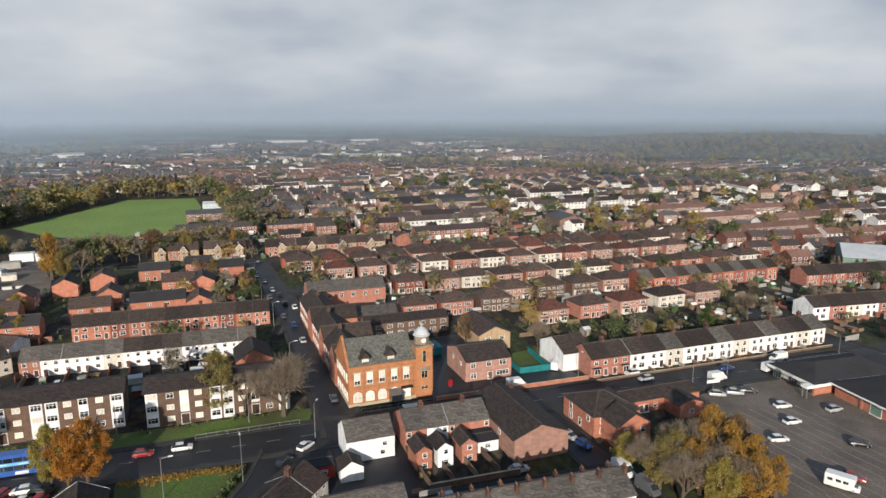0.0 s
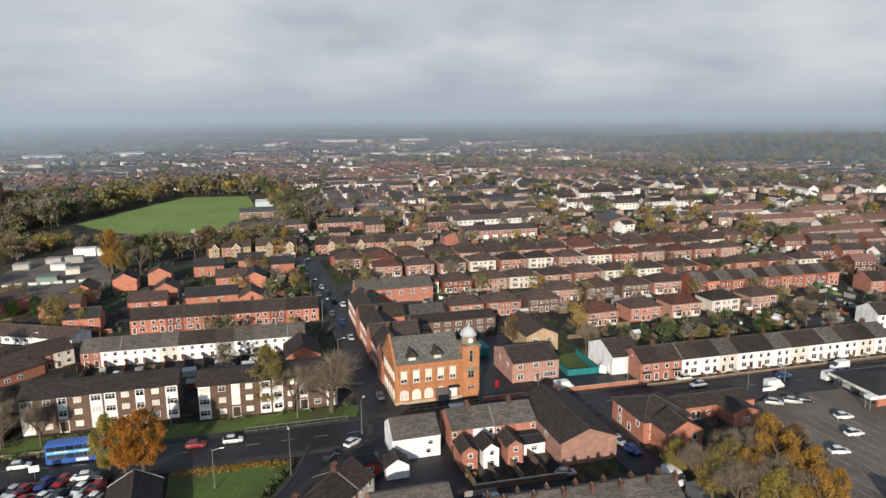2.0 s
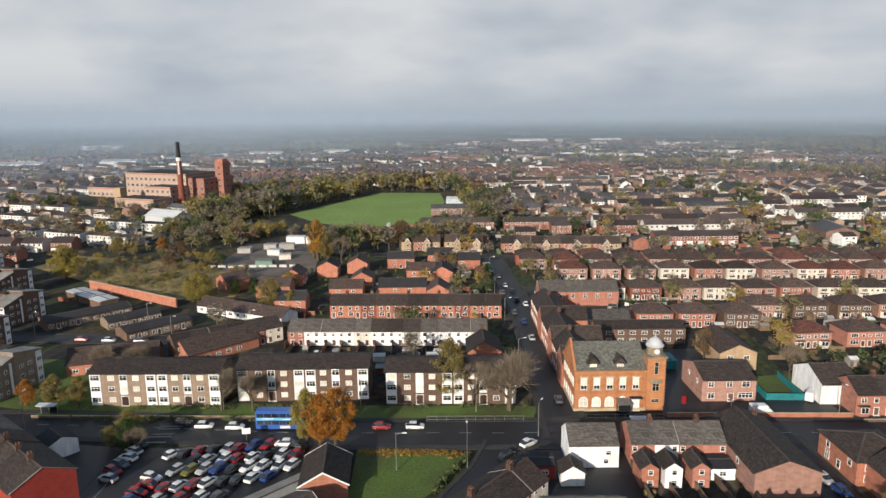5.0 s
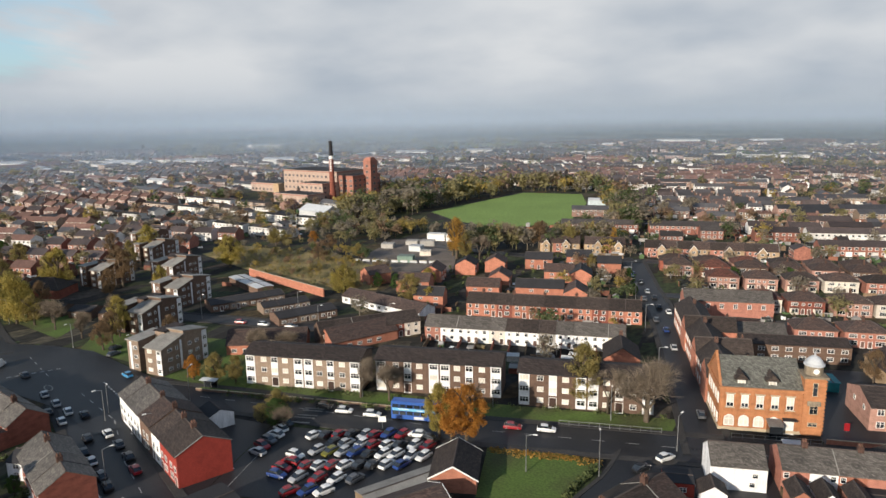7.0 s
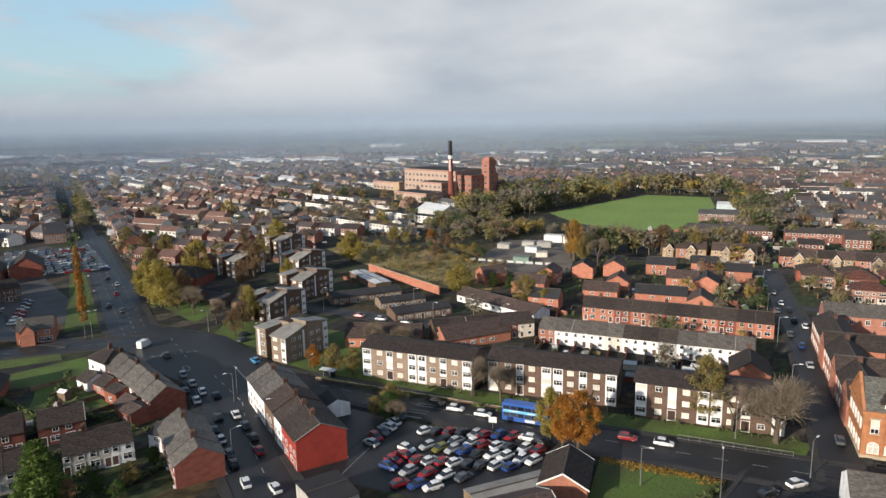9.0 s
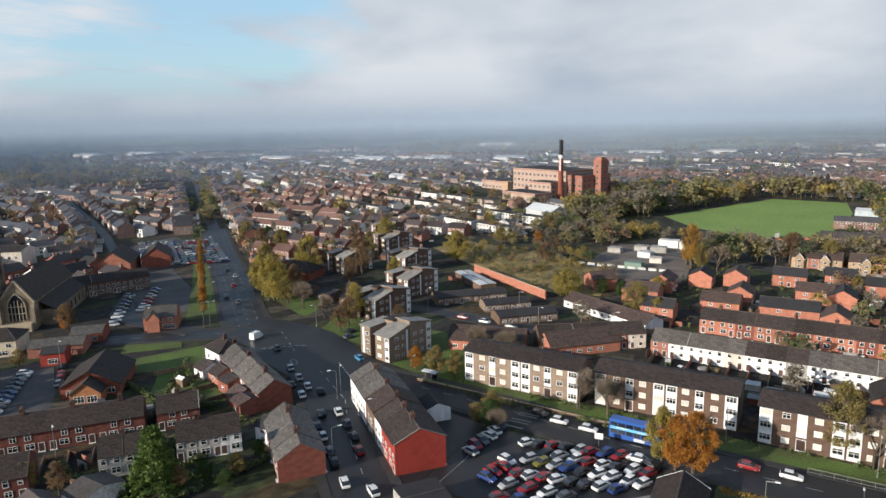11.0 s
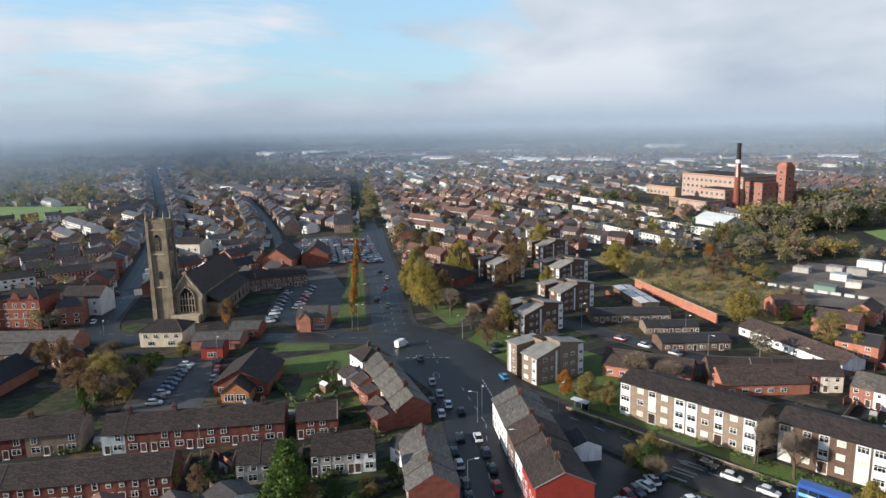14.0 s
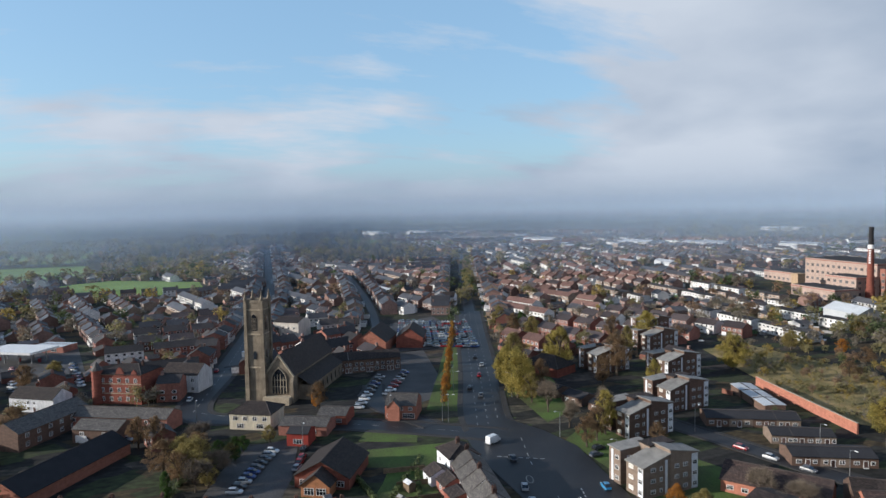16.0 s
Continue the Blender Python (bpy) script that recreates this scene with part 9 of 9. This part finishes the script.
def far_trees():
    r = random.Random(4)
    rn = np.random.default_rng(4)
    temps = [[crown_template(50 + i, n, sz) for i in range(7)] for n, sz in ((420, 0.072), (280, 0.085), (100, 0.125))]
    kinds = far_leaf
    heap = {k: [] for k in kinds}

    def put(x, y, h, kind):
        dist = math.hypot(x, y)
        q = temps[0 if dist < 300 and h > 3 else 1 if dist < 480 and h > 3 else 2][r.randrange(7)]
        a = r.random() * math.tau
        ca, sa = math.cos(a), math.sin(a)
        w = h * r.uniform(0.9, 1.4)
        p = np.empty_like(q)
        p[..., 0] = x + (q[..., 0] * ca - q[..., 1] * sa) * w
        p[..., 1] = y + (q[..., 0] * sa + q[..., 1] * ca) * w
        p[..., 2] = q[..., 2] * h + hill_height(x, y)
        heap[kind].append(p)

    pick = lambda: r.choice(("olive", "olive", "russet", "green", "grey", "grey", "olive", "green", "yellow", "grey"))
    # belts round the field, the yard and the waste ground
    for line, n, wid, h in (([(-258, 345), (-258, 430), (-250, 515), (-176, 526)], 85, 14, 16), ([(-172, 520), (-132, 430), (-100, 352)], 48, 9, 13), ([(-262, 318), (-225, 305), (-175, 306), (-130, 318), (-95, 325)], 60, 8, 7),
                            ([(-262, 322), (-268, 290), (-215, 268), (-205, 295)], 45, 12, 9), ([(-282, 350), (-264, 325)], 40, 14, 14), ([(-250, 252), (-300, 262), (-330, 268)], 30, 6, 6), ([(-160, 216), (-190, 235), (-230, 240), (-262, 240)], 46, 5, 5),
                            ([(-110, 330), (-120, 300), (-150, 268)], 40, 8, 11), ([(-280, 520), (-330, 480), (-310, 440)], 50, 20, 12), ([(-120, 905), (60, 800), (352, 560), (520, 470), (800, 330)], 420, 17, 10),
                            ([(-430, 155), (-560, 200), (-760, 265)], 60, 5, 9), ([(-705, -205), (-725, -70), (-660, -2), (-900, -100)], 130, 20, 11), ([(-640, -15), (-760, -40), (-900, 0)], 110, 22, 12), ([(-340, 470), (-420, 360), (-440, 350)], 30, 14, 8)):
        for i in range(n):
            k = r.randrange(len(line) - 1)
            t = r.random()
            x, y = line[k][0] + (line[k + 1][0] - line[k][0]) * t + r.gauss(0, wid / 2), line[k][1] + (line[k + 1][1] - line[k][1]) * t + r.gauss(0, wid / 2)
            put(x, y, h * r.uniform(0.6, 1.25), pick())
    for i in range(900):
        x, y = r.uniform(-262, -150), r.uniform(178, 232)
        if inside(x, y, [(-170, 180), (-214, 192), (-262, 206), (-262, 228), (-205, 232), (-160, 218), (-148, 192)]):
            put(x, y, r.uniform(0.5, 2.2) if r.random() < 0.75 else r.uniform(2.2, 4.0), r.choice(("olive", "grey", "russet", "yellow", "olive", "yellow", "olive")))
    n = 0
    while n < 40:
        x, y = r.uniform(-268, -95), r.uniform(255, 312)
        if inside(x, y, OPEN[8]):
            put(x, y, r.uniform(5, 9.5), r.choice(("olive", "grey", "olive", "russet", "yellow", "grey")))
            n += 1
    # woods
    n = 0
    while n < 2300:
        dist, az = 200 + 1400 * r.random() ** 0.7, radians(r.uniform(-40, 118))
        x, y = -math.sin(az) * dist, math.cos(az) * dist
        if woods(x, y) and not any(inside(x, y, p) for p in OPEN[1:4]):
            # farther woods take the greyer leaves, standing in for haze
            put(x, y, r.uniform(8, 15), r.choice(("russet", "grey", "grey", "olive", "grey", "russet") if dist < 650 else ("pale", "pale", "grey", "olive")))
            n += 1
    n = 0
    while n < 650:
        x, y = r.uniform(60, 1080), r.uniform(880, 1500)
        if hill_height(x, y) > 1.0 and math.hypot(x, y) < 1480:
            put(x, y, r.uniform(8, 14), r.choice(("russet", "grey", "russet", "olive", "pale")))
            n += 1
    # garden and street trees
    n = 0
    while n < 3600:
        dist, az = 110 + 1300 * r.random() ** 0.8, radians(r.uniform(-40, 118))
        x, y = -math.sin(az) * dist, math.cos(az) * dist
        if any(near_line(x, y, l, 9) for l in ROADS) or any(inside(x, y, p) for p in OPEN[1:]) or in_house(x, y):
            n += 0.2
            continue
        gu, gv = x * CU + y * SU, -x * SU + y * CU
        if -105 < gu < 230 and 40 < gv < 140 or abs(gu - 24) < 7 and gv < 300 or 45 < gu < 84 and gv < 172:
            n += 0.2
            continue
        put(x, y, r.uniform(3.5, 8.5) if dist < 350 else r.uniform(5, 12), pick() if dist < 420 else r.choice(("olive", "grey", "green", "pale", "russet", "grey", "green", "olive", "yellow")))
        n += 1
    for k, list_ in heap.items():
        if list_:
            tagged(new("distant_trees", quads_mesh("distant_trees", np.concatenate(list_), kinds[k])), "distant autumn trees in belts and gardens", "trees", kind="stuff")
    # fences, bins, planters and small sheds in gardens and yards
    s = Shape()
    n = 0
    while n < 6500:
        dist, az = 70 + 430 * r.random() ** 0.8, radians(r.uniform(-38, 116))
        x, y = -math.sin(az) * dist, math.cos(az) * dist
        gu, gv = x * CU + y * SU, -x * SU + y * CU
        n += 0.25
        if any(near_line(x, y, l, 9) for l in ROADS) or any(inside(x, y, p) for p in OPEN[1:5] + OPEN[7:9] + [[(-118, 150), (-190, 162), (-215, 190), (-155, 176), (-108, 166)]]) or in_house(x, y) or inside(x, y, WASTE) or x < -165 and y < 135 or dist < 210 and r.random() < 0.5:
            continue
        if 55 < gu < 230 and gv < 127 or -105 < gu < 30 and gv < 152 or abs(gu - 24) < 7 and gv < 300 or 45 < gu < 84 and gv < 172 or x < -160 and 60 < y < 130 or x < -110 and 55 < y < 99:
            continue
        n += 0.75
        b = Shape()
        q = r.random()
        tone = r.choice((0, 1, 2, 3, 4, 5, 5, 6, 1))
        if q < 0.42:
            L = r.uniform(2, 6)
            b.box(-L / 2, -0.05, 0, L / 2, 0.05, r.uniform(0.9, 1.8), r.choice((0, 0, 4, 1)))
        elif q < 0.62:
            w, d, h = r.uniform(1.4, 2.8), r.uniform(1.2, 2.2), r.uniform(1.5, 2.1)
            b.profile([(-d / 2, 0), (d / 2, 0), (d / 2, h), (0, h + 0.45), (-d / 2, h)], -w / 2, w / 2, r.choice((0, 0, 1, 6)))
            for sg in (-1, 1):
                b.face([(-w / 2, sg * (d / 2 + 0.15), h - 0.05), (w / 2, sg * (d / 2 + 0.15), h - 0.05), (w / 2, 0, h + 0.52), (-w / 2, 0, h + 0.52)][::-sg], r.choice((3, 1, 2)))
        elif q < 0.85:
            for k in range(r.randint(1, 3)):
                bx = k * 0.75
                b.prism([(bx - 0.26, -0.3), (bx + 0.26, -0.3), (bx + 0.3, 0.3), (bx - 0.3, 0.3)], 0, r.uniform(0.7, 1.1), r.choice((3, 5, 6, 3, 2)))
        else:
            b.prism([(r.uniform(0.9, 1.6) * math.cos(k), r.uniform(0.9, 1.6) * math.sin(k)) for k in (0.3, 1.3, 2.4, 3.4, 4.5, 5.6)], 0, r.uniform(0.15, 0.5), tone)
        b.move(pose(x, y, 0, 0, 0, 20 + r.choice((0, 90)) + r.uniform(-4, 4)))
        k = len(s.v)
        s.v += b.v
        s.f += [tuple(i + k for i in f) for f in b.f]
        s.m += b.m
    tones = [mat("clutter_" + nm, c, spread=0.3, island=True, scale=1.0, fine=4.0) for nm, c in (("wood", (0.20, 0.14, 0.09)), ("grey", (0.30, 0.29, 0.28)), ("white", (0.70, 0.70, 0.70)), ("dark", (0.04, 0.045, 0.04)), ("brick", (0.28, 0.12, 0.08)), ("ochre", (0.25, 0.18, 0.08)), ("green", (0.07, 0.12, 0.05)))]
    tagged(new("garden_clutter", s.mesh("garden_clutter", *tones)), "fence panels, bins, planters and small sheds in back gardens", "clutter", kind="stuff")
    # hedges and shrubs in the gardens near by
    q = []
    for i in range(520):
        u, v = r.uniform(-60, 225), r.uniform(205, 300)
        if r.random() < 0.25:
            u, v = r.uniform(85, 160), r.uniform(141, 170)
        x, y = uv(u, v)
        if any(math.hypot(tx - x, ty - y) < tr - 1.2 for tx, ty, tr in TAKEN) or abs(u - 24) < 7:
            continue
        L = r.uniform(1, 5)
        c = [(x - SU * L * t, y + CU * L * t, 0.7) for t in np.linspace(0, 1, 6)]
        q.append(leaf_cloud(40, c, 0.8, 0.5, i, 0.0, 0.9))
    for line, n in (([uv(3.8, 115), uv(-2, 103.5)], 45), ([uv(-80, 131.8), uv(-20, 131)], 60), ([(-182, 58), (-150, 40)], 60), ([(-205, 6), (-170, -3)], 90), ([(-212, 12), (-190, 4)], 70), ([(-140, 20), (-126, 22)], 40), ([(-122, 36), (-112, 42)], 40), ([(-130, 56), (-150, 50)], 60), ([(-120, 26), (-126, 46)], 70), ([(-131, 22), (-134, 50)], 90), ([(-150, 44), (-176, 40)], 90), ([(-152, 50), (-178, 56)], 70), ([(-158, -6), (-150, 26)], 80), ([(-112, 24), (-116, 52)], 70), ([(-136, 40), (-138, 58)], 60), ([(-84, 124), (-108, 116)], 30), ([uv(-80, 137.5), uv(18, 136.5)], 70)):
        (ax, ay), (bx, by) = line
        for i in range(n):
            t = r.random()
            q.append(leaf_cloud(16, [(ax + (bx - ax) * t, ay + (by - ay) * t, 0.6)], 0.9, 0.42, i, 0.0, 0.9))
    gold = []
    for i in range(190):
        t = r.random()
        x, y = uv(-16.5 + 20.5 * t, 118.3 - 1.5 * t - abs(r.gauss(0, 0.9)))
        gold.append(leaf_cloud(7, [(x, y, 0.22)], 0.8, 0.3, i, 0.0, 0.35))
    tagged(new("fallen_leaves", quads_mesh("fallen_leaves", np.concatenate(gold), leaf_gold)), "drift of orange fallen leaves along the lawn's edge", "leaves", kind="stuff")
    tagged(new("hedges", quads_mesh("hedges", np.concatenate(q), hedge_leaf)), "low green hedges and shrubs in gardens", "hedge", kind="stuff")


far_trees()

# the whole plan in metres
for ob in list(scene.objects):
    if ob.parent is None and ob.type in ("MESH", "EMPTY"):
        ob.matrix_basis = Matrix.Scale(PLAN, 4) @ ob.matrix_basis
